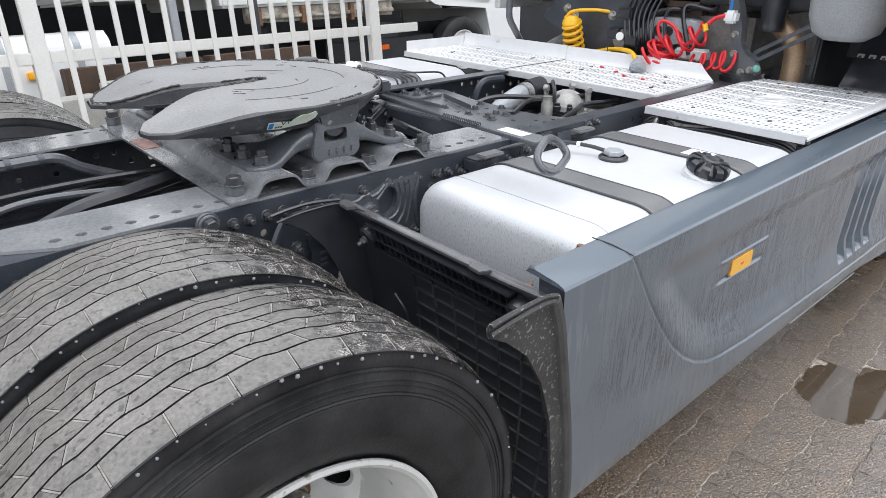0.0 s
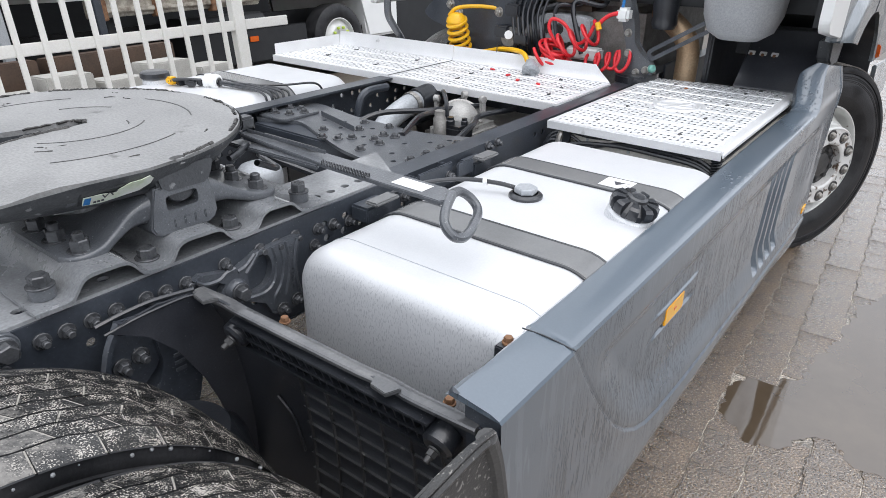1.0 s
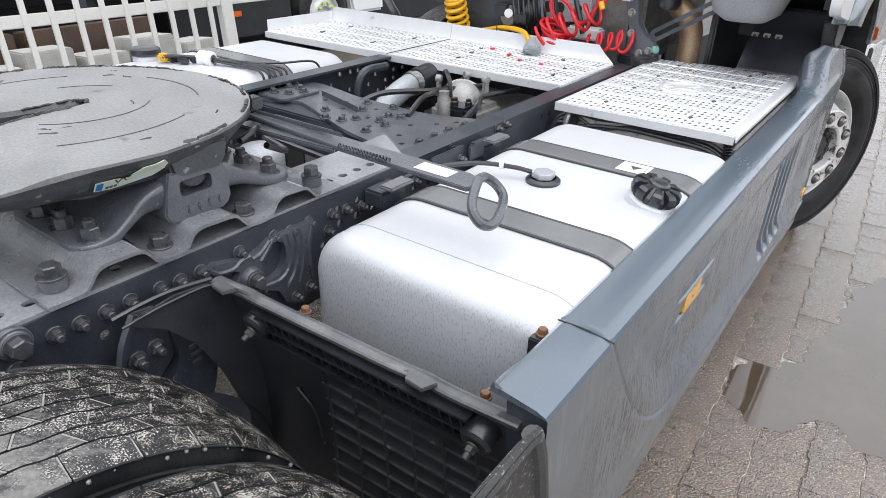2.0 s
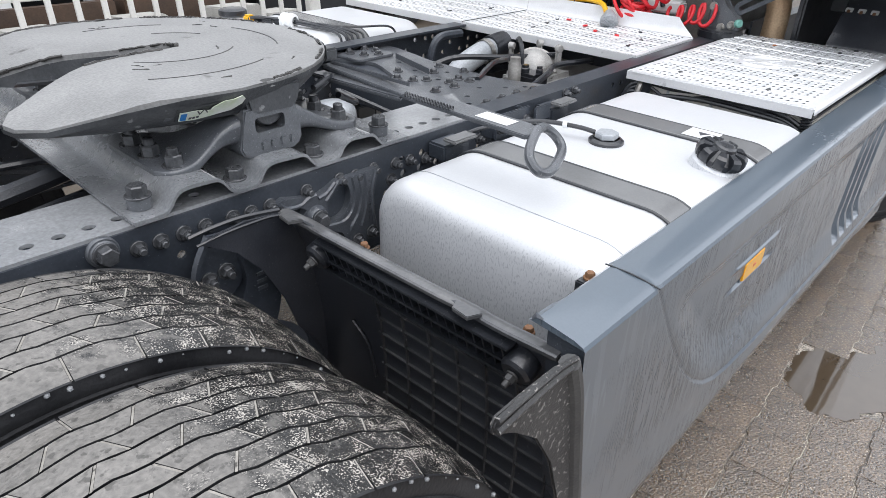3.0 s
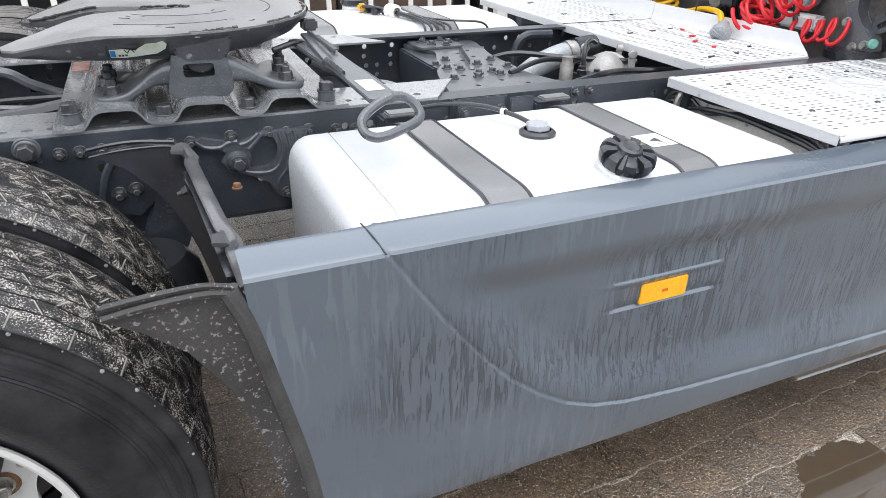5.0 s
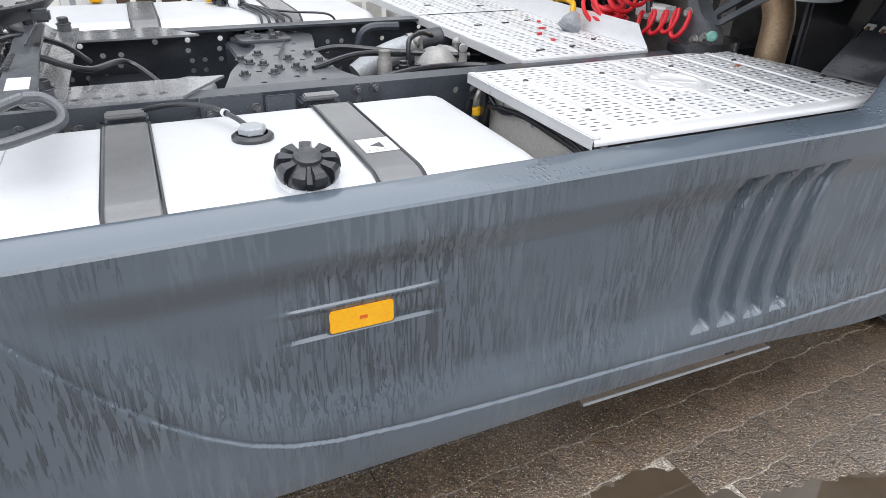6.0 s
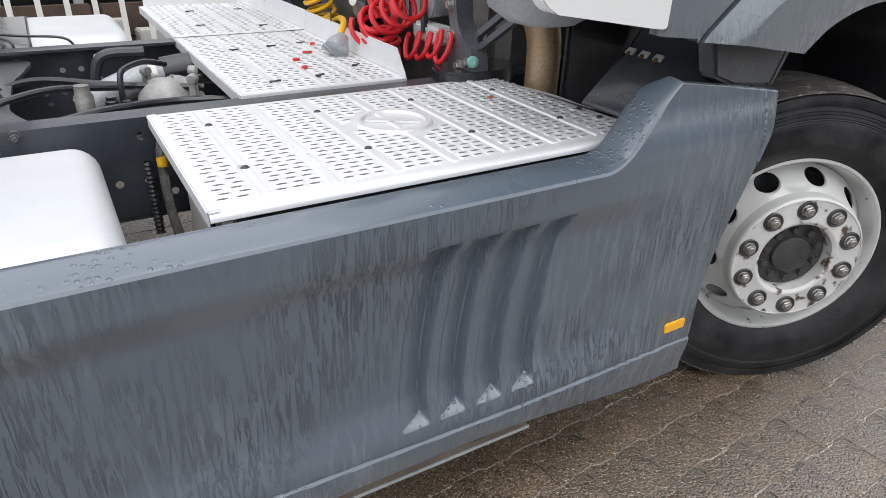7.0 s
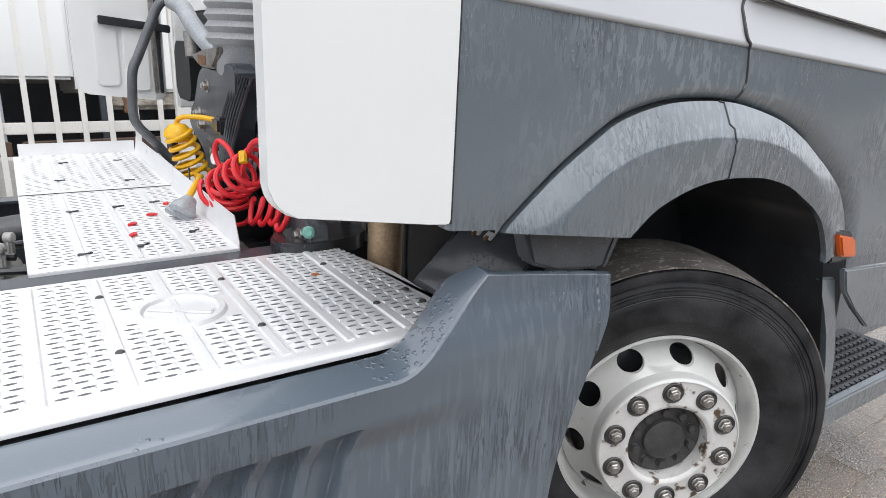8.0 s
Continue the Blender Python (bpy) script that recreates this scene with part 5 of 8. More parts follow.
# sender with cable
part("sender", lathe([(0.0, 0.0), (0.046, 0.0), (0.046, 0.007), (0.040, 0.012), (0.034, 0.013), (0.034, 0.0135)], 28, pose(1.283, -0.765, TZ1)), M_BLACK, near_tank)
hexr = [(0.031 * math.cos(radians(60 * k + 8)), 0.031 * math.sin(radians(60 * k + 8))) for k in range(6)]
bm = bmesh.new()
add_loops(bm, [[(1.283 + x, -0.765 + y, TZ1 + 0.0135) for x, y in hexr], [(1.283 + x, -0.765 + y, TZ1 + 0.026) for x, y in hexr], [(1.283 + x * 0.9, -0.765 + y * 0.9, TZ1 + 0.029) for x, y in hexr]])
part("sender_head", bm, M_DUCT, near_tank, "grey hexagon plug")
part("sender_cable", tube([(1.275, -0.735, TZ1 + 0.022), (1.255, -0.69, TZ1 + 0.030), (1.215, -0.61, TZ1 + 0.034), (1.15, -0.54, TZ1 + 0.028), (1.08, -0.48, TZ1 + 0.006), (1.05, -0.455, TZ1 - 0.02)], 0.0062, 8), M_BLACK, near_tank)
part("cable_clip", lathe([(0.0075, -0.006), (0.0095, -0.006), (0.0095, 0.006), (0.0075, 0.006)], 12, turned((0.3, -0.9, 0.1), (1.242, -0.662, TZ1 + 0.0318))), M_WHITE, near_tank)
# filler neck and cap with radial lobes, leaning outwards
lean = pose(1.338, -1.035, TZ1 - 0.004, 16, 0, 0)
part("filler_neck", lathe([(0.062, -0.02), (0.060, 0.010), (0.050, 0.022), (0.050, 0.03)], 32, lean), M_ALU, near_tank)
bm = bmesh.new()
cap_loops = []
for r, h, lobe in ((0.046, 0.020, 0), (0.056, 0.022, 1), (0.059, 0.034, 1), (0.057, 0.048, 1), (0.050, 0.054, 1), (0.028, 0.054, 0.2), (0.026, 0.060, 0), (0.018, 0.063, 0), (0.010, 0.061, 0)):
    ring = []
    for k in range(126):
        a = 2 * math.pi * k / 126
        high = math.cos(9 * a) > -0.55
        q = r * (1 + 0.06 * lobe * (1 if high else -1))
        ring.append(lean @ Vector((q * math.cos(a), q * math.sin(a), h - (0.016 if lobe > 0.5 and not high and h > 0.03 else 0))))
    cap_loops.append(ring)
add_loops(bm, cap_loops)
part("filler_cap", bm, M_BLACK, near_tank, "black ribbed plastic filler cap", 30)

far_tank = tank(0.62, 2.10, 2 * MID + 0.49, 2 * MID + 1.17, 0.38, 0.972, "aluminium fuel tank behind the far chassis rail")
for x in (1.13, 1.70):
    tank_strap(far_tank, x, 2 * MID + 0.49, 2 * MID + 1.17, 0.38, 0.972, 0.10)
plug = part("tank_fitting", lathe([(0.058, -0.01), (0.056, 0.022), (0.048, 0.03), (0.0, 0.03)], 28, pose(1.415, 1.27, 0.967)), M_ALU, far_tank, "filler neck")
part("filler_cap", lathe([(0.060, 0.028), (0.064, 0.034), (0.062, 0.052), (0.052, 0.058), (0, 0.058)], 28, pose(1.415, 1.27, 0.967)), M_BLACK, far_tank, "black filler cap")
part("yellow_plug", box(1.405, 1.447, 1.13, 1.175, 0.98, 1.012, bevel=0.008), M_YELLOW, far_tank)
for k, (x, y, w) in enumerate(((1.455, 1.125, 0.022), (1.475, 1.10, 0.018), (1.47, 1.07, 0.024), (1.50, 1.05, 0.016), (1.445, 1.165, 0.014))):
    part("connector", box(-w, w, -w * 0.8, w * 0.8, 0.0, 0.026, bevel=0.006, m=pose(x, y, 0.975, 0, 0, 25 * k)), M_BLACK, far_tank)
part("white_coupling", lathe([(0.020, -0.035), (0.032, -0.03), (0.034, -0.012), (0.026, -0.008), (0.026, 0.008), (0.034, 0.012), (0.032, 0.03), (0.020, 0.035)], 20, turned((0.3, -1, 0), (1.53, 1.0, 0.995))), M_WHITE, far_tank, "white plastic pipe coupling")
for k in range(5):
    part("fitting_hose", tube([(1.535 + 0.005 * k, 0.97, 0.99 + 0.006 * (k % 2)), (1.56 + 0.012 * k, 0.86, 0.985 + 0.005 * (k % 3)), (1.575 + 0.02 * k, 0.76, 0.982), (1.575 + 0.03 * k, 0.70, 0.968), (1.575 + 0.03 * k, 0.685, 0.92)], 0.0055 + 0.001 * (k % 2), 7), M_BLACK, far_tank)
part("fitting_hose", tube([(1.54, 0.96, 0.995), (1.60, 0.83, 0.99), (1.72, 0.74, 0.985), (1.86, 0.705, 0.975), (1.90, 0.69, 0.93)], 0.005, 7), M_BLACK, far_tank)
part("fitting_hose", tube([(1.41, 1.15, 0.995), (1.44, 1.11, 1.005), (1.50, 1.04, 1.0)], 0.008, 7), M_BLACK, far_tank)


# ---- decks ----
def hole_cell(bm, x0, x1, y0, y1, z, a, b, lift, s=0.0):
    """One cell of perforated sheet: a square with a raised oval hole that goes through."""
    cx, cy = (x0 + x1) / 2, (y0 + y1) / 2
    hx = cx + s
    n = 8
    sq = [(x1, cy), (x1, y1), (cx, y1), (x0, y1), (x0, cy), (x0, y0), (cx, y0), (x1, y0)]
    vo = [bm.verts.new((x, y, z)) for x, y in sq]
    ang = [2 * math.pi * k / n for k in range(n)]
    vi = [bm.verts.new((hx + a * math.cos(t), cy + b * math.sin(t), z + lift)) for t in ang]
    vd = [bm.verts.new((hx + a * 0.92 * math.cos(t), cy + b * 0.92 * math.sin(t), z - 0.004)) for t in ang]
    for k in range(n):
        q = (k + 1) % n
        bm.faces.new((vo[k], vo[q], vi[q], vi[k]))
        # hole walls use the second, darker material, which paints in their shade
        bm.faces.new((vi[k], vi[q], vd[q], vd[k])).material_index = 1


def strip(bm, x0, x1, y0, y1, z, rib):
    """A plain strip between perforations, with a rounded rib along y."""
    c, w = (x0 + x1) / 2, (x1 - x0) / 2
    prof = [(x0, z), (c - w * 0.62, z), (c - w * 0.38, z + rib), (c + w * 0.38, z + rib), (c + w * 0.62, z), (x1, z)]
    rows = [[bm.verts.new((x, y, h)) for x, h in prof] for y in (y0, y1)]
    for k in range(len(prof) - 1):
        bm.faces.new((rows[0][k], rows[0][k + 1], rows[1][k + 1], rows[1][k]))
    for r in rows:
        bm.faces.new(r[1:-1])


def deck(x0, x1, y0, y1, z, strips, pitch_y, end=0.02, keep=None, a=0.0112, b=0.0042, rib=0.004, ribw=0.036):
    """Tread sheet with bands of raised slots; plain strips with a rounded rib run along y, centred on the given x."""
    bm = bmesh.new()
    rows = int((y1 - y0 - 2 * end) / pitch_y)
    py = (y1 - y0 - 2 * end) / rows
    add_loops(bm, [[(x0, y0 + end, z), (x0, y1 - end, z)], [(x0 + end, y0 + end, z), (x0 + end, y1 - end, z)]], closed=False)
    add_loops(bm, [[(x1 - end, y0 + end, z), (x1 - end, y1 - end, z)], [(x1, y0 + end, z), (x1, y1 - end, z)]], closed=False)
    for ya, yb in ((y0, y0 + end), (y1 - end, y1)):
        add_loops(bm, [[(x0, ya, z), (x0, yb, z)], [(x1, ya, z), (x1, yb, z)]], closed=False)
    x = x0 + end
    for c in [*strips, None]:
        stop = x1 - end if c is None else c - ribw / 2
        cols = max(1, round((stop - x) / 0.0325))
        cw = (stop - x) / cols
        for k in range(cols):
            for r in range(rows):
                xa, ya = x + k * cw, y0 + end + r * py
                if keep is None or keep(xa + cw / 2, ya + py / 2):
                    s = 0.12 * cw * (1 if r % 2 else -1)
                    hole_cell(bm, xa, xa + cw, ya, ya + py, z, min(a, cw * 0.36), b, 0.0030, s)
                else:
                    bm.faces.new([bm.verts.new(p) for p in ((xa, ya, z), (xa + cw, ya, z), (xa + cw, ya + py, z), (xa, ya + py, z))])
        if c is not None:
            strip(bm, stop, stop + ribw, y0 + end, y1 - end, z, rib)
            x = stop + ribw
    return bm


SX0, SX1, SYN, SYF, SZ = 1.975, 3.055, -1.060, -0.440, 0.974
emblem = (2.495, -0.735)
bm = deck(SX0, SX1, SYN, SYF, SZ, [2.086 + 0.134 * k for k in range(7)], 0.0225, keep=lambda x, y: ((x - emblem[0]) / 0.112) ** 2 + ((y - emblem[1]) / 0.112) ** 2 > 1.0 and x < 3.0)
# the front corner of the sheet is cut off, and its near edge is folded down
for v in bm.verts:
    lim = 3.055 - 0.30 * max(0.0, (v.co.y + 0.80) / 0.36) * 0.25
    v.co.x = min(v.co.x, lim)
bmesh.ops.remove_doubles(bm, verts=bm.verts, dist=0.0002)
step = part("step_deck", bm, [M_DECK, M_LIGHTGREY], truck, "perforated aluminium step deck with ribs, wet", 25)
fold = [(SYN, SZ), (SYN - 0.008, SZ - 0.001), (SYN - 0.013, SZ - 0.005), (SYN - 0.016, SZ - 0.011), (SYN - 0.016, SZ - 0.018), (SYN - 0.013, SZ - 0.018), (SYN - 0.013, SZ - 0.011), (SYN - 0.008, SZ - 0.006), (SYN, SZ - 0.005)]
part("deck_edge", prism(fold, lambda u, v, w: (w, u, v), SX0, SX1 - 0.02), M_DECK, step)
part("deck_edge", box(SX0 - 0.003, SX0, SYN - 0.01, SYF, SZ - 0.028, SZ, bevel=0.001), M_DECK, step)
part("rolled_edge", box(SX0 - 0.004, SX0 + 0.021, SYN - 0.012, SYF, SZ - 0.006, SZ + 0.0035, bevel=0.003), M_DECK, step)
part("deck_edge", box(SX0, SX1 - 0.09, SYF, SYF + 0.003, SZ - 0.03, SZ, bevel=0.001), M_DECK, step)
bm = bmesh.new()
ring = [[(emblem[0] + (0.086 + d) * math.cos(t), emblem[1] + (0.086 + d) * math.sin(t), SZ + h) for t in (2 * math.pi * k / 48 for k in range(48))] for d, h in ((-0.012, 0.0003), (-0.006, 0.007), (0.006, 0.007), (0.012, 0.0003))]
add_loops(bm, ring, cap=(False, False))
add_box(bm, -0.070, 0.070, -0.012, 0.012, 0.0003, 0.006, bevel=0.002, m=pose(emblem[0], emblem[1], SZ, 0, 0, -32))
part("embossed_oval", bm, M_DECK, step, "plain embossed oval with a slanting bar")
db = None
for x, y in ((2.086, -0.587), (2.086, -0.894), (2.354, -0.587), (2.354, -0.894), (2.622, -0.587), (2.622, -0.894), (2.890, -0.587), (2.890, -0.894), (2.992, -0.930), (2.994, -0.846)):
    q = pose(x, y, SZ + 0.002, 0, 0, x * 300)
    if db is None:
        db = part("deck_bolt", lathe([(0.009, 0), (0.009, 0.002), (0.006, 0.005), (0, 0.006)], 12), M_HUB, step)
        db.matrix_basis = q
    else:
        again(db, q)
part("clip", box(2.83, 2.85, -0.66, -0.645, SZ + 0.001, SZ + 0.006, bevel=0.002), surface("orange_rust_clip", (0.5, 0.2, 0.08), (0.4, 0.14, 0.05), 0.5), step)

# the box under the step deck, and the cables along its rear edge
boxu = part("equipment_box", box(2.03, 2.95, -1.07, -0.475, 0.42, 0.925, bevel=0.012), M_BEIGE, truck, "dirty off-white box under the step deck")
part("box_lid", box(2.025, 2.955, -1.065, -0.495, 0.926, 0.932, bevel=0.002), M_BLACK, boxu, "black lid")
part("box_flange", box(2.019, 2.029, -1.06, -0.49, 0.905, 0.93, bevel=0.003), M_BEIGE, boxu)
part("corner_spring", add_tube(bmesh.new(), [(1.992 + 0.014 * math.cos(k * 0.8), -1.055 + 0.014 * math.sin(k * 0.8), 0.86 + 0.0012 * k) for k in range(75)], 0.004, 5), M_BLACK, boxu)
part("corner_clamp", box(1.985, 2.02, -1.075, -1.035, 0.935, 0.962, bevel=0.008), M_GEAR, boxu)
for k, (dy, dz, r) in enumerate(((0.0, 0.0, 0.007), (0.008, -0.014, 0.006), (-0.006, -0.024, 0.008))):
    part("cable", tube([(1.975, -0.425 - dy, 0.74), (1.978, -0.43 - dy, 0.86), (1.990, -0.455, 0.925 + dz), (2.004, -0.52, 0.938 + dz - 0.02 * (k == 2)), (2.010 - 0.003 * k, -0.60, 0.932 + dz - 0.022 * (k == 1)), (2.010, -0.72, 0.941 + dz), (2.008, -0.85, 0.938 + dz + 0.004 * (k % 2)), (2.006, -0.98, 0.930 + dz), (1.998, -1.05, 0.905 + dz)], r, 8), M_BLACK, boxu)
part("hose_bracket", prism([(-0.46, 0.95), (-0.53, 0.945), (-0.515, 0.84), (-0.47, 0.83)], lambda u, v, w: (w, u, v), 1.992, 2.004, 0.002), M_BLACK, boxu)
part("corrugated_hose", lathe([(0.0125 - 0.003 * (k % 2), 0.006 * k) for k in range(34)], 12, pose(1.955, -0.435, 0.66)), M_BLACK, boxu)
for y in (-0.585, -0.745, -0.90):
    part("cable_clip", box(2.016, 2.024, y - 0.005, y + 0.005, 0.895, 0.925, bevel=0.002), M_DUCT, boxu)
pipe = part("box_pipe", tube([(2.0, -0.47, 0.62), (1.985, -0.48, 0.75), (1.985, -0.485, 0.90), (2.01, -0.49, 0.95)], 0.012, 8), M_NUT, boxu)
part("brass_fitting", lathe([(0.014, 0), (0.014, 0.02), (0.010, 0.03), (0, 0.03)], 12, pose(1.985, -0.485, 0.86)), M_YELLOW, boxu)

# the catwalk across the frame
PX0, PX1, PZ = 2.228, 2.742, 0.970
PY0, PYM, PY1 = -0.333, 0.585, 1.455
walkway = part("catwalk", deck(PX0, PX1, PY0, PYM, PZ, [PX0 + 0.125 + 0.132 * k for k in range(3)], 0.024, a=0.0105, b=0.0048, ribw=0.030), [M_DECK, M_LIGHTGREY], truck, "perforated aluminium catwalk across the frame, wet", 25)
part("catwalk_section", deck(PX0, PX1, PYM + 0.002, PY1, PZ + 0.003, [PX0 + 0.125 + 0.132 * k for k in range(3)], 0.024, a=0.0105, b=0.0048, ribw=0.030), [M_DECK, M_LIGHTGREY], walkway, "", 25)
for (ya, yb, zz) in ((PY0, PYM, PZ), (PYM + 0.002, PY1, PZ + 0.003)):
    part("catwalk_edge", box(PX0 - 0.003, PX0, ya, yb, zz - 0.032, zz, bevel=0.001), M_DECK, walkway)
    cut = 0.085 if ya < 0 else 0.0
    kick = [(0.0, 0.0, 0.0), (0.005, 0.010, 0.15), (0.010, 0.040, 0.6), (0.014, 0.074, 1.0)]
    bm = bmesh.new()
    rows = [[(PX1 + u - d, y0, zz + h + d) for y0 in (ya + cut * c, yb)] for d, order in ((0.0, 1), (0.003, -1)) for u, h, c in kick[::order]]
    add_loops(bm, [[r[0] for r in rows], [r[1] for r in rows]])
    part("catwalk_kickplate", bm, M_DECK, walkway, "upturned front edge with a slanting end")
part("catwalk_edge", box(PX0, PX1, PY0 - 0.003, PY0, PZ - 0.03, PZ, bevel=0.001), M_DECK, walkway)
part("catwalk_edge", box(PX0 + 0.02, PX1, PY1, PY1 + 0.003, PZ - 0.02, PZ + 0.06, bevel=0.001), M_DECK, walkway)
tie = None
for x, y, rz in ((2.35, -0.23, 15), (2.50, -0.21, 30), (2.36, 0.27, 12), (2.50, 0.29, 10), (2.62, 0.31, 20), (2.66, -0.12, 35), (2.60, 0.72, 5), (2.36, 0.80, 5), (2.62, 1.2, 5), (2.40, 1.2, 5)):
    q = pose(x, y, PZ + 0.0055 if y > PYM else PZ + 0.0025, 0, 0, rz)
    if tie is None:
        bm = add_box(bmesh.new(), -0.004, 0.030, -0.003, 0.003, 0.0, 0.004, bevel=0.001)
        add_lathe(bm, [(0.009, 0), (0.009, 0.004), (0, 0.005)], 10)
        tie = part("cable_tie", bm, M_BLACK, walkway, "black cable tie through the deck")
        tie.matrix_basis = q
    else:
        again(tie, q)
for x, y, rz in ((2.515, 0.03, 20), (2.59, 0.13, -15), (2.50, -0.09, 40), (2.66, 0.27, 60)):
    part("red_seal_scrap", prism([(-0.018, -0.006), (0.004, -0.010), (0.018, 0.002), (0.006, 0.010), (-0.012, 0.006)], lambda u, v, w: tuple(pose(x, y, PZ + 0.003, 0, 0, rz) @ Vector((u, v, w))), 0, 0.006, 0.001), M_RED, walkway, "scrap of red plastic lying on the catwalk")
part("antenna_pin", tube([(2.755, 0.31, 0.98), (2.755, 0.31, 1.09)], 0.003, 6), M_BLACK, walkway)

# ---- side skirt ----
CREASE = [(0.735, 0.95), (0.79, 0.868), (0.85, 0.780), (0.92, 0.690), (0.99, 0.610), (1.07, 0.540), (1.15, 0.488), (1.23, 0.455), (1.32, 0.436), (1.5, 0.418), (1.75, 0.405), (2.3, 0.386), (2.6, 0.378), (3.3, 0.383)]


def skirt_top(x):
    base = 0.945
    if x < 2.80:
        return base
    if x < 2.88:
        return base + 0.045 * ((x - 2.80) / 0.08) ** 2
    if x < 3.0:
        return base + 0.045 + 0.125 * (x - 2.88) / 0.12
    return 1.115 - 0.05 * (x - 3.0) / 0.35


def skirt_rear(z):
    return 0.503 + 0.10 * ((0.95 - z) / 0.63) ** 1.4 if z < 0.95 else 0.503


def skirt_front(z):
    return 3.195 + 0.15 * smoothstep(0.48, 1.10, z) ** 1.1


def skirt_low(x):
    return 0.325 - 0.060 * smoothstep(2.5, 3.25, x)


def crease_distance(x, z):
    """Signed distance to the crease line: positive above and ahead of it."""
    best, sign = 9.0, 1.0
    for (xa, za), (xb, zb) in zip(CREASE, CREASE[1:]):
        dx, dz = xb - xa, zb - za
        t = min(1.0, max(0.0, ((x - xa) * dx + (z - za) * dz) / (dx * dx + dz * dz)))
        ex, ez = x - xa - t * dx, z - za - t * dz
        d = math.hypot(ex, ez)
        if d < best:
            best, sign = d, (1.0 if dx * ez - dz * ex > 0 else -1.0)
    return best * sign


LOUVRES = [(2.282, 2.356, 2.342, 2.420), (2.377, 2.451, 2.436, 2.515), (2.474, 2.551, 2.532, 2.610), (2.574, 2.648, 2.629, 2.710)]


def skirt_depth(x, z):
    """How far the outer face of the skirt lies behind its plane."""
    d = 0.0
    if x < 3.3:
        s = crease_distance(x, z)
        d += 0.0034 * smoothstep(-0.003, 0.002, s)
        d += 0.0024 * math.exp(-((s - 0.005) / 0.004) ** 2)
        d += 0.025 * smoothstep(0.020, 0.130, s) * (1 - smoothstep(0.80, 0.885, z)) * (1 - smoothstep(2.75, 3.1, x))
    # flutes round the marker lamp
    if 1.19 < x < 1.60:
        f = smoothstep(1.19, 1.30, x) * (1 - smoothstep(1.50, 1.60, x))
        d -= 0.007 * f * (smoothstep(0.742, 0.757, z) - smoothstep(0.757, 0.764, z))
        d += 0.006 * f * (smoothstep(0.684, 0.690, z) - smoothstep(0.690, 0.712, z))
    # louvres
    if 2.26 < x < 2.74 and 0.40 < z < 0.875:
        g = ((z - 0.41) / 0.45)
        for xa, xb, ta, tb in LOUVRES:
            bend = max(0.0, g) ** 2.7
            l, r = xa + (ta - xa) * bend, xb + (tb - xb) * bend
            top = 0.870
            if l < x < r and 0.430 < z < top:
                u = (x - l) / (r - l)
                ramp = min(1.0, max(0.0, (z - 0.431) / (0.003 + 0.017 * u)))
                d += 0.036 * (0.12 + 0.88 * u ** 1.3) * smoothstep(0.0, 0.08, u) * (1 - smoothstep(0.80, 0.97, u)) * ramp * (1 - smoothstep(top - 0.006, top, z))
    # tuck-in of the raised front part
    d += 0.03 * smoothstep(0.95, 1.10, z)
    d += 0.012 * (1 - smoothstep(0.28, 0.375, z))
    return d


NS, NT = 820, 190
bm = bmesh.new()
cols = []
for i in range(NS + 1):
    s = i / NS
    xt = 0.503 + (3.35 - 0.503) * s
    zt = skirt_top(xt)
    col = []
    for j in range(NT + 1):
        t = j / NT
        z = zt + (skirt_low(xt) - zt) * t
        x = skirt_rear(z) + (skirt_front(z) - skirt_rear(z)) * s
        col.append((x, -1.2 + skirt_depth(x, z), z))
    x0, y0, z0 = col[0]
    slim = 1 - 0.80 * smoothstep(2.94, 3.03, x0)
    drop = 0.008 - 0.058 * smoothstep(0.55, 0.80, x0)
    head = [(x0, y0 + a * slim, z0 + h * slim) for a, h in ((0.105, drop), (0.098, 0.012), (0.090, 0.019), (0.078, 0.020), (0.020, 0.012), (0.004, 0.006))]
    xe, ye, ze = col[-1]
    tail = [(xe, ye + 0.006, ze - 0.006), (xe, ye + 0.05, ze - 0.008)]
    cols.append([Vector(p) for p in head + col + tail])
add_loops(bm, cols, closed=False)
# returned edges at both ends
turned_in = []
for c, sgn in ((cols[0][1:], 1), (cols[-1][6:], -1)):
    turn_in = bmesh.new()
    add_loops(turn_in, [[p for p in c], [p + Vector((0.005 * sgn, 0.004, 0)) for p in c], [Vector((p.x + 0.012 * sgn, max(p.y, min(p.y + 0.075, -1.10)), p.z)) for p in c]], closed=False)
    turned_in.append(turn_in)
bmesh.ops.remove_doubles(bm, verts=bm.verts, dist=0.0001)
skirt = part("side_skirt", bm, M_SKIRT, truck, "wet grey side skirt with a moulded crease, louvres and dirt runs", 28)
for turn_in in turned_in:
    part("edge_return", turn_in, M_FRAME, skirt)
bm = bmesh.new()
bm.faces.new([bm.verts.new(p + Vector((0.002, 0, 0))) for p in cols[0][:7]])
part("end_cap", bm, M_SKIRT, skirt)
part("skirt_back", box(1.95, 3.12, -1.120, -1.110, 0.335, 0.90, bevel=0.003), M_BLACK, skirt)
part("skirt_seam", tube([(0.735, -1.2015, 0.952), (0.728, -1.15, 0.963), (0.722, -1.10, 0.9655)], 0.0016, 5), M_BLACK, skirt)


def marker(x0, x1, z0, z1, y, mat, label):
    f = part("side_marker", prism(rounded(x0, x1, z0, z1, 0.006, 3), lambda u, v, w: (u, y - w, v), -0.012, 0.008, 0.003), mat, skirt, label)
    return f


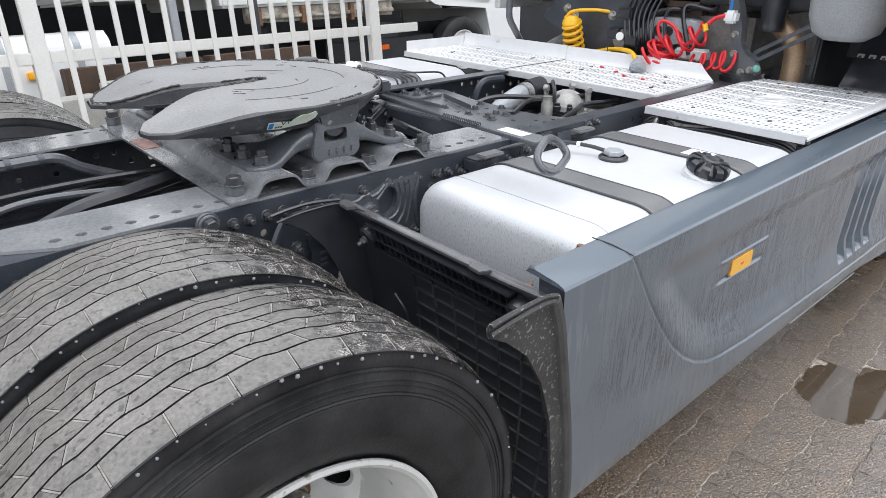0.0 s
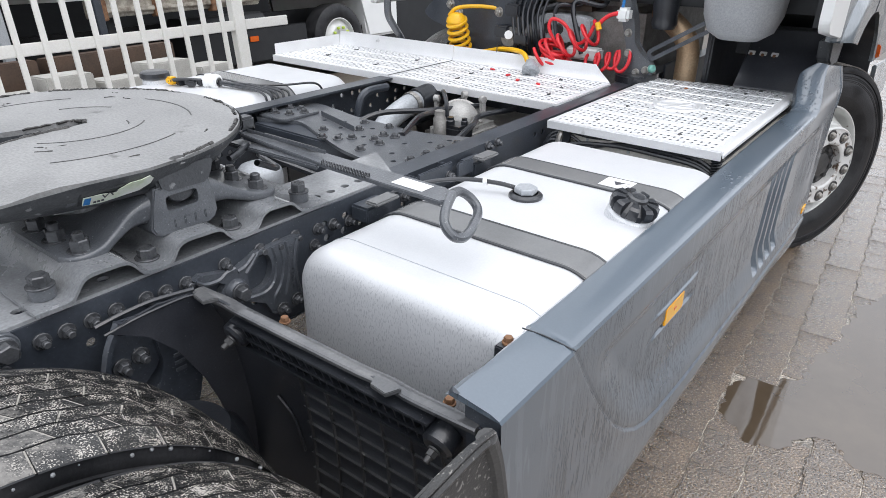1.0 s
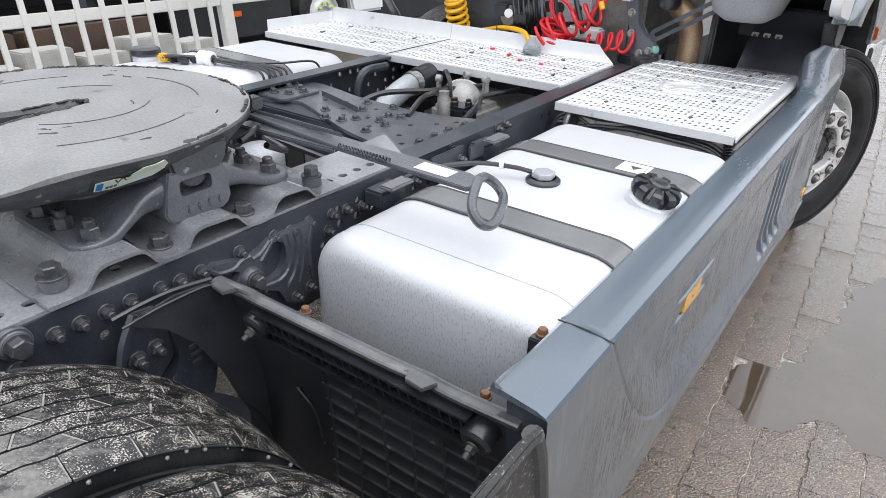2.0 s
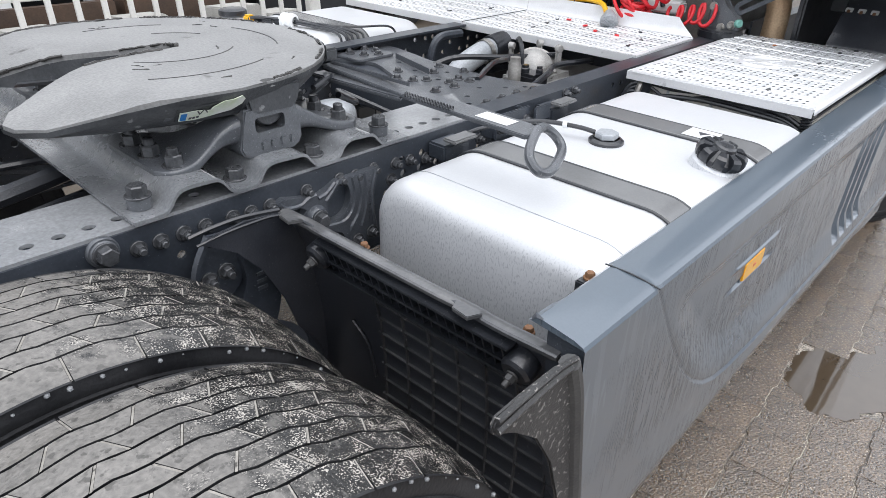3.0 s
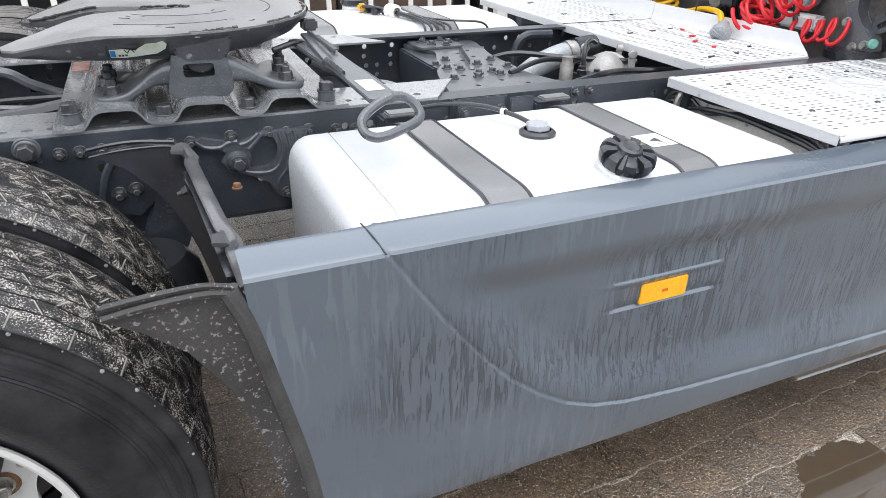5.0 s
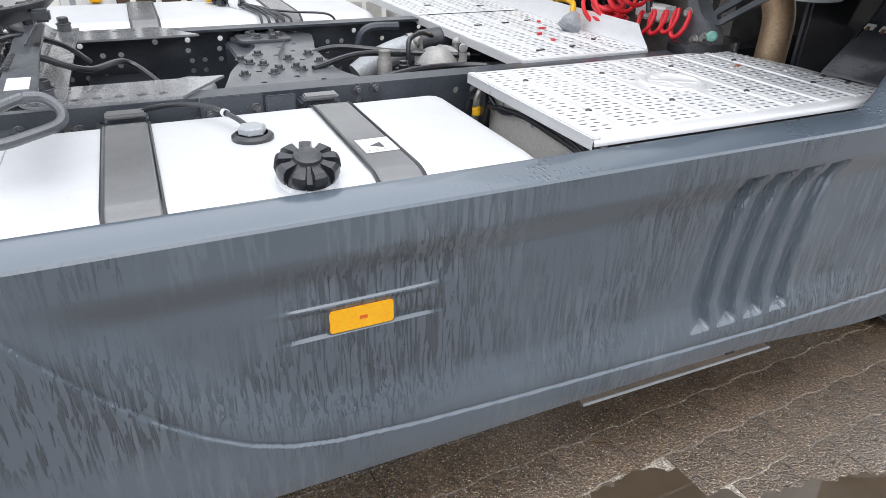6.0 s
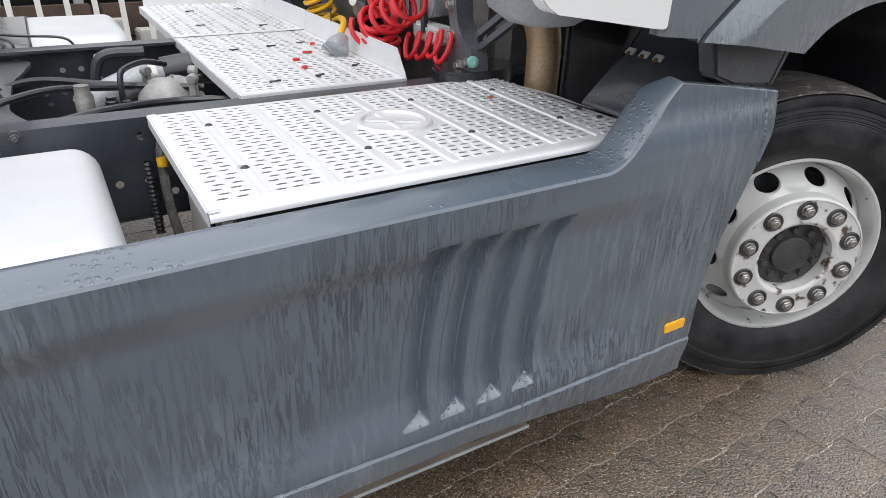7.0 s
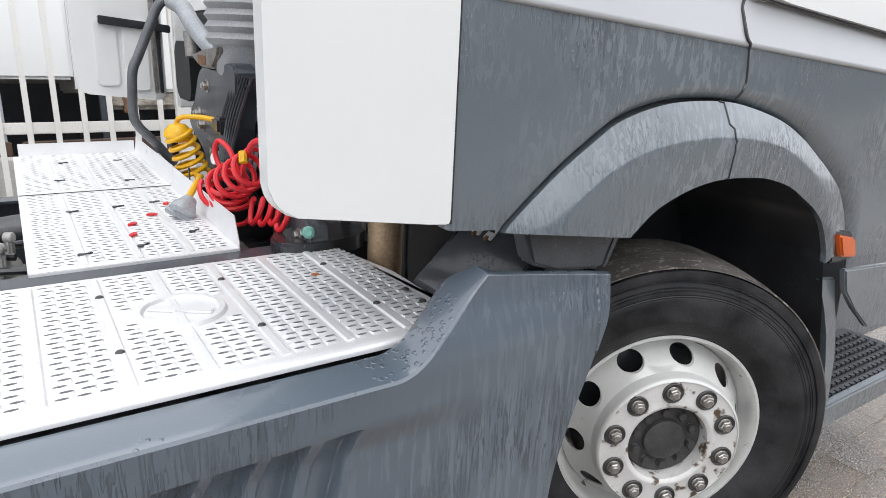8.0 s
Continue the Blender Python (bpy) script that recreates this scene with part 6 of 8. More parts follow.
marker(1.327, 1.458, 0.690, 0.742, -1.166, M_AMBER, "amber side marker lamp")
part("marker_print", box(1.387, 1.403, -1.1748, -1.1738, 0.712, 0.720), M_ORANGE, skirt)
part("marker_rim", prism(rounded(1.322, 1.463, 0.685, 0.747, 0.008, 3), lambda u, v, w: (u, -1.166 - w, v), -0.012, 0.003, 0.001), M_SKIRT, skirt)
marker(3.080, 3.158, 0.432, 0.462, -1.193, M_AMBER, "small amber side marker lamp")
part("paint_scrape", prism([(3.06, 0.352), (3.10, 0.350), (3.13, 0.362), (3.09, 0.363)], lambda u, v, w: (u, -1.1885 - w, v), 0, 0.001), M_WHITE, skirt, "white paint scrape")
# the folding step strip under the skirt
stp = part("step_strip", prism([(-1.166, 0.270), (-1.120, 0.285), (-1.120, 0.281), (-1.164, 0.266)], lambda u, v, w: (w, u, v - 0.014 * (w - 2.0)), 1.985, 2.665, 0.0008), M_TAN, truck, "tan metal strip hanging below the skirt")
for u, v, h in ((-1.168, 0.266, 0.010), (-1.146, 0.2755, 0.007)):
    part("lip", prism([(u, v), (u + 0.0035, v + 0.001), (u + 0.0035, v + h), (u, v + h)], lambda p, q, w: (w, p, q - 0.014 * (w - 2.0)), 1.985, 2.665, 0.0008), M_DUCT, stp, "pale bent lip")
part("hanger", box(2.1, 2.14, -1.15, -1.11, 0.24, 0.45, bevel=0.004), M_BLACK, stp)
part("hanger", box(2.5, 2.54, -1.15, -1.11, 0.24, 0.45, bevel=0.004), M_BLACK, stp)
part("jack_foot", box(3.06, 3.11, -1.10, -1.05, 0.25, 0.34, bevel=0.01), M_BLACK, truck)

# ---- rear mudguard ----
GUARD = [(0.30, 0.548), (0.38, 0.560), (0.46, 0.568), (0.55, 0.571), (0.64, 0.568), (0.73, 0.559), (0.80, 0.546), (0.86, 0.530), (0.91, 0.512), (0.94, 0.494), (0.97, 0.468)]


def guard(y, f, off=0.0):
    """A point of the guard at the depth y, a share f of its height; off: how far it stands towards the tyre."""
    t = (-0.50 - y) / 0.69
    top = 0.964 - 0.050 * min(1.0, t / 0.80) - 0.018 * (1 - t)
    z = 0.30 + (top - 0.30) * f
    for (za, xa), (zb, xb) in zip(GUARD, GUARD[1:]):
        if za <= z <= zb:
            x = xa + (xb - xa) * (z - za) / (zb - za)
            break
    return (x - 0.032 * (1 - t) - off, y, z)


bm = bmesh.new()
ys = [-0.50 - 0.69 * k / 14 for k in range(15)]
rows = [[guard(y, f / 22) for f in range(23)] + [guard(y, f / 22, -0.006) for f in range(22, -1, -1)] for y in ys]
add_loops(bm, rows)
mud = part("mudguard", bm, M_GUARD, truck, "black ribbed plastic mudguard ahead of the rear wheel", 30)


def guard_bar(name, pts, w, h, mat):
    """A raised bar along points (y, f) of the guard."""
    bm = bmesh.new()
    loops = []
    for i, (y, f) in enumerate(pts):
        a, b = guard(y, f), guard(y, f, h)
        ya, yb = (0, w) if abs(pts[-1][0] - pts[0][0]) < 0.01 else (w, 0)
        loops.append([(a[0], a[1] - yb, a[2] - ya), (b[0], b[1] - yb, b[2] - ya), (b[0], b[1] + yb, b[2] + ya), (a[0], a[1] + yb, a[2] + ya)] if ya else
                     [(a[0], a[1] - yb, a[2]), (b[0], b[1] - yb, b[2]), (b[0], b[1] + yb, b[2]), (a[0], a[1] + yb, a[2])])
    add_loops(bm, loops)
    part(name, bm, mat, mud)


def span(a, b, n):
    return [a + (b - a) * k / n for k in range(n + 1)]


for f in (0.08, 0.15, 0.22, 0.29, 0.36, 0.43, 0.50, 0.57, 0.64, 0.71, 0.78):
    guard_bar("rib", [(y, f) for y in span(-1.16, -0.70, 6)], 0.0016, 0.006, M_RIB)
for y in (-1.13, -1.06, -0.99, -0.92, -0.85, -0.78, -0.71):
    bm = bmesh.new()
    loops = [[guard(y - 0.0018, f), guard(y - 0.0018, f, 0.006), guard(y + 0.0018, f, 0.006), guard(y + 0.0018, f)] for f in span(0.05, 0.80, 14)]
    add_loops(bm, loops)
    part("rib", bm, M_RIB, mud)
for k in range(22):
    y = -0.625 - 0.0205 * k
    bm = bmesh.new()
    add_loops(bm, [[guard(y - 0.0018, f), guard(y - 0.0018, f, 0.024), guard(y + 0.0018, f, 0.024), guard(y + 0.0018, f)] for f in span(0.86, 0.955, 4)])
    part("grille_rib", bm, M_BLACK, mud)
for f in (0.845, 0.90, 0.96):
    guard_bar("grille_bar", [(y, f) for y in span(-1.07, -0.60, 6)], 0.0025, 0.028, M_BLACK)
for y in (-0.594, -1.085):
    x, _, z = guard(y, 0.90, 0.02)
    part("mount", lathe([(0.030, -0.02), (0.030, 0.012), (0.024, 0.018), (0, 0.018)], 20, turned((-1, 0, -0.4), (x, y, z))), M_BLACK, mud)
    part("mount_bolt", bolt_mesh(0.017, 0.012, 0.012, 0.012), M_HUB, mud).matrix_basis = turned((-1, 0, -0.4), (x - 0.018, y, z - 0.008))
part("drain_slot", tube([guard(-0.62, 0.62, 0.006), guard(-0.66, 0.55, 0.006), guard(-0.68, 0.42, 0.006)], 0.004, 6), M_BLACK, mud)
# rolled top lip
sec = [(-0.008, -0.008), (-0.009, -0.001), (-0.006, 0.002), (0.006, 0.003), (0.017, 0.001), (0.022, -0.003), (0.024, -0.016), (0.020, -0.016), (0.018, -0.006), (0.012, -0.003), (0.0, -0.002), (-0.005, -0.008)]
bm = bmesh.new()
loops = []
for k in range(29):
    y = -0.495 - 0.66 * k / 28
    gx, gy, gz = guard(y, 1.0)
    dip = 0.010 * (math.exp(-((y + 0.97) / 0.03) ** 2) + math.exp(-((y + 0.56) / 0.03) ** 2))
    loops.append([(gx + u + dip, y, gz + v - dip * 0.6) for u, v in sec])
add_loops(bm, loops)
part("top_lip", bm, M_LIP, mud, "flat top flange with clip tabs", 40)
for y in (-0.53, -0.975):
    gx, gy, gz = guard(y, 1.0)
    part("clip_tab", prism([(gx - 0.024, y - 0.018), (gx - 0.020, y + 0.020), (gx + 0.004, y + 0.030), (gx + 0.004, y - 0.030)], lambda u, v, w: (u, v, gz + w), -0.004, 0.0045, 0.0015), M_LIP, mud)
wing = [(0.262, 0.958), (0.30, 0.970), (0.36, 0.975), (0.43, 0.969), (0.452, 0.955), (0.50, 0.87), (0.53, 0.72), (0.54, 0.50), (0.53, 0.36), (0.505, 0.47), (0.480, 0.57), (0.455, 0.68), (0.430, 0.76), (0.385, 0.855), (0.33, 0.92), (0.275, 0.948)]
part("inner_wing", prism(wing, lambda u, v, w: (u + 0.008, w, v - 0.018), -0.505, -0.499, 0.002), M_GUARD, mud, "smooth black inner wing")
part("wing_lip", tube([(0.260, -0.478, 0.948), (0.31, -0.485, 0.957), (0.37, -0.492, 0.961), (0.448, -0.50, 0.954)], 0.0050, 6), M_BLACK, mud)
part("wing_lip", tube([(0.264, -0.500, 0.938), (0.33, -0.505, 0.948), (0.41, -0.506, 0.949), (0.448, -0.506, 0.944)], 0.0032, 6), M_BLACK, mud)
cheek = [(0.296, 0.938), (0.305, 0.950), (0.36, 0.950), (0.44, 0.952), (0.492, 0.938), (0.512, 0.87), (0.545, 0.72), (0.575, 0.55), (0.592, 0.40), (0.590, 0.32), (0.545, 0.305), (0.532, 0.34), (0.522, 0.48), (0.500, 0.63), (0.462, 0.75), (0.41, 0.84), (0.35, 0.895), (0.30, 0.920)]
part("cheek", prism(cheek, lambda u, v, w: (u, -1.187 - w, v), 0.0, 0.008, 0.003), M_BLACKDIRT, mud, "dusty textured outer cheek of the mudguard")
part("cheek_lip", tube([(0.302, -1.197, 0.928), (0.36, -1.199, 0.937), (0.44, -1.199, 0.940), (0.488, -1.196, 0.930)], 0.007, 6), M_BLACKDIRT, mud)
part("cheek_lip", tube([(0.302, -1.197, 0.946), (0.36, -1.199, 0.953), (0.44, -1.199, 0.955), (0.488, -1.196, 0.942)], 0.005, 6), M_BLACKDIRT, mud)
band = [(0.490, 0.935), (0.515, 0.86), (0.548, 0.70), (0.578, 0.54), (0.595, 0.40), (0.594, 0.33)]
part("cheek_band", tube([(x - 0.010, -1.190, z) for x, z in band], 0.017, 10), M_ROLL, mud)
for x, y, z in ((0.565, -0.627, 0.868), (0.712, -1.079, 0.930), (0.567, -1.056, 0.872)):
    q = part("rusty_bolt", bolt_mesh(0.016, 0.012, 0.011), M_RUST, mud, "rusty bolt head")
    q.matrix_basis = pose(x, y, z)
part("bolt_bracket", box(0.690, 0.730, -1.096, -1.062, 0.86, 0.9295, bevel=0.003), M_BLACK, truck)

# ---- cab ----
CY0, CY1 = -1.185, 2 * MID + 1.185
FLANGE = [(2.99, 1.205), (3.009, 1.227), (3.148, 1.342), (3.306, 1.440), (3.39, 1.466), (3.469, 1.479), (3.575, 1.484), (3.709, 1.478), (3.896, 1.455), (4.104, 1.400), (4.25, 1.335), (4.351, 1.270), (4.43, 1.16), (4.47, 1.03), (4.475, 0.94)]
GAP = [(3.013, 1.205), (3.030, 1.225), (3.132, 1.308), (3.228, 1.372), (3.31, 1.418), (3.449, 1.451), (3.61, 1.457), (3.735, 1.446), (3.913, 1.409), (4.04, 1.362), (4.141, 1.309), (4.24, 1.25), (4.324, 1.185), (4.40, 1.08), (4.43, 0.98)]
RIDGE = [(3.130, 1.195), (3.144, 1.214), (3.188, 1.262), (3.266, 1.313), (3.33, 1.338), (3.401, 1.355), (3.50, 1.366), (3.613, 1.369), (3.73, 1.363), (3.841, 1.346), (3.93, 1.322), (4.004, 1.290), (4.10, 1.240), (4.19, 1.165), (4.275, 1.06), (4.30, 0.98)]
INNER = [(3.355, 1.160), (3.372, 1.174), (3.427, 1.213), (3.50, 1.242), (3.58, 1.261), (3.665, 1.269), (3.77, 1.266), (3.864, 1.255), (3.98, 1.225), (4.078, 1.180), (4.16, 1.135), (4.22, 1.080), (4.27, 1.0), (4.28, 0.96)]


def even(points, n):
    """n + 1 points evenly spaced along a smooth line through 2D points."""
    line = smooth_line([(*p, 0) for p in points], 8)
    far = [0.0]
    for p, q in zip(line, line[1:]):
        far.append(far[-1] + (q - p).length)
    out, k = [], 0
    for i in range(n + 1):
        d = far[-1] * i / n
        while k < len(far) - 2 and far[k + 1] < d:
            k += 1
        t = (d - far[k]) / max(1e-9, far[k + 1] - far[k])
        p = line[k].lerp(line[k + 1], t)
        out.append((p.x, p.y))
    return out


flange, gap, ridge, inner = (even(p, 90) for p in (FLANGE, GAP, RIDGE, INNER))
def shoulder_low(x):
    return 1.624 - 0.070 * (x - 2.99)


# grey side panel with a rounded, turned-in edge round the wheel arch
bm = bmesh.new()
rows = []
for (x, z), (gx, gz) in zip(flange, gap):
    top = shoulder_low(x) + 0.01
    rows.append([(x, CY0, z + (top - z) * k / 12) for k in range(12, 0, -1)] + [(x, CY0, z), (x + (gx - x) * 0.35, CY0 + 0.004, z + (gz - z) * 0.35), (x + (gx - x) * 0.8, CY0 + 0.014, z + (gz - z) * 0.8), (gx, CY0 + 0.030, gz), (gx, CY0 + 0.06, gz)])
add_loops(bm, rows, closed=False)
back = [[(2.884, CY0, shoulder_low(2.884) + 0.01 + (1.215 - shoulder_low(2.884)) * k / 8) for k in range(9)], [(rows[0][0][0], CY0, shoulder_low(2.99) + 0.01 + (1.205 - shoulder_low(2.99)) * k / 8) for k in range(9)]]
add_loops(bm, [[(p[0], CY0 + 0.04, p[2]) for p in back[0]], [(p[0], CY0 + 0.006, p[2]) for p in back[0]], [(p[0] + 0.004, p[1], p[2]) for p in back[0]], back[1]], closed=False)
ahead = [[(flange[-1][0], CY0, shoulder_low(4.475) + 0.01 + (0.94 - shoulder_low(4.475)) * k / 8) for k in range(9)], [(5.12, CY0, shoulder_low(5.12) + 0.01 + (0.90 - shoulder_low(5.12)) * k / 8) for k in range(9)]]
add_loops(bm, ahead, closed=False)
bmesh.ops.remove_doubles(bm, verts=bm.verts, dist=0.0005)
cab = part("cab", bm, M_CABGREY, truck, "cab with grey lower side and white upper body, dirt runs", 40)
part("shoulder", prism([(CY0 + 0.004, 0.0), (CY0 - 0.004, 0.002), (CY0 - 0.008, 0.007), (CY0 - 0.007, 0.014), (CY0 + 0.012, 0.078), (CY0 + 0.016, 0.10), (CY0 + 0.016, 0.16), (CY0 + 0.05, 0.16), (CY0 + 0.05, 0.0)], lambda u, v, w: (w, u, v + shoulder_low(w)), 2.884, 5.1), M_SHOULDER, cab, "pale grey moulded shoulder line", 60)
part("upper_body", prism(rounded(CY0 + 0.015, CY1 - 0.015, 1.655, 3.0, 0.03), lambda u, v, w: (w, u, v), 3.02, 5.12, 0.01), M_WHITE, cab, "white upper cab body")
part("cab_door", prism([(3.703, 1.690), (3.82, 1.679), (4.40, 1.634), (5.10, 1.583), (5.10, 2.6), (3.703, 2.6)], lambda u, v, w: (u, w, v), CY0 - 0.016, CY0 + 0.012, 0.005), M_WHITE, cab, "white door panel")
part("door_seal", prism([(3.70, 1.684), (4.40, 1.627), (5.10, 1.576), (5.10, 1.60), (4.40, 1.650), (3.70, 1.70)], lambda u, v, w: (u, w, v), CY0 + 0.0, CY0 + 0.008), M_BLACK, cab)
# near-black colour stands in for shade on the lower rear wall
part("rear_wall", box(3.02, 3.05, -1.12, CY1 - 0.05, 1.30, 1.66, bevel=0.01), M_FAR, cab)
part("floor_pan", box(3.03, 5.10, -1.12, CY1 - 0.05, 1.42, 1.50, bevel=0.02), M_BLACK, cab)
part("far_side", box(2.95, 5.1, CY1 - 0.05, CY1, 1.2, 1.66, bevel=0.006), M_WHITE, cab)
seam = [(3.690, CY0 + 0.012, 1.700), (3.675, CY0 + 0.014, 1.668), (3.676, CY0 + 0.006, 1.640), (3.682, CY0 - 0.007, 1.598), (3.698, CY0 - 0.008, 1.582), (3.708, CY0, 1.570), (3.716, CY0, 1.530), (3.719, CY0, 1.494), (3.712, CY0, 1.478), (3.708, CY0 + 0.010, 1.456)]
part("door_gap", tube(seam, 0.0042, 6), M_BLACK, cab)
# side fairing behind the cab
fair = [p for p in rounded(2.546, 2.879, 1.262, 2.75, 0.045, 6) if p[0] < 2.835 or p[1] > 1.32] + [(2.873, 1.262), (2.879, 1.269)]
part("side_fairing", prism([(u, v - 0.055 * (u - 2.535) / 0.36 * (1 if v < 1.6 else 0) + (0.0)) for u, v in [(a, b + 0.03) if b < 1.6 else (a, b) for a, b in fair]], lambda u, v, w: (u, w, v), CY0 - 0.012, CY0 + 0.025, 0.003), M_WHITE, cab, "plain white side fairing panel")
part("fairing_gap", box(2.877, 2.886, CY0 - 0.004, CY0 + 0.02, 1.24, 2.75), M_BLACK, cab)
# near-black sheet added as the shade behind the fairing
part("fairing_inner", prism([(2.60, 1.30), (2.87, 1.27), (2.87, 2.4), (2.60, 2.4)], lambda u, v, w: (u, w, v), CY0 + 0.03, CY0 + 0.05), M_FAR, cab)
ff = part("side_fairing", prism([(u, v - 0.10 * (u - 2.512)) if v < 1.6 else (u, v) for u, v in rounded(2.512, 2.90, 1.268, 2.75, 0.05, 6)], lambda u, v, w: (u, w, v), CY1 - 0.025, CY1 + 0.012, 0.006), M_WHITE, cab, "white side fairing on the far side")
part("fairing_panel", prism(rounded(2.60, 2.70, 1.30, 1.60, 0.03, 4), lambda u, v, w: (u, CY1 - 0.025 - w, v), 0.0, 0.012, 0.004), M_WHITE, cab)
part("fairing_panel", prism(rounded(2.72, 2.83, 1.28, 1.60, 0.02, 4), lambda u, v, w: (u, CY1 - 0.025 - w, v), 0.0, 0.018, 0.004), M_WHITE, cab)
part("fairing_strip", box(2.845, 2.862, CY1 - 0.05, CY1 - 0.025, 1.27, 2.2, bevel=0.003), M_NUT, cab)
part("fairing_strip", box(2.87, 2.885, CY1 - 0.05, CY1 - 0.025, 1.27, 2.2, bevel=0.003), M_BLACK, cab)
part("fairing_bar", prism([(2.625, 1.578), (2.93, 1.550), (2.93, 1.585), (2.625, 1.615)], lambda u, v, w: (u, w, v), CY1 - 0.07, CY1 - 0.03, 0.004), M_BLACK, cab)
# grey air intake behind the fairing
bm = bmesh.new()
loops = []
for z, sx, sy in ((2.3, 1, 1), (1.6, 1, 1), (1.40, 0.98, 0.98), (1.30, 0.93, 0.93), (1.235, 0.78, 0.78), (1.205, 0.5, 0.5)):
    loops.append([(2.85 + (u - 2.85) * sx, -0.83 + (v + 0.83) * sy, z) for u, v in rounded(2.70, 3.0, -0.99, -0.67, 0.12, 6)])
add_loops(bm, loops[::-1])
part("air_intake", bm, M_LIGHTGREY, cab, "grey rounded plastic air intake", 50)
# wheel arch flare: an upper face that leans out to a soft ridge, and an upright lower face
def arch_point(k, f):
    """Across the flare at step k of its length: f 0 at the gap, 1 at the ridge, 2 at the inner edge."""
    (ax, az), (bx, bz), (cx, cz) = gap[k], ridge[k], inner[k]
    drop = 0.004 + 0.016 * smoothstep(40, 75, k)
    bulge = 0.032 - 0.010 * smoothstep(35, 70, k)
    lx, lz = bx - ax, bz - az
    long = max(1e-6, math.hypot(lx, lz))
    ax, az = ax + lx / long * drop, az + lz / long * drop
    if f <= 1:
        return Vector((ax + (bx - ax) * f, CY0 + 0.004 - bulge * (1 - (1 - f) ** 1.25), az + (bz - az) * f))
    g = f - 1
    return Vector((bx + (cx - bx) * g, CY0 + 0.004 - bulge + 0.006 * g * g, bz + (cz - bz) * g))


bm = bmesh.new()
steps = [0.0, 0.03, 0.08, 0.15, 0.25, 0.36, 0.48, 0.60, 0.72, 0.83, 0.92, 1.0, 1.06, 1.15, 1.3, 1.5, 1.7, 1.88, 1.97, 2.0]
rows = []
for k in range(91):
    line = [arch_point(k, f) for f in steps]
    a, e = line[0], line[-1]
    rows.append([(a.x, CY0 + 0.05, a.z - 0.003), (a.x, CY0 + 0.010, a.z - 0.001)] + line + [(e.x, e.y + 0.006, e.z + 0.002), (e.x, e.y + 0.03, e.z + 0.006)])
add_loops(bm, rows, closed=False)
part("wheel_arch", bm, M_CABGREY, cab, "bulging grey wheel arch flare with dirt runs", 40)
part("arch_joint", add_tube(bmesh.new(), [arch_point(min(range(91), key=lambda k: abs(arch_point(k, f).x - 3.640 - 0.04 * min(f, 1.0))), f) for f in steps], 0.0026, 6), M_BLACK, cab)
# near-black sheet added as the shade inside the arch gap
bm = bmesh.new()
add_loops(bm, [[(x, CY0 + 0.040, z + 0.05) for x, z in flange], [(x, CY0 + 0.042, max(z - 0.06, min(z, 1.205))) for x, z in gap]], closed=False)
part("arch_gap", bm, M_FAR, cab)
inner_arch = bmesh.new()
liner = [(x, z + 0.004) for x, z in inner[6:]] + [(4.34, 0.80), (4.42, 0.55)]
add_loops(inner_arch, [[(x, y, z) for x, z in liner] for y in (CY0 - 0.005, -0.95, -0.62)], closed=False)
part("inner_arch", inner_arch, M_BLACK, cab, "black inner wheel arch")
part("arch_wall", box(3.10, 4.40, -0.66, -0.63, 0.55, 1.42, bevel=0.01), M_BLACK, cab)
part("arch_front", prism([(4.29, 1.10), (4.33, 0.95), (4.40, 0.80), (4.46, 0.60), (4.52, 0.30), (4.60, 0.30), (4.50, 1.10)], lambda u, v, w: (u, w, v), CY0 + 0.03, -0.62, 0.01), M_BLACK, cab)
# mud flap bracket behind the front wheel
flap = part("wing_bracket", prism([(3.04, 0.94), (3.042, 0.970), (3.054, 0.987), (3.195, 1.106), (3.235, 1.16), (3.25, 1.21), (3.265, 1.21), (3.25, 1.15), (3.21, 1.09), (3.068, 0.97), (3.055, 0.94)], lambda u, v, w: (u, w, v), -1.09, -0.795, 0.004), M_GUARD, truck, "dark plastic wing bracket with rusty clips")
part("wing", prism([(3.10, 1.200), (3.36, 1.200), (3.385, 1.160), (3.345, 1.070), (3.20, 1.085), (3.13, 1.11)], lambda u, v, w: (u, w, v), -1.145, -1.09, 0.008), M_WING, flap, "gritty splashed wing panel")
part("wing_skin", prism([(3.345, 1.075), (3.385, 1.160), (3.39, 1.21), (3.41, 1.21), (3.40, 1.155), (3.36, 1.07)], lambda u, v, w: (u, w, v), -1.145, -0.70, 0.004), M_WING, flap)
for y in (-0.814, -0.864, -0.914):
    part("clip", add_box(bmesh.new(), -0.011, 0.011, -0.015, 0.015, 0.0, 0.007, bevel=0.002, m=pose(3.192, y, 1.104, 0, -40, 0)), M_RIM, flap)
    part("clip_tongue", add_box(bmesh.new(), -0.018, -0.004, -0.006, 0.006, 0.003, 0.011, bevel=0.002, m=pose(3.192, y, 1.104, 0, -40, 0)), M_RUST, flap)
# corner lamp, front step and lower panels ahead of the wheel
lamp = part("corner_lamp", prism([(4.290, 1.055), (4.392, 1.034), (4.424, 0.968), (4.335, 0.978)], lambda u, v, w: (u, CY0 - 0.022 - w, v), -0.03, 0.012, 0.006), M_ORANGE, truck, "orange corner lamp")
part("lamp_housing", prism([(4.262, 1.075), (4.405, 1.048), (4.445, 0.955), (4.310, 0.955)], lambda u, v, w: (u, CY0 - 0.016 - w, v), -0.06, 0.0, 0.006), M_BLACK, lamp)
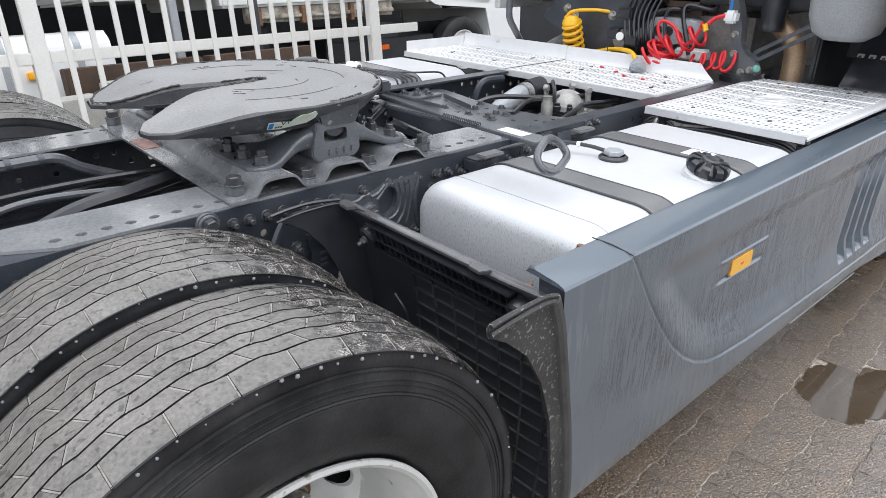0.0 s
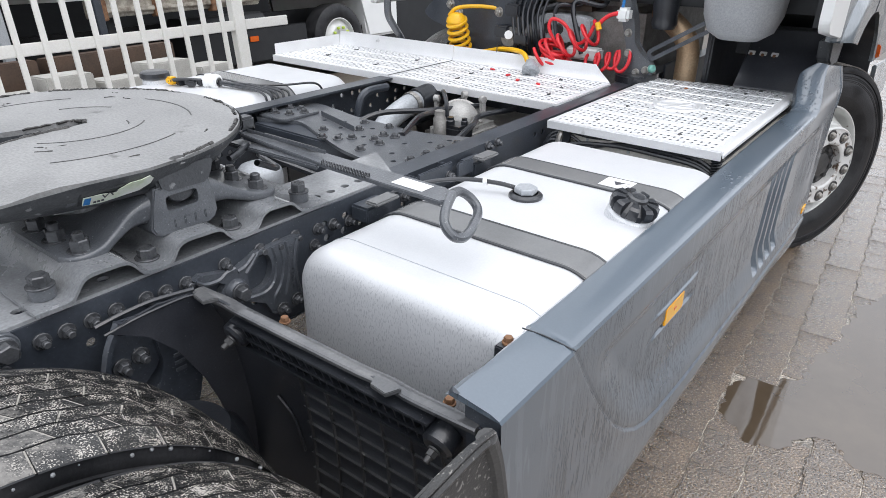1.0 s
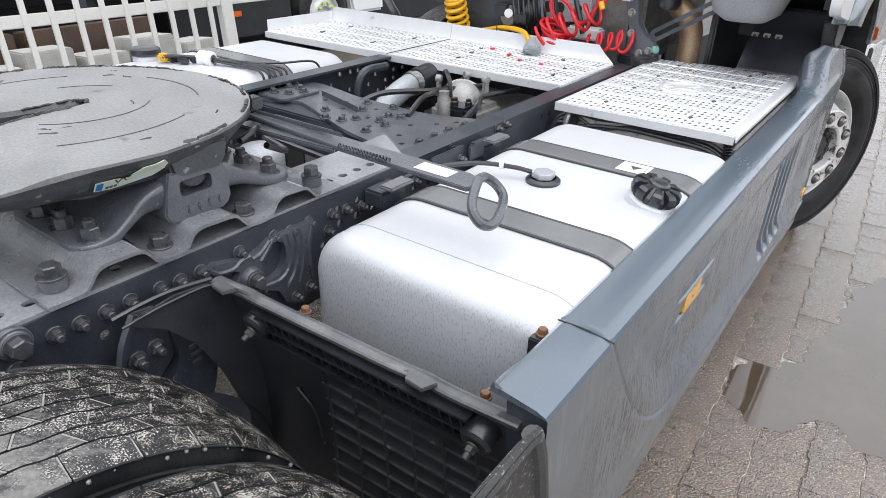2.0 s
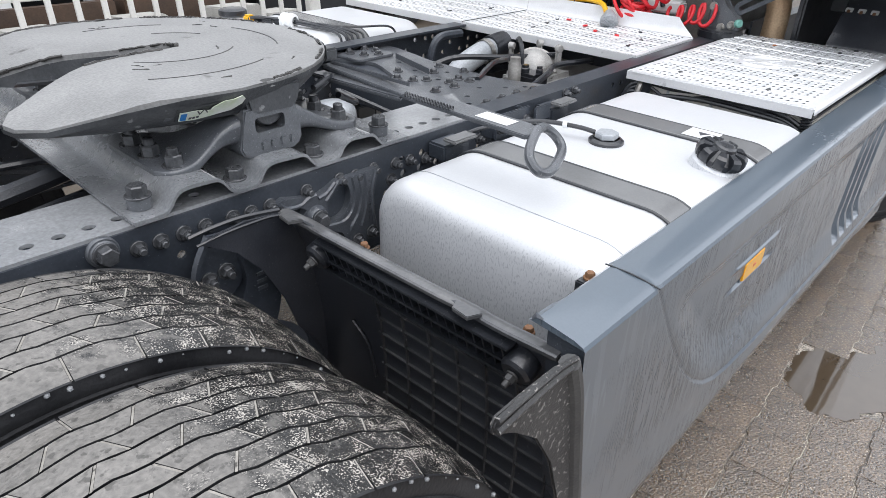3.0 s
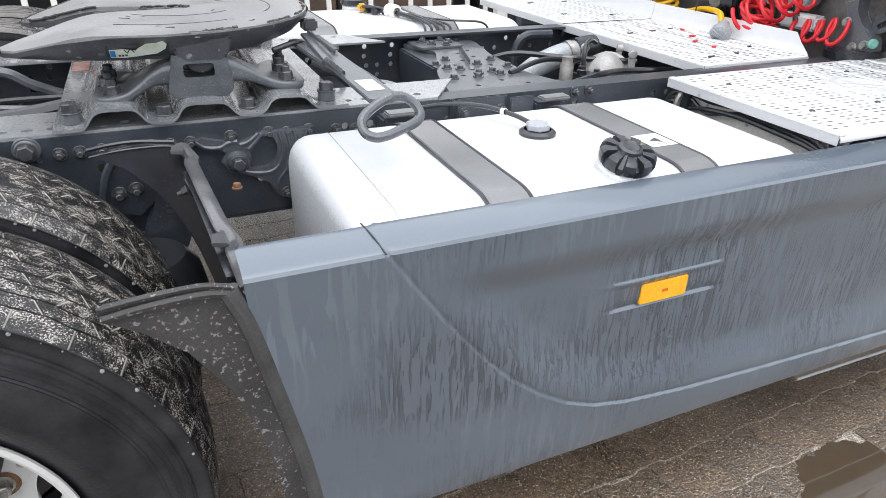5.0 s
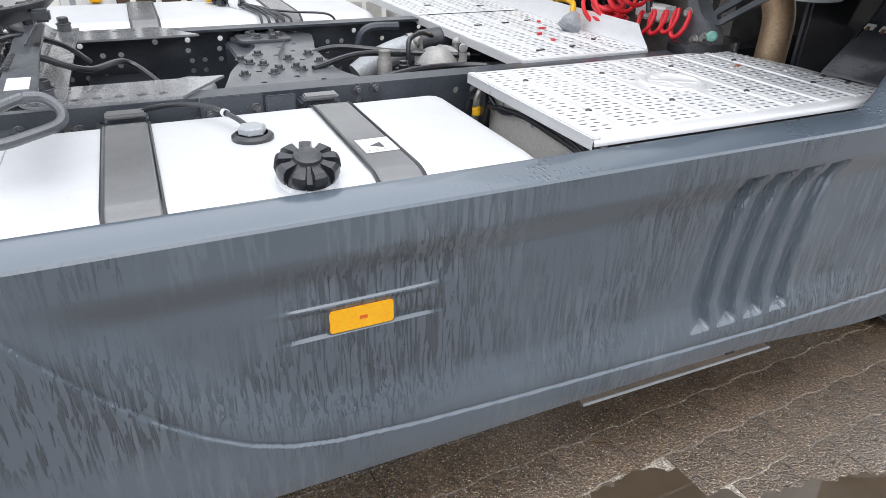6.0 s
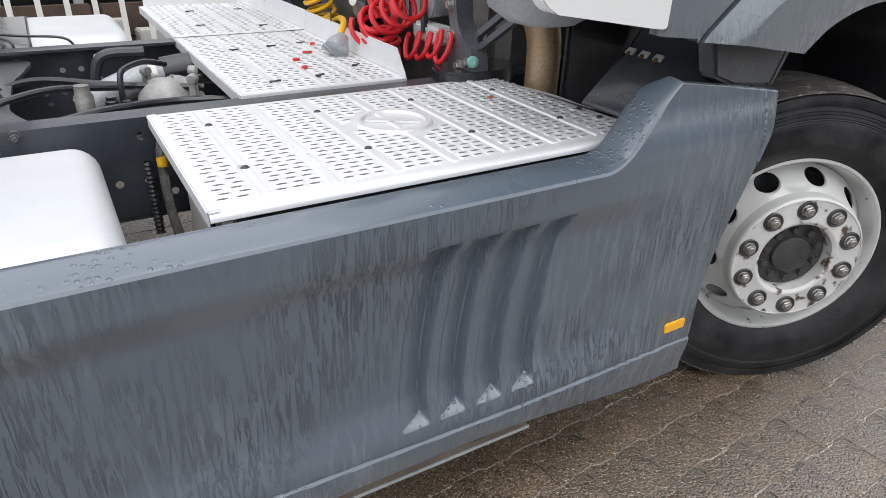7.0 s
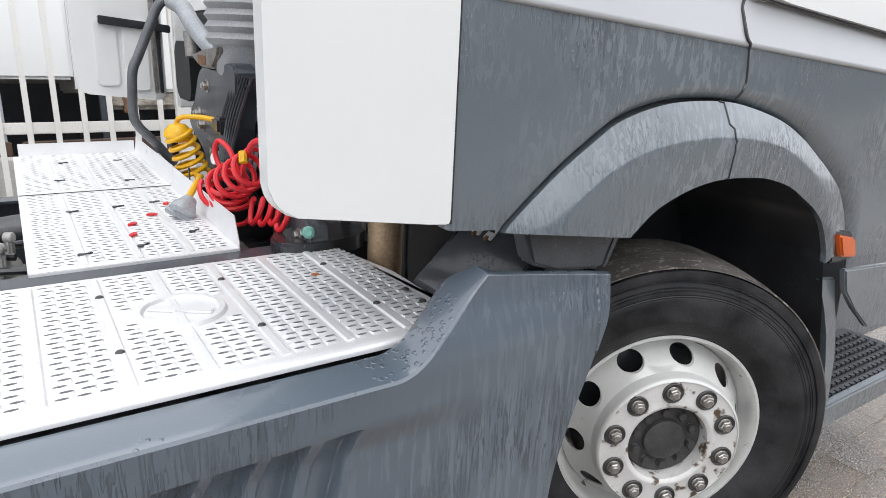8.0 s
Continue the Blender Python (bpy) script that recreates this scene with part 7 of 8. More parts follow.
fb = part("entry_step", prism([(4.46, 0.90), (6.3, 0.86), (6.3, 0.30), (4.53, 0.30), (4.53, 0.56), (4.50, 0.72)], lambda u, v, w: (u, w, v), CY0 + 0.33, CY0 + 0.36, 0.004), M_SKIRT, truck, "grey entry step housing ahead of the front wheel")
part("step_edge", prism([(4.300, 0.905), (4.335, 0.84), (4.374, 0.78), (4.428, 0.680), (4.472, 0.560), (4.506, 0.436), (4.50, 0.286), (4.56, 0.286), (4.556, 0.40), (4.525, 0.573), (4.473, 0.719), (4.43, 0.80), (4.40, 0.89)], lambda u, v, w: (u, w, v), CY0 + 0.0, CY0 + 0.02, 0.006), M_CABGREY, fb)
part("panel", prism([(4.372, 0.932), (5.3, 0.86), (5.3, 0.63), (4.80, 0.663), (4.625, 0.683), (4.508, 0.772), (4.410, 0.850)], lambda u, v, w: (u, w, v), CY0 - 0.035, CY0 - 0.012, 0.006), M_CABGREY, fb)
part("sill", prism([(4.48, 0.392), (5.4, 0.405), (5.4, 0.315), (4.46, 0.302)], lambda u, v, w: (u, w, v), CY0 - 0.018, CY0 + 0.02, 0.008), M_CABGREY, fb)
bm = bmesh.new()
for i in range(22):
    for j in range(8):
        add_box(bm, 4.52 + 0.036 * i, 4.545 + 0.036 * i, CY0 + 0.02 + 0.036 * j, CY0 + 0.032 + 0.036 * j, 0.388, 0.397)
add_box(bm, 4.50, 5.34, CY0 + 0.01, CY0 + 0.33, 0.365, 0.386)
part("step_tread", bm, M_BLACK, fb, "black studded step tread")

# ---- behind the cab ----
ex = part("exhaust_pipe", tube([(3.095, -0.555, 0.76), (3.095, -0.555, 0.95), (3.095, -0.555, 1.05), (3.092, -0.550, 1.11), (3.088, -0.525, 1.165), (3.11, -0.45, 1.22), (3.2, -0.36, 1.25)], 0.052, 20), M_EXHAUST, truck, "heat-browned exhaust pipe")
part("engine", box(3.10, 4.2, -0.30, 0.50, 0.55, 1.30, bevel=0.06, segs=3), M_GEAR, truck, "dirty grey engine block under the cab")
part("engine_cover", box(3.02, 3.16, -0.09, 0.17, 1.24, 1.44, bevel=0.04, segs=3), M_BROWN, truck)
sw = part("engine_mount", prism(bezier_loop([(-0.075, 1.21), (-0.078, 1.12), (-0.04, 1.095), (0.01, 1.10), (0.06, 1.085), (0.12, 1.10), (0.19, 1.095), (0.205, 1.15), (0.198, 1.215), (0.06, 1.225)], 4), lambda u, v, w: (w, u, v), 2.98, 3.06, 0.01), M_DUCT, truck, "grey plate with round holes behind the cab")
for y, z, r in ((0.150, 1.155, 0.022), (0.085, 1.155, 0.022), (-0.02, 1.16, 0.014)):
    part("dark_socket", lathe([(r * 1.25, 0), (r * 1.2, 0.004), (r, 0.004), (r * 0.9, 0.001), (0, 0.001)], 20, turned((-1, 0, 0), (2.98, y, z))), M_GREASE, sw)
comp = part("compressor", lathe([(0, 0.14), (0.045, 0.14), (0.055, 0.12), (0.055, 0.06), (0.075, 0.05), (0.08, 0.0), (0.06, -0.02), (0, -0.02)], 24, turned((-1, 0.1, 0), (3.0, 0.30, 1.10))), M_GEAR, truck, "round cast compressor housing")
for k in range(5):
    part("line", tube([(2.95, 0.45 - 0.13 * k, 1.05), (3.0, 0.42 - 0.10 * k, 1.16 + 0.03 * k), (3.06, 0.36 - 0.12 * k, 1.28), (3.1, 0.30 - 0.1 * k, 1.42)], 0.011 + 0.002 * (k % 3), 7), M_BLACK, truck)
# cab suspension arm with a slotted link
sus = part("cab_suspension", prism(bezier_loop([(-0.26, 1.36), (-0.30, 1.36), (-0.345, 1.24), (-0.37, 1.12), (-0.44, 1.06), (-0.46, 0.99), (-0.36, 0.975), (-0.32, 1.0), (-0.325, 1.10), (-0.29, 1.22)], 5), lambda u, v, w: (2.93 - w, u, v), -0.03, 0.03, 0.008), M_CAST, truck, "cast cab suspension arm with a slotted link")
for y, z in ((-0.385, 1.005), (-0.43, 1.02), (-0.335, 1.09), (-0.325, 1.18)):
    part("bolt", bolt_mesh(0.024, 0.019, 0.014), M_NUT, sus).matrix_basis = turned((-1, 0, 0), (2.90, y, z))
link_line = rounded(-0.165, 0.165, -0.028, 0.028, 0.027, 6)
slot_line = rounded(-0.145, 0.145, -0.010, 0.010, 0.0095, 6)
bm = bmesh.new()
lm = pose(2.93, -0.560, 1.164, -32, 0, 0) @ pose(0, 0, 0, 90, 0, 90)
o0, i0 = [[bm.verts.new(lm @ Vector((u, v, w))) for u, v in ln for w in (0.0,)] for ln in (link_line, slot_line)]
o1, i1 = [[bm.verts.new(lm @ Vector((u, v, 0.02))) for u, v in ln] for ln in (link_line, slot_line)]
nn = len(o0)
for k in range(nn):
    q = (k + 1) % nn
    for f in ((o0[k], o0[q], i0[q], i0[k]), (o1[k], o1[q], i1[q], i1[k]), (o0[k], o0[q], o1[q], o1[k]), (i0[k], i0[q], i1[q], i1[k])):
        bm.faces.new(f)
part("slotted_link", bm, M_IRON, sus, "slotted steel link")
part("air_spring", lathe([(0.05, 0), (0.06, 0.02), (0.055, 0.06), (0.06, 0.10), (0.055, 0.14), (0.06, 0.18), (0.05, 0.42)], 24, pose(3.0, -0.45, 1.2)), M_BLACK, sus)
base = part("suspension_foot", prism(bezier_loop([(2.82, -0.42), (2.92, -0.47), (3.06, -0.44), (3.12, -0.36), (3.04, -0.28), (2.86, -0.30)], 5), lambda u, v, w: (u, v, w), 0.955, 1.0, 0.012), M_BLACK, sus)
part("green_cap", lathe([(0.018, 0), (0.018, 0.014), (0.012, 0.02), (0, 0.02)], 14, turned((-0.6, -0.8, 0.2), (2.905, -0.455, 1.03))), surface("green_cap", (0.2, 0.45, 0.38), (0.16, 0.38, 0.32), 0.4), sus)
part("frame_bracket", fill_plate([(3.2, 0.70), (3.6, 0.70), (3.6, 1.0), (3.2, 1.0)], [(3.25 + 0.06 * (k % 5), 0.76 + 0.07 * (k // 5), 0.008, 0.008) for k in range(15)], lambda u, v, w: (u, -0.41 - w, v), 0.01), M_FRAME, truck)
# far suspension tower, bellows and the bent grey pipe
tower = [(1.02, 1.185), (0.815, 1.317), (0.72, 1.42), (0.42, 1.424), (0.20, 1.46), (0.12, 1.42), (0.17, 1.30), (0.22, 1.14), (0.26, 0.97), (0.62, 0.97), (0.70, 1.06), (0.80, 1.11)]
tw = part("suspension_tower", prism(bezier_loop(tower, 4), lambda u, v, w: (2.94 - w, u * 0.82 + 0.08, v), -0.04, 0.04, 0.012), M_FRAME, truck, "dark grey suspension tower behind the cab")
for y, z in ((0.72, 1.24), (0.66, 1.20), (0.40, 1.22), (0.56, 1.36)):
    part("bolt", bolt_mesh(0.034, 0.026, 0.018, 0.006), M_NUT, tw).matrix_basis = turned((-1, 0, 0), (2.90, y, z))
part("tower_head", prism([(0.60, 1.43), (0.40, 1.43), (0.32, 1.48), (0.30, 1.52), (0.46, 1.50), (0.56, 1.49), (0.74, 1.47)], lambda u, v, w: (w, u, v), 2.88, 3.0, 0.01), M_GEAR, tw, "worn grey tower head")
part("head_label", box(2.8785, 2.8795, 0.48, 0.60, 1.44, 1.475), M_RUST, tw)
part("tower_roller", lathe([(0.0, -0.05), (0.028, -0.05), (0.028, 0.05), (0, 0.05)], 18, turned((0, 0.2, 1), (2.90, 0.78, 1.51))), M_GEAR, tw)
part("support_arm", tube([(2.88, 0.98, 1.68), (2.90, 0.88, 1.65), (2.91, 0.76, 1.58), (2.93, 0.60, 1.51), (2.95, 0.50, 1.48)], 0.036, 12), M_DUCT, tw, "thick pale grey arm")
part("dark_box", prism(rounded(0.84, 1.12, 1.27, 1.52, 0.05, 5), lambda u, v, w: (2.96 - w, u, v), 0.0, 0.06, 0.015), M_FAR, tw, "dark rounded plastic box")
for k in range(7):
    part("air_line", tube([(2.90 + 0.01 * k, 0.30 - 0.03 * k, 0.97), (2.86, 0.27 - 0.028 * k, 1.08 + 0.01 * k), (2.88, 0.30 - 0.03 * k, 1.25), (2.92, 0.24 - 0.03 * k, 1.42)], 0.007, 6), M_BLACK, tw)
for y, z in ((0.30, 1.24), (0.36, 1.13), (0.24, 1.10), (0.34, 1.03)):
    part("valve", box(2.85, 2.90, y - 0.05, y + 0.04, z - 0.03, z + 0.03, bevel=0.010), M_BLACK, tw)
part("white_tag", lathe([(0.0, 0.004), (0.022, 0.004), (0.022, 0.0)], 16, turned((-1, -0.3, 0.1), (2.845, 0.30, 1.12))), M_WHITE, tw)
bl = part("intake_bellows", lathe([(0.15 + (0.014 if k % 2 else 0), 1.52 + 0.020 * k) for k in range(26)], 32, pose(3.02, 0.36, 0)), M_LIGHTGREY, truck, "grey ribbed intake bellows")
part("bellows_neck", lathe([(0.0, 1.40), (0.12, 1.41), (0.13, 1.43), (0.13, 1.50), (0.15, 1.53)], 28, pose(3.02, 0.36, 0)), M_LIGHTGREY, bl)
part("grab_pipe", tube([(2.84, 1.0, 0.98), (2.79, 1.0, 1.052), (2.738, 1.0, 1.114), (2.702, 1.0, 1.160), (2.688, 1.0, 1.205), (2.692, 1.0, 1.30), (2.702, 1.0, 1.392), (2.730, 1.0, 1.455), (2.781, 1.0, 1.567), (2.822, 1.0, 1.655), (2.86, 1.0, 1.683), (2.92, 0.98, 1.68)], 0.020, 12), M_CAST, truck, "bent grey steel pipe behind the cab")
part("white_box", box(2.95, 3.02, -0.16, 0.02, 1.02, 1.08, bevel=0.01), M_WHITE, truck)


# ---- coiled air lines ----
def coil_line(start, end, turns, r0, r1, per=16):
    a, b = Vector(start), Vector(end)
    d = (b - a).normalized()
    s = d.cross(Vector((0.2, 0.5, 0.1))).normalized()
    u = d.cross(s)
    n = int(turns * per)
    return [a + (b - a) * (k / n) + (r0 + (r1 - r0) * k / n) * (math.cos(2 * math.pi * k / per) * s + math.sin(2 * math.pi * k / per) * u) for k in range(n + 1)]


yh = part("yellow_air_line", add_tube(bmesh.new(), coil_line((2.785, 0.595, 1.175), (2.842, 0.60, 1.0), 5, 0.050, 0.056), 0.0095, 8), M_YELLOW, truck, "yellow coiled trailer air line")
part("line_end", tube([(2.92, 0.40, 1.235), (2.86, 0.50, 1.245), (2.80, 0.60, 1.235), (2.785, 0.645, 1.195)], 0.010, 8), M_YELLOW, yh)
part("line_bunch", lathe([(0, 0.05), (0.03, 0.045), (0.052, 0.02), (0.055, 0.0), (0.04, -0.02), (0, -0.03)], 18, pose(2.785, 0.595, 1.165)), M_YELLOW, yh)
part("line_end", tube([(2.84, 0.60, 1.01), (2.82, 0.46, 1.02), (2.79, 0.30, 1.055), (2.74, 0.15, 1.06), (2.69, 0.08, 1.02)], 0.012, 8), M_YELLOW, yh)
coup = part("air_coupling", lathe([(0.0, 0.05), (0.022, 0.05), (0.030, 0.03), (0.042, 0.01), (0.044, -0.01), (0.03, -0.02), (0, -0.02)], 18, turned((0.5, 0.35, 0.5), (2.672, 0.055, 0.998))), M_DUCT, truck, "grey trailer air coupling lying on the catwalk")
part("coupling_wing", box(-0.05, 0.05, -0.01, 0.01, -0.02, 0.0, bevel=0.004, m=turned((0.5, 0.35, 0.5), (2.667, 0.05, 0.99), 40)), M_DUCT, coup)
def loose_coil(line, radius, turns, seed, upright=0.0):
    """A slack coil along a line: uneven loops, lying flat or standing upright."""
    rr = random.Random(seed)
    path = smooth_line(line, 12)
    out, n = [], turns * 18
    for k in range(n + 1):
        f = k / n * (len(path) - 1)
        i = min(int(f), len(path) - 2)
        c = path[i] + (path[i + 1] - path[i]) * (f - i)
        if k % 18 == 0:
            wob, lean = rr.uniform(0.85, 1.12), rr.uniform(-0.25, 0.25)
        a = 2 * math.pi * k / 18
        out.append(c + radius * wob * Vector((0.8 * math.cos(a) * (1 - 0.6 * upright), math.sin(a) * (1 - 0.5 * upright), (0.3 + lean) * math.sin(a) * (1 - upright) + upright * math.cos(a))))
    return out


rh = part("red_air_line", add_tube(bmesh.new(), coil_line((2.795, 0.075, 1.045), (2.845, -0.205, 1.185), 5, 0.066, 0.050, 20), 0.0085, 8), M_RED, truck, "red coiled trailer air line hanging in loose loops")
part("line_loop", add_tube(bmesh.new(), loose_coil([(2.80, 0.02, 1.10), (2.81, 0.0, 1.05), (2.82, -0.02, 0.985)], 0.078, 4, 3, 0.15), 0.0085, 8), M_RED, rh)
part("line_loop", add_tube(bmesh.new(), loose_coil([(2.83, -0.16, 1.03), (2.85, -0.22, 1.04), (2.87, -0.28, 1.05), (2.88, -0.34, 1.05)], 0.042, 4, 4, 1.0), 0.0085, 8), M_RED, rh)
part("line_loop", tube([(2.80, -0.01, 1.10), (2.78, 0.03, 1.18), (2.79, 0.02, 1.225), (2.81, -0.04, 1.20), (2.82, -0.10, 1.12), (2.81, -0.16, 1.15), (2.81, -0.19, 1.21)], 0.0085, 8), M_RED, rh)
part("line_end", tube([(2.81, -0.20, 1.205), (2.82, -0.25, 1.255), (2.84, -0.31, 1.275)], 0.010, 8), M_RED, rh)
part("line_tag", tube([(2.80, -0.21, 1.225), (2.795, -0.225, 1.195)], 0.013, 8), M_YELLOW, rh)
part("blue_line", tube([(2.85, -0.30, 1.28), (2.84, -0.31, 1.33), (2.86, -0.29, 1.45)], 0.007, 7), M_BLUE, rh)
part("line_socket", box(2.82, 2.88, -0.345, -0.285, 1.235, 1.295, bevel=0.012), M_WHITE, rh)


# ---- fence ----
FALL = 0.085          # beyond the truck the yard falls away gently


def yard(x, y, rz=0):
    """A place on the falling part of the yard, square to its slope."""
    return pose(x, y, -FALL * (y - 1.3), -math.degrees(math.atan(FALL)), 0, rz)


FY = 3.30
POST = 2.815
fence_x0 = 0.583 - 2 * POST


def fence_panel():
    f = thing("fence", "white painted steel picket fence panel with wide posts", "fence", group="yard fence")
    part("post", box(-0.055, 0.055, -0.04, 0.04, 0.0, 2.2, bevel=0.006), M_FENCE, f)
    for z in (1.035, 2.05):
        part("rail", box(0.055, POST - 0.055, -0.03, 0.005, z - 0.041, z + 0.041, bevel=0.005), M_FENCE, f)
    proto = None
    for k in range(15):
        x = POST * (k + 1) / 16
        if proto is None:
            proto = part("picket", box(-0.019, 0.019, -0.055, -0.031, 0.12, 2.15, bevel=0.003), M_FENCE, f)
            proto.matrix_basis = pose(x, 0, 0)
        else:
            again(proto, pose(x, 0, 0))
    return f


panel = fence_panel()
panel.matrix_basis = yard(fence_x0, FY)
for k in (1, 2):
    copy_thing(panel, yard(fence_x0 + POST * k, FY))
end_post = thing("fence_post", "white fence end post with a stub of rail", "fence", group="yard fence")
part("post", box(-0.055, 0.055, -0.04, 0.04, 0.0, 2.2, bevel=0.006), M_FENCE, end_post)
part("rail", box(0.055, 0.52, -0.03, 0.005, 0.994, 1.076, bevel=0.005), M_FENCE, end_post)
end_post.matrix_basis = yard(fence_x0 + POST * 3, FY)


# ---- trucks beyond the fence ----
def parked_truck(x, y, label, white=True):
    """A parked tractor unit seen from the side: cab, chassis, tank and wheels."""
    t = thing("parked_truck", label, "truck", group="trucks beyond the fence")
    # chassis, skirts and tank are near-black: their shade is put into the colour
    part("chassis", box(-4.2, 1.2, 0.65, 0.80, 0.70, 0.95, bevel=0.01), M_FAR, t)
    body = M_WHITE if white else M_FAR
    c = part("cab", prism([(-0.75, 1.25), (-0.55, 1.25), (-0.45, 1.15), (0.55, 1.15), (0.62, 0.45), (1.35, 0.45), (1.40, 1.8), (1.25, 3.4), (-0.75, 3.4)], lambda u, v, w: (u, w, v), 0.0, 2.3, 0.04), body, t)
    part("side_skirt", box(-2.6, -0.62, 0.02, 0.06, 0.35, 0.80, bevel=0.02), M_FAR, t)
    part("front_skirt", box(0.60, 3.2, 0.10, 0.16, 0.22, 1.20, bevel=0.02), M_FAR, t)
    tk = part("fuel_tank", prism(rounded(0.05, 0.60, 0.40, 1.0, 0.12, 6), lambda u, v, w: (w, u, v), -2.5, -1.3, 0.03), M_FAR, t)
    part("marker", box(-1.65, -1.51, 0.0, 0.02, 0.63, 0.70, bevel=0.004), M_ORANGE, t)
    for wx in (0.0,):
        m = turned((0, -1, 0), (wx, 0.0, 0.5))
        bm = lathe([(0.30, -0.03), (0.306, 0.0), (0.295, 0.004), (0.275, -0.06), (0.22, -0.02), (0.19, 0.02), (0.12, 0.02), (0.11, -0.03), (0, -0.03)], 48, m)
        w = part("wheel", bm, M_RIM, t)
        part("tyre", lathe([(0.295, -0.02), (0.33, 0.01), (0.40, 0.02), (0.46, 0.01), (0.50, -0.02), (0.51, -0.06), (0.51, -0.26), (0.40, -0.30)], 64, m), M_RUBBER, w)
        for k in range(10):
            a = 2 * math.pi * k / 10
            cap = part("nut_cap", lathe([(0.022, 0), (0.02, 0.03), (0.01, 0.036), (0, 0.036)], 10, m @ pose(0.165 * math.cos(a), 0.165 * math.sin(a), 0.02)), surface("green_nut_cap", (0.55, 0.72, 0.12), (0.5, 0.66, 0.1), 0.4) if k == 0 else bpy.data.materials["green_nut_cap"], w)
    t.matrix_basis = yard(x, y)
    return t


parked_truck(7.12, 6.00, "white tractor unit parked beyond the fence")
M_CREAM = surface("dirty_cream", (0.5, 0.47, 0.40), (0.16, 0.13, 0.10), 0.5, 0, 9, 120, 0.2, 0.3)
trailer = thing("parked_trailer", "white box trailer with a dirty cream frame parked beyond the fence", "trailer")
part("trailer_body", box(2.2, 4.6, 0, 2.4, 1.30, 3.9, bevel=0.03), M_WHITE, trailer)
part("trailer_body", box(0.9, 2.197, 0, 2.4, 1.42, 3.9, bevel=0.03), M_WHITE, trailer)
fr = part("trailer_frame", box(2.5, 4.6, 0.06, 0.14, 1.12, 1.297, bevel=0.01), M_CREAM, trailer)
part("frame_rail", box(2.5, 4.6, 0.02, 0.08, 1.16, 1.21, bevel=0.01), M_CREAM, fr)
for x in (2.62, 3.2, 3.9):
    part("frame_bracket", box(x, x + 0.06, 0.01, 0.12, 1.09, 1.29, bevel=0.008), M_RUST, fr)
part("support_leg", box(2.72, 2.82, 0.2, 0.3, 0, 1.20, bevel=0.01), M_FAR, trailer)
trailer.matrix_basis = yard(0.62, 5.3)
far_tank = thing("storage_tank", "white rounded tank with dark straps beyond the fence", "tank")
part("tank_shell", prism(rounded(-0.35, 0.35, 0.40, 1.16, 0.18, 6), lambda u, v, w: (w, u, v), -0.62, 0.50, 0.05), M_WHITE, far_tank)
for x in (-0.44, 0.17):
    part("strap", prism(rounded(-0.355, 0.355, 0.395, 1.165, 0.185, 6), lambda u, v, w: (x + w, u, v), 0.0, 0.06), M_DUCT, far_tank)
part("stand", box(-0.35, 0.35, -0.2, 0.2, 0.0, 0.40, bevel=0.01), M_FAR, far_tank)
part("side_marker", box(-0.27, -0.17, -0.40, -0.352, 0.78, 0.85, bevel=0.012), M_AMBER, far_tank)
far_tank.matrix_basis = yard(1.02, 5.3)
M_CONCRETE = surface("pale_concrete", (0.55, 0.54, 0.51), (0.38, 0.37, 0.34), 0.7, 0, 7, 120, 0.3, 0.5)
rng = random.Random(8)
for k in range(7):
    cb = thing("concrete_block", "pale concrete block lying beyond the fence", "concrete block", group="concrete blocks")
    part("block_body", box(-0.19, 0.19, -0.2, 0.2, 0.0, 0.66 + 0.09 * (k % 2), bevel=0.012), M_CONCRETE, cb)
    cb.matrix_basis = yard(0.95 + 0.44 * k, 4.25 + rng.uniform(-0.05, 0.05), rng.uniform(-8, 8))
for k, (x, y) in enumerate(((1.6, 4.66), (2.92, 4.70))):
    st = thing("timber_stack", "brown timber bearers stacked beyond the fence", "timber", group="timber stacks")
    for j in range(3):
        part("bearer", box(-0.62, 0.62, -0.1, 0.1, 0.002 + 0.29 * j, 0.285 + 0.29 * j, bevel=0.01), M_BROWN, st)
    st.matrix_basis = yard(x, y, 3 * k)
for x in (2.15, 3.02, 4.52):
    po = thing("steel_post", "grey steel post beyond the fence", "post", group="steel posts")
    part("post_body", box(-0.04, 0.04, -0.04, 0.04, 0.0, 1.9, bevel=0.006), M_DUCT if x < 3 else M_FRAME, po)
    po.matrix_basis = yard(x, 4.95)
# added wall, backdrop and roof that keep sky light off and darken the distance
tagged(link("wall_south", box(-40, 60, -14.4, -14.0, 0, 3.2, bevel=0.05), M_FAR), "unseen dark wall added to hold back low sky light", "wall", kind="structure")
tagged(link("backdrop", box(-30, 40, 13.0, 13.4, -1.0, 5.0, bevel=0.05), M_FAR), "near-black wall standing in for the dark space beyond the fence", "building", kind="structure")
tagged(link("shed_roof", box(-30, 40, 5.75, 13.0, 4.4, 4.6, bevel=0.05), M_FAR), "unseen dark roof added to shade the space beyond the fence", "roof", kind="structure")

# ---- ground ----
M_STONE = surface("wet_paving", (0.052, 0.031, 0.0145), (0.140, 0.091, 0.050), 0.16, 0, 3.2, 130, 1.0, 0.42, rough2=0.5, spots=(0.33, 0.275, 0.205), spot_scale=150, spot_at=0.575, per_piece=0.14, mottle=0.5)
M_BED = surface("wet_grit", (0.050, 0.036, 0.024), (0.42, 0.37, 0.30), 0.35, 0, 6, 120, 1.0, 0.16, rough2=0.6, spots=(0.45, 0.41, 0.35), spot_scale=170, spot_at=0.58)
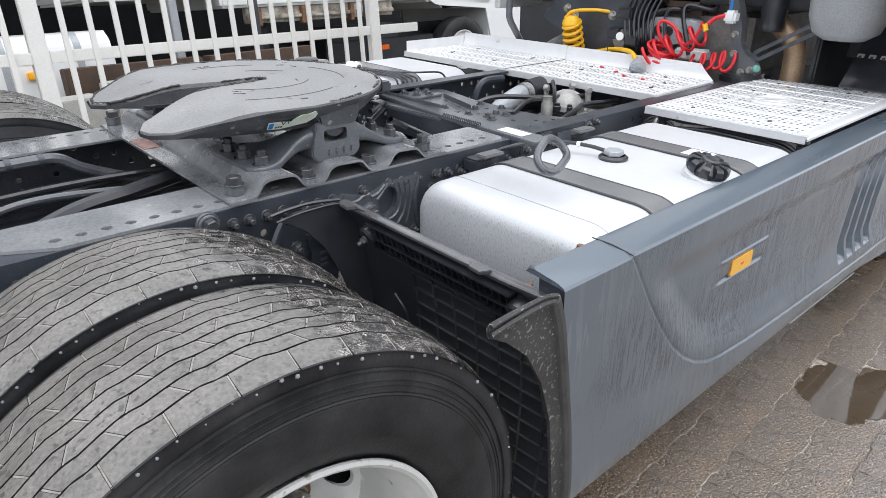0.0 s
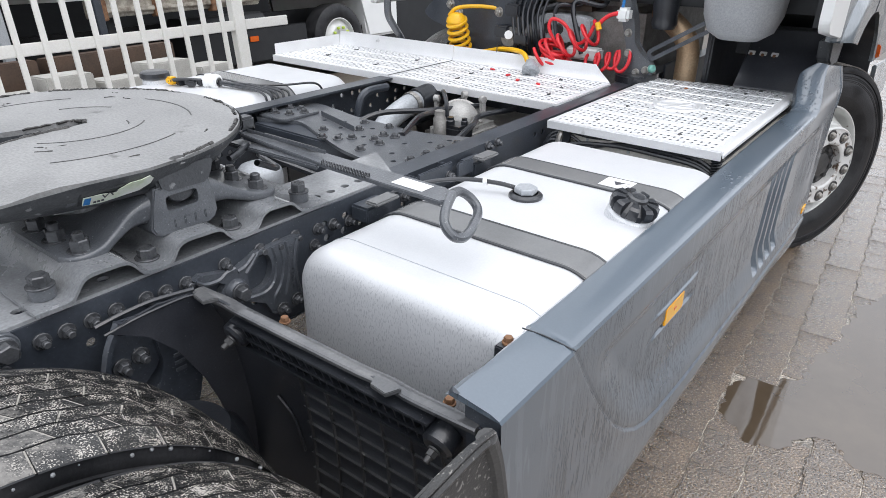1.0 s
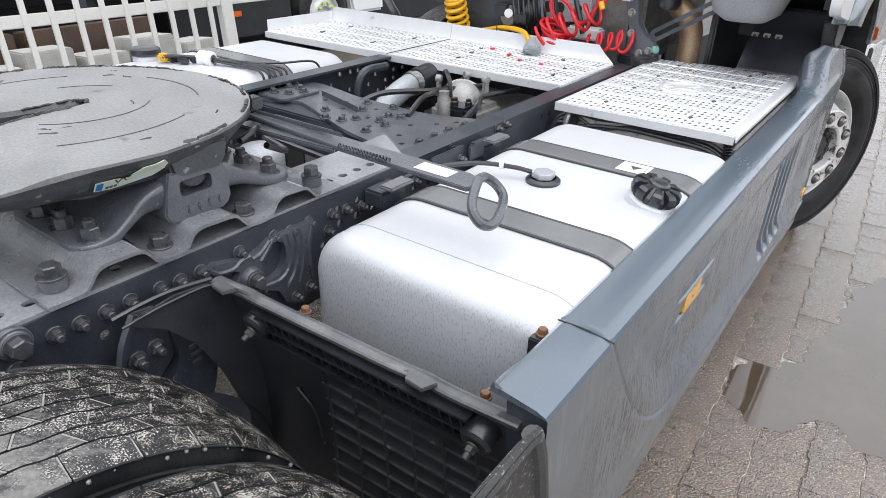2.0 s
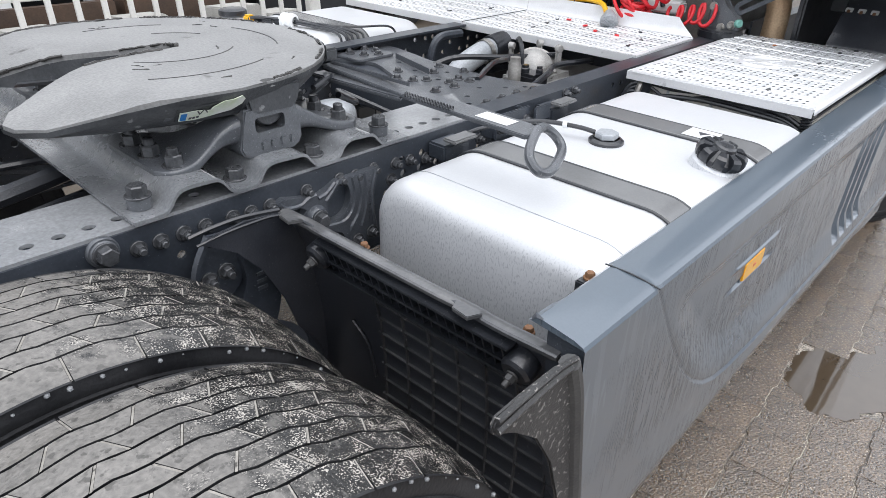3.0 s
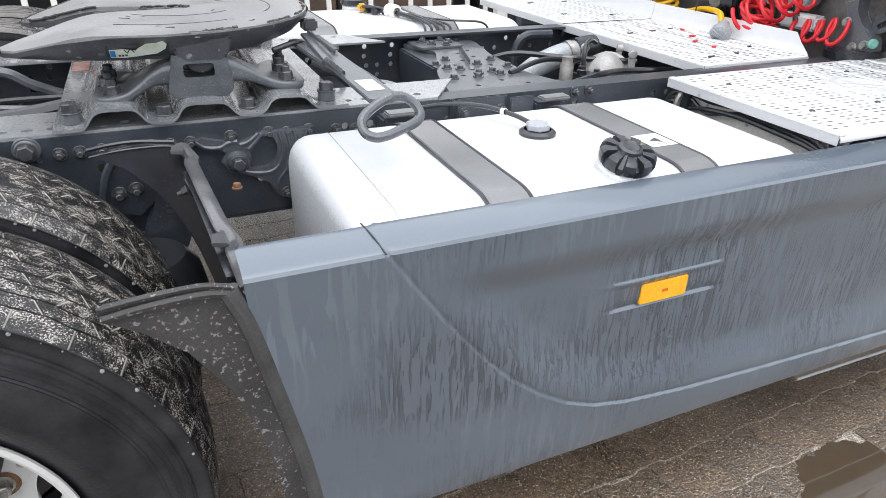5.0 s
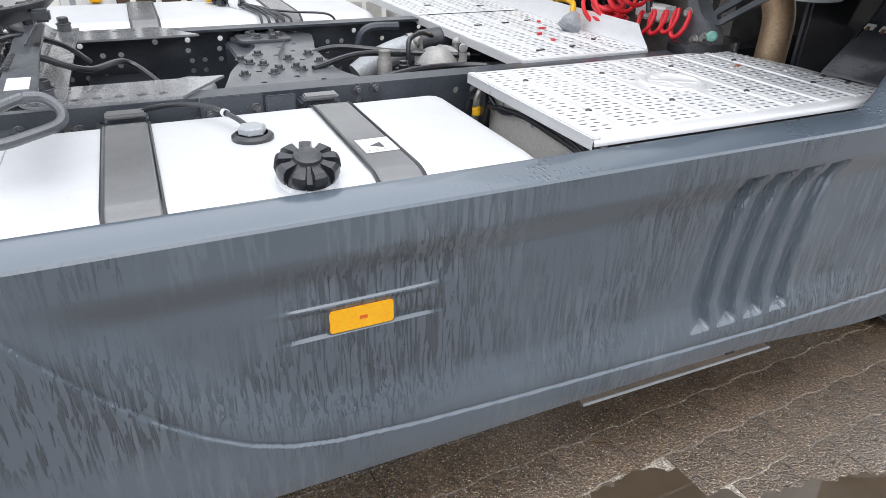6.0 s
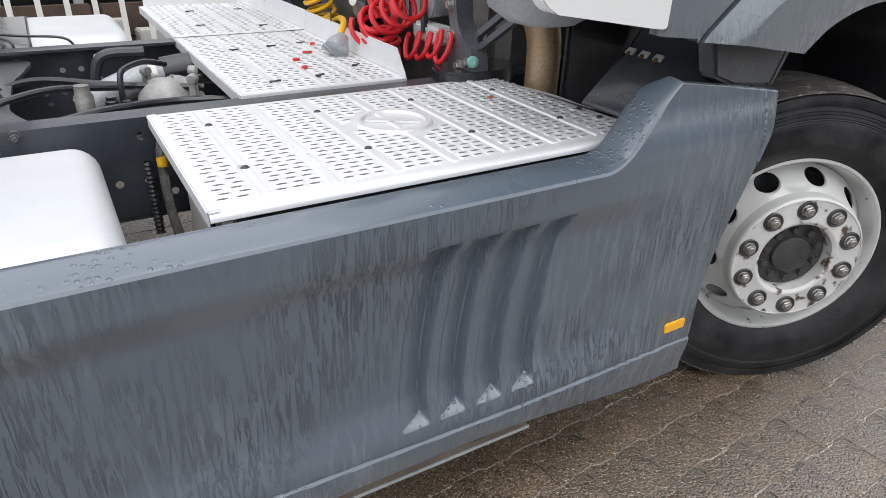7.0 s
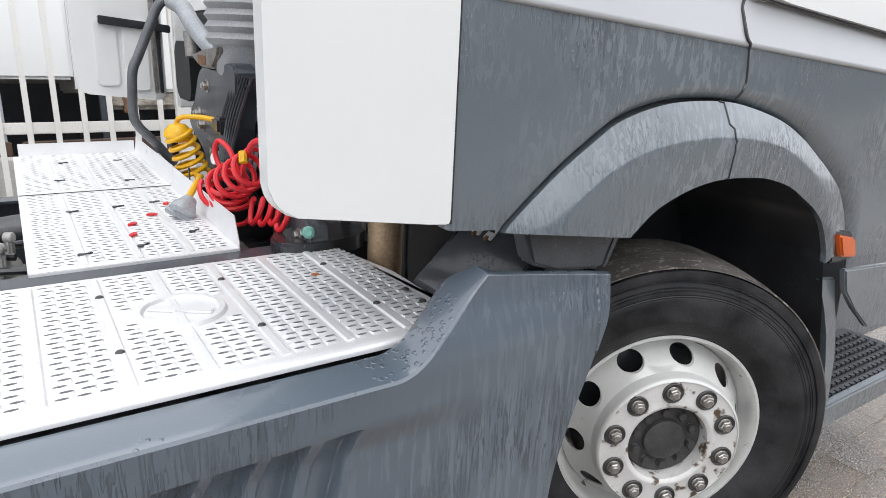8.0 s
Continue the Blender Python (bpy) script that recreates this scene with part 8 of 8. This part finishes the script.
M_YARD = surface("yard_surface", (0.060, 0.047, 0.034), (0.115, 0.094, 0.072), 0.35, 0, 1.4, 90, 0.8, 0.6, rough2=0.6, spots=(0.20, 0.175, 0.14), spot_scale=40, spot_at=0.64)
for gm in (M_STONE, M_BED):
    gn, gl = gm.node_tree.nodes, gm.node_tree.links
    pebble = gn.new("ShaderNodeTexVoronoi")
    pebble.inputs["Scale"].default_value = 170
    pebble.inputs["Randomness"].default_value = 1.0
    rise = gn.new("ShaderNodeMath")
    rise.operation = "MULTIPLY_ADD"
    rise.inputs[1].default_value = -1.8
    broad = gn.new("ShaderNodeTexNoise")
    broad.inputs["Scale"].default_value, broad.inputs["Detail"].default_value = 110, 8
    gl.new(gn["Texture Coordinate"].outputs["Object"], broad.inputs["Vector"])
    gl.new(broad.outputs["Fac"], rise.inputs[0])
    gl.new(pebble.outputs["Distance"], rise.inputs[2])
    gl.new(gn["Texture Coordinate"].outputs["Object"], pebble.inputs["Vector"])
    gb = gn["Principled BSDF"]
    gbump = gb.inputs["Normal"].links[0].from_node
    gbump.inputs["Strength"].default_value, gbump.inputs["Distance"].default_value, gbump.invert = 0.62, 0.005, True
    gl.new(rise.outputs[0], gbump.inputs["Height"])
    grain_tone = gn.new("ShaderNodeSeparateColor")
    gl.new(pebble.outputs["Color"], grain_tone.inputs[0])
    tone = gn.new("ShaderNodeMapRange")
    tone.inputs["To Min"].default_value, tone.inputs["To Max"].default_value = 0.45, 1.65
    gl.new(grain_tone.outputs[0], tone.inputs["Value"])
    grains = gn.new("ShaderNodeHueSaturation")
    gl.new(tone.outputs[0], grains.inputs["Value"])
    gl.new(gb.inputs["Base Color"].links[0].from_socket, grains.inputs["Color"])
    gl.new(grains.outputs[0], gb.inputs["Base Color"])
    gl.new(gbump.outputs[0], gb.inputs["Coat Normal"])
    gb.inputs["Coat IOR"].default_value = 1.85
    gb.inputs["Coat Weight"].default_value, gb.inputs["Coat Roughness"].default_value = 1.0, 0.10
M_WATER = surface("puddle_water", (0.070, 0.051, 0.033), (0.105, 0.079, 0.054), 0.035, 0, 4, 11, 0.10, 0.5, mottle=0.05)
M_WATER.node_tree.nodes["Principled BSDF"].inputs["IOR"].default_value = 2.0

bm = bmesh.new()
add_loops(bm, [[(-400, y, z), (400, y, z)] for y, z in ((-400, -0.002), (1.3, -0.002), (20, -FALL * 18.7), (400, -FALL * 18.7))], closed=False)
ground = tagged(link("ground", bm, M_YARD), "wet brown ground of a truck yard", "ground", kind="structure")
bm = bmesh.new()
add_loops(bm, [[(-5.6, -7.1, 0.002), (11.1, -7.1, 0.002)], [(-5.6, 1.29, 0.002), (11.1, 1.29, 0.002)]], closed=False)
tagged(link("bedding", bm, M_BED), "wet pale grit in the joints of the paving", "grit", kind="structure")

POOLS = [bezier_loop([(1.88, -1.36), (1.98, -1.28), (2.10, -1.225), (2.22, -1.25), (2.31, -1.31), (2.37, -1.375), (2.50, -1.44), (2.75, -1.47), (3.0, -1.50), (3.25, -1.55), (3.45, -1.68), (3.4, -1.95), (3.0, -2.2), (2.6, -2.20), (2.30, -2.0), (2.02, -1.84), (1.98, -1.70), (2.06, -1.60), (2.02, -1.52), (1.93, -1.46)], 8)]


def sunk(x, y):
    """How far the paving has settled at this place: low inside the pools, flush outside."""
    low = 0.0
    for line in POOLS:
        inside, near_by = False, 9.0
        for (xa, ya), (xb, yb) in zip(line, line[1:] + line[:1]):
            if (ya > y) != (yb > y) and x < xa + (y - ya) * (xb - xa) / (yb - ya):
                inside = not inside
            t = min(1.0, max(0.0, ((x - xa) * (xb - xa) + (y - ya) * (yb - ya)) / max(1e-9, (xb - xa) ** 2 + (yb - ya) ** 2)))
            near_by = min(near_by, math.hypot(x - xa - t * (xb - xa), y - ya - t * (yb - ya)))
        low = max(low, smoothstep(0.0, 0.08, near_by if inside else -near_by))
    return 0.0045 * low


for level, line in zip((0.0056,), POOLS):
    wide = []
    for k, (x, y) in enumerate(line):
        (xa, ya), (xb, yb) = line[k - 1], line[(k + 1) % len(line)]
        side = Vector((yb - ya, xa - xb)).normalized()
        for j in range(4):
            px, py = x + (xb - x) * j / 4, y + (yb - y) * j / 4
            d = 0.045 * noise.noise((px * 9, py * 9, 0)) + 0.026 * noise.noise((px * 34, py * 34, 3))
            wide.append((px + side.x * d, py + side.y * d))
    bm = bmesh.new()
    ends = [bm.verts.new((x, y, level)) for x, y in wide]
    bmesh.ops.triangle_fill(bm, edges=[bm.edges.new((ends[k], ends[(k + 1) % len(ends)])) for k in range(len(ends))], use_beauty=True, use_dissolve=False)
    tagged(link("puddle", bm, M_WATER), "shallow muddy puddle on the paving", "puddle")

pave = tagged(new("pavement"), "wet brown block paving of interlocking stones, gritty joints", "paving", kind="structure")
SL, SW = 0.200, 0.160     # interlocking stones: wide ends, narrow waist
half = [(-0.1002, 0.0838), (-0.060, 0.0838), (-0.044, 0.0752), (0.044, 0.0752), (0.060, 0.0838), (0.1002, 0.0838)]
stone_line = half + [(u, -v) for u, v in half[::-1]]
stone = bmesh.new()
add_loops(stone, [[(u, v, -0.03) for u, v in stone_line], [(u * 0.998, v * 0.985, 0.0030) for u, v in stone_line], [(u * 0.984, v * 0.962, 0.0055) for u, v in stone_line]], cap=(False, True))
rng = random.Random(11)
near, rest = [], []
ang = radians(2.5)
ca, sa = math.cos(ang), math.sin(ang)
for r in range(-40, 41):
    for k in range(-45, 46):
        u, v = k * SL + (SL / 2 if r % 2 else 0), r * SW
        x, y = 2.6 + u * ca - v * sa, -1.6 + u * sa + v * ca
        if -5.5 < x < 11 and -7.0 < y < 1.25:
            (near if (0.6 < x < 4.9 and -1.95 < y < -1.05) else rest).append((x, y))
near.sort(key=lambda p: abs(p[1] + 1.35))
rest += near[300:]
near = near[:300]
proto = part("paving_stone", stone, M_STONE, pave)


def stone_pose(x, y):
    return pose(x, y, rng.uniform(-0.0007, 0.0007) - sunk(x, y), rng.uniform(-0.25, 0.25), rng.uniform(-0.2, 0.2), 2.5 + rng.uniform(-0.8, 0.8))


proto.matrix_basis = stone_pose(*near[0])
for x, y in near[1:]:
    again(proto, stone_pose(x, y))
verts, faces = [], []
base = [tuple(v.co) for v in proto.data.vertices]
polys = [tuple(p.vertices) for p in proto.data.polygons]
for x, y in rest:
    q = stone_pose(x, y)
    o = len(verts)
    verts += [tuple(q @ Vector(b)) for b in base]
    faces += [tuple(i + o for i in p) for p in polys]
me = bpy.data.meshes.new("paving_field")
me.from_pydata(verts, [], faces)
me.materials.append(M_STONE)
field = new("paving_field", me)
field.parent = pave
tagged(field, kind="stuff")
